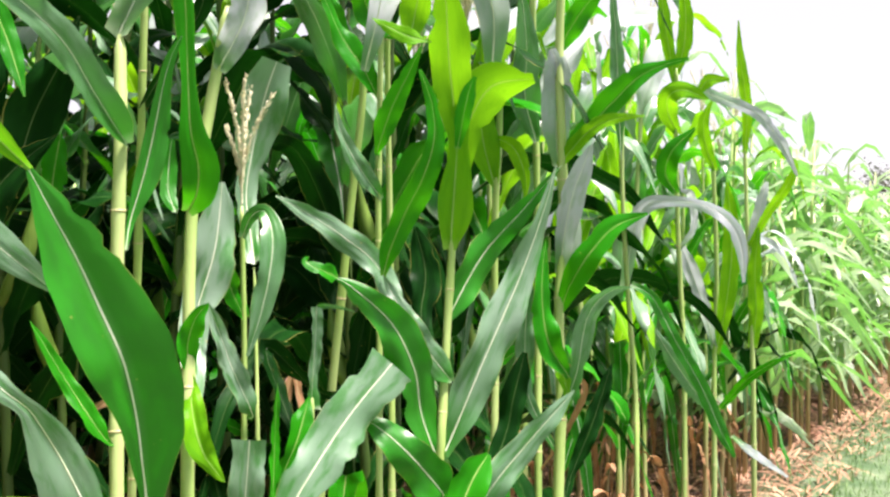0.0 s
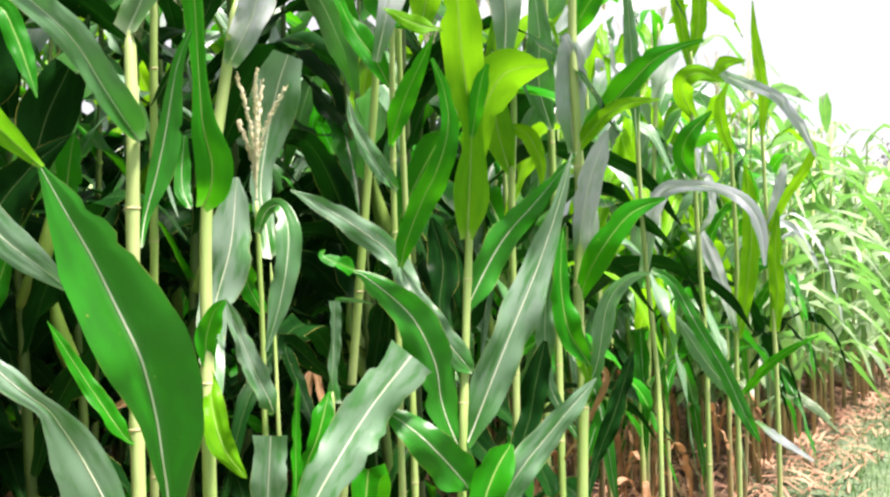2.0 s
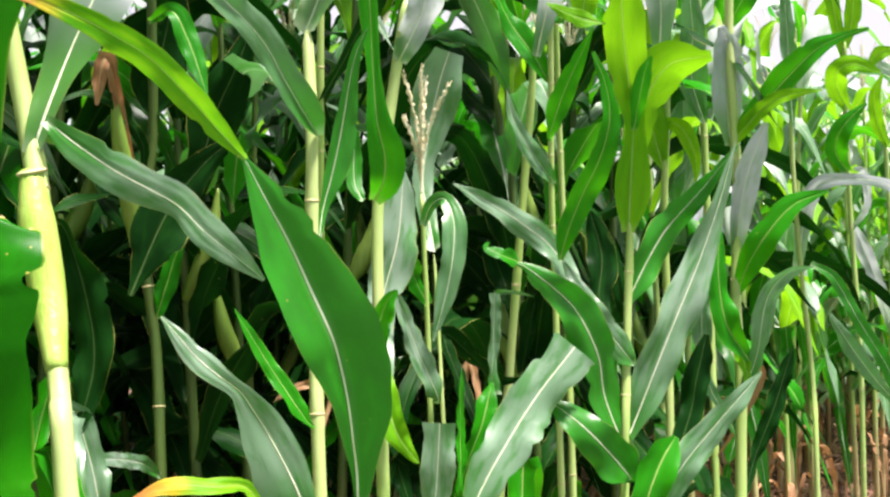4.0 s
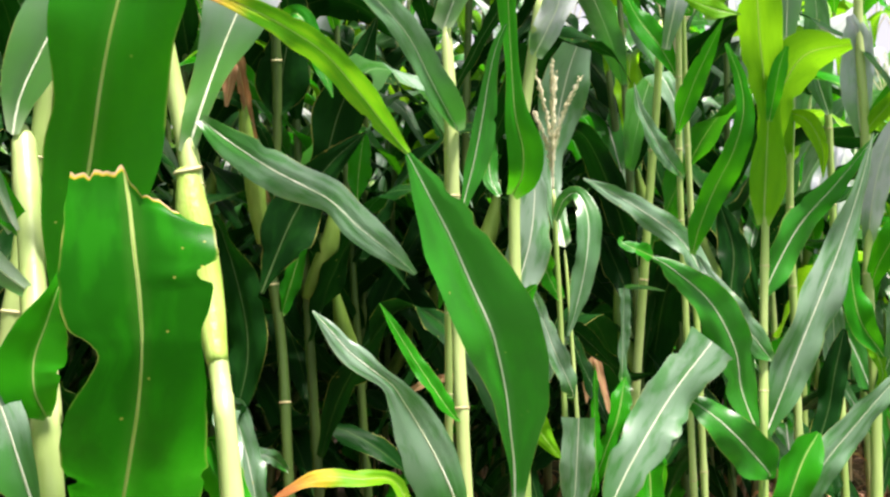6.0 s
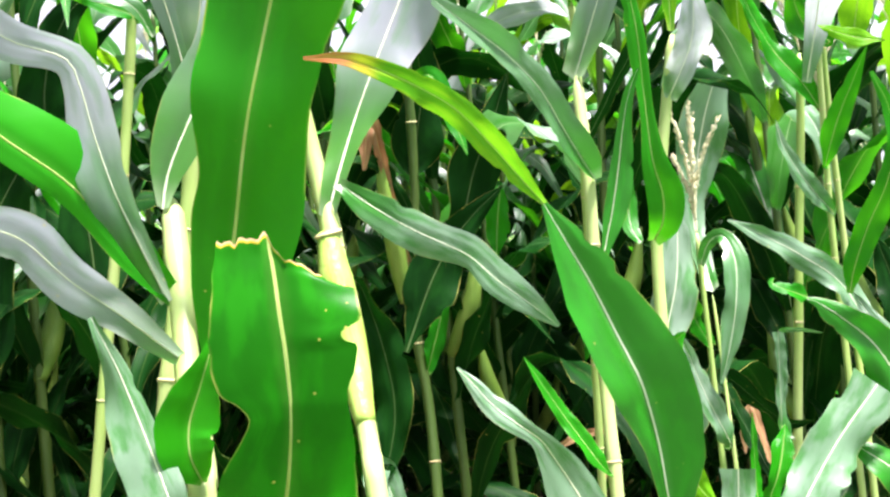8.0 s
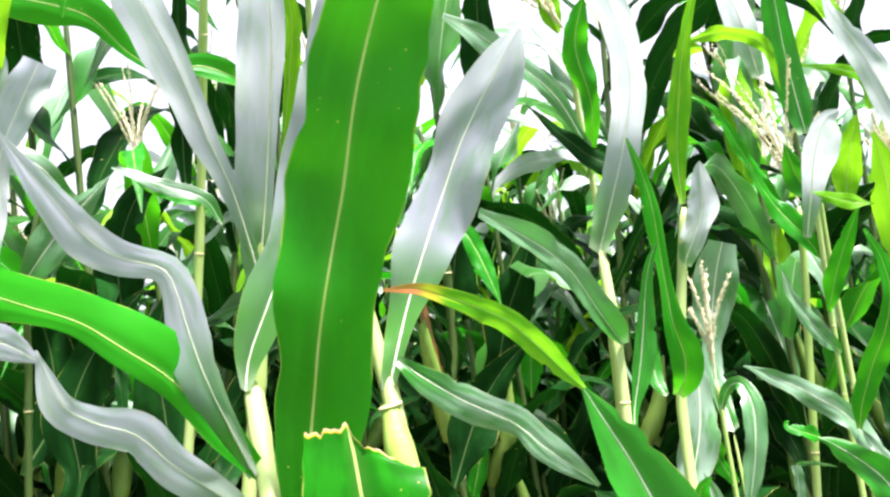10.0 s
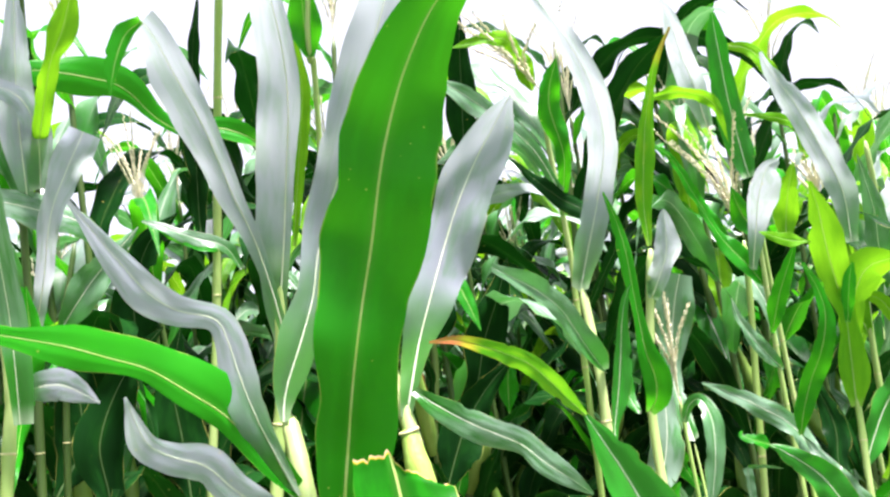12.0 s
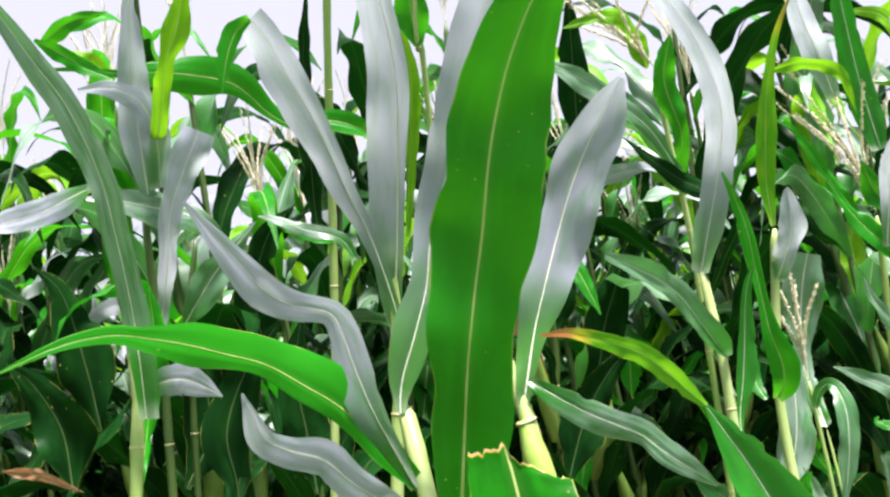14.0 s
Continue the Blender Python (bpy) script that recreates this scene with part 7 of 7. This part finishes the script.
def strips(name, count, where, size, material, label, category, seed):
    """Many small bent strips lying or standing on the ground, as one mesh."""
    rng = np.random.RandomState(seed)
    vs, fs = [], []
    for k in range(count):
        x, y = where(rng)
        ln_, w, lift = size(rng)
        a = rng.uniform(0, 6.283)
        d, sd = np.array([math.cos(a), math.sin(a), 0]), np.array([-math.sin(a), math.cos(a), 0])
        p = np.array([x, y, -0.005])
        up = np.array([0, 0, 1.0])
        mid, end = p + d * ln_ * 0.5 * (1 - lift) + up * ln_ * (0.08 + 0.5 * lift), p + d * ln_ * (1 - 0.6 * lift) + up * ln_ * (0.02 + 0.85 * lift)
        o = len(vs)
        vs += [p - sd * w, p + sd * w, mid - sd * w * 0.9 + up * w * 0.4, mid + sd * w * 0.9, end]
        fs += [(o, o + 1, o + 3, o + 2), (o + 2, o + 3, o + 4)]
    ob = mesh_ob(name, vs, fs, material)
    tagged(ob, label, category, kind="stuff")


strips("straw_litter", 15000, lambda r: edge_point(r.uniform(-7, 16), -0.22 + abs(r.normal(0, 0.9)) - 0.25 * r.rand()), lambda r: (r.uniform(0.06, 0.26), r.uniform(0.002, 0.008), r.uniform(0, 0.3)),
       STRAW, "dry reddish-brown maize leaves and straw littering the soil", "straw", 3)
strips("grass", 34000, lambda r: edge_point(r.uniform(-5, 22), -abs(r.normal(0, 1.0)) * 1.4 - r.uniform(0.0, 0.35)), lambda r: (r.uniform(0.03, 0.10), r.uniform(0.001, 0.003), r.uniform(0.4, 0.95)),
       GRASS, "short worn green grass beside the maize field", "grass", 4)


def far_tree(x, y, h, seed):
    rng = np.random.RandomState(seed)
    tree = tagged(new("tree"), "hazy dark tree far beyond the maize field", "tree")
    v, f = tube([(x, y, -0.1), (x + 0.1, y, h * 0.3), (x, y + 0.1, h * 0.75)], [h * 0.03, h * 0.02, h * 0.007])
    mesh_ob("trunk", v, f, BARK, tree)
    vs, fs = [], []
    for k in range(9):
        a, e = rng.uniform(0, 6.28), rng.uniform(0.35, 0.9)
        b = np.array([x, y, h * (0.3 + 0.06 * k)])
        t = b + np.array([math.cos(a), math.sin(a), e]) * h * rng.uniform(0.16, 0.3)
        v, f = tube([b, (b + t) / 2 + np.array([0, 0, 0.02 * h]), t], [h * 0.009, h * 0.006, h * 0.002], 6)
        mesh_ob("limb", v, f, BARK, tree)
        for q in range(260):
            c = t + rng.normal(size=3) * h * 0.075
            d1, d2 = unit(rng.normal(size=3)) * h * 0.014, unit(rng.normal(size=3)) * h * 0.009
            o = len(vs)
            vs += [c - d1, c + d2, c + d1, c - d2]
            fs.append((o, o + 1, o + 2, o + 3))
    mesh_ob("crown", vs, fs, CROWN, tree)


for tx, ty, th, ts in ((26.6, 64, 6.0, 1), (29.0, 66, 5.6, 2), (36, 64, 7.5, 3), (42, 60, 7.0, 4)):
    far_tree(tx, ty, th, ts)
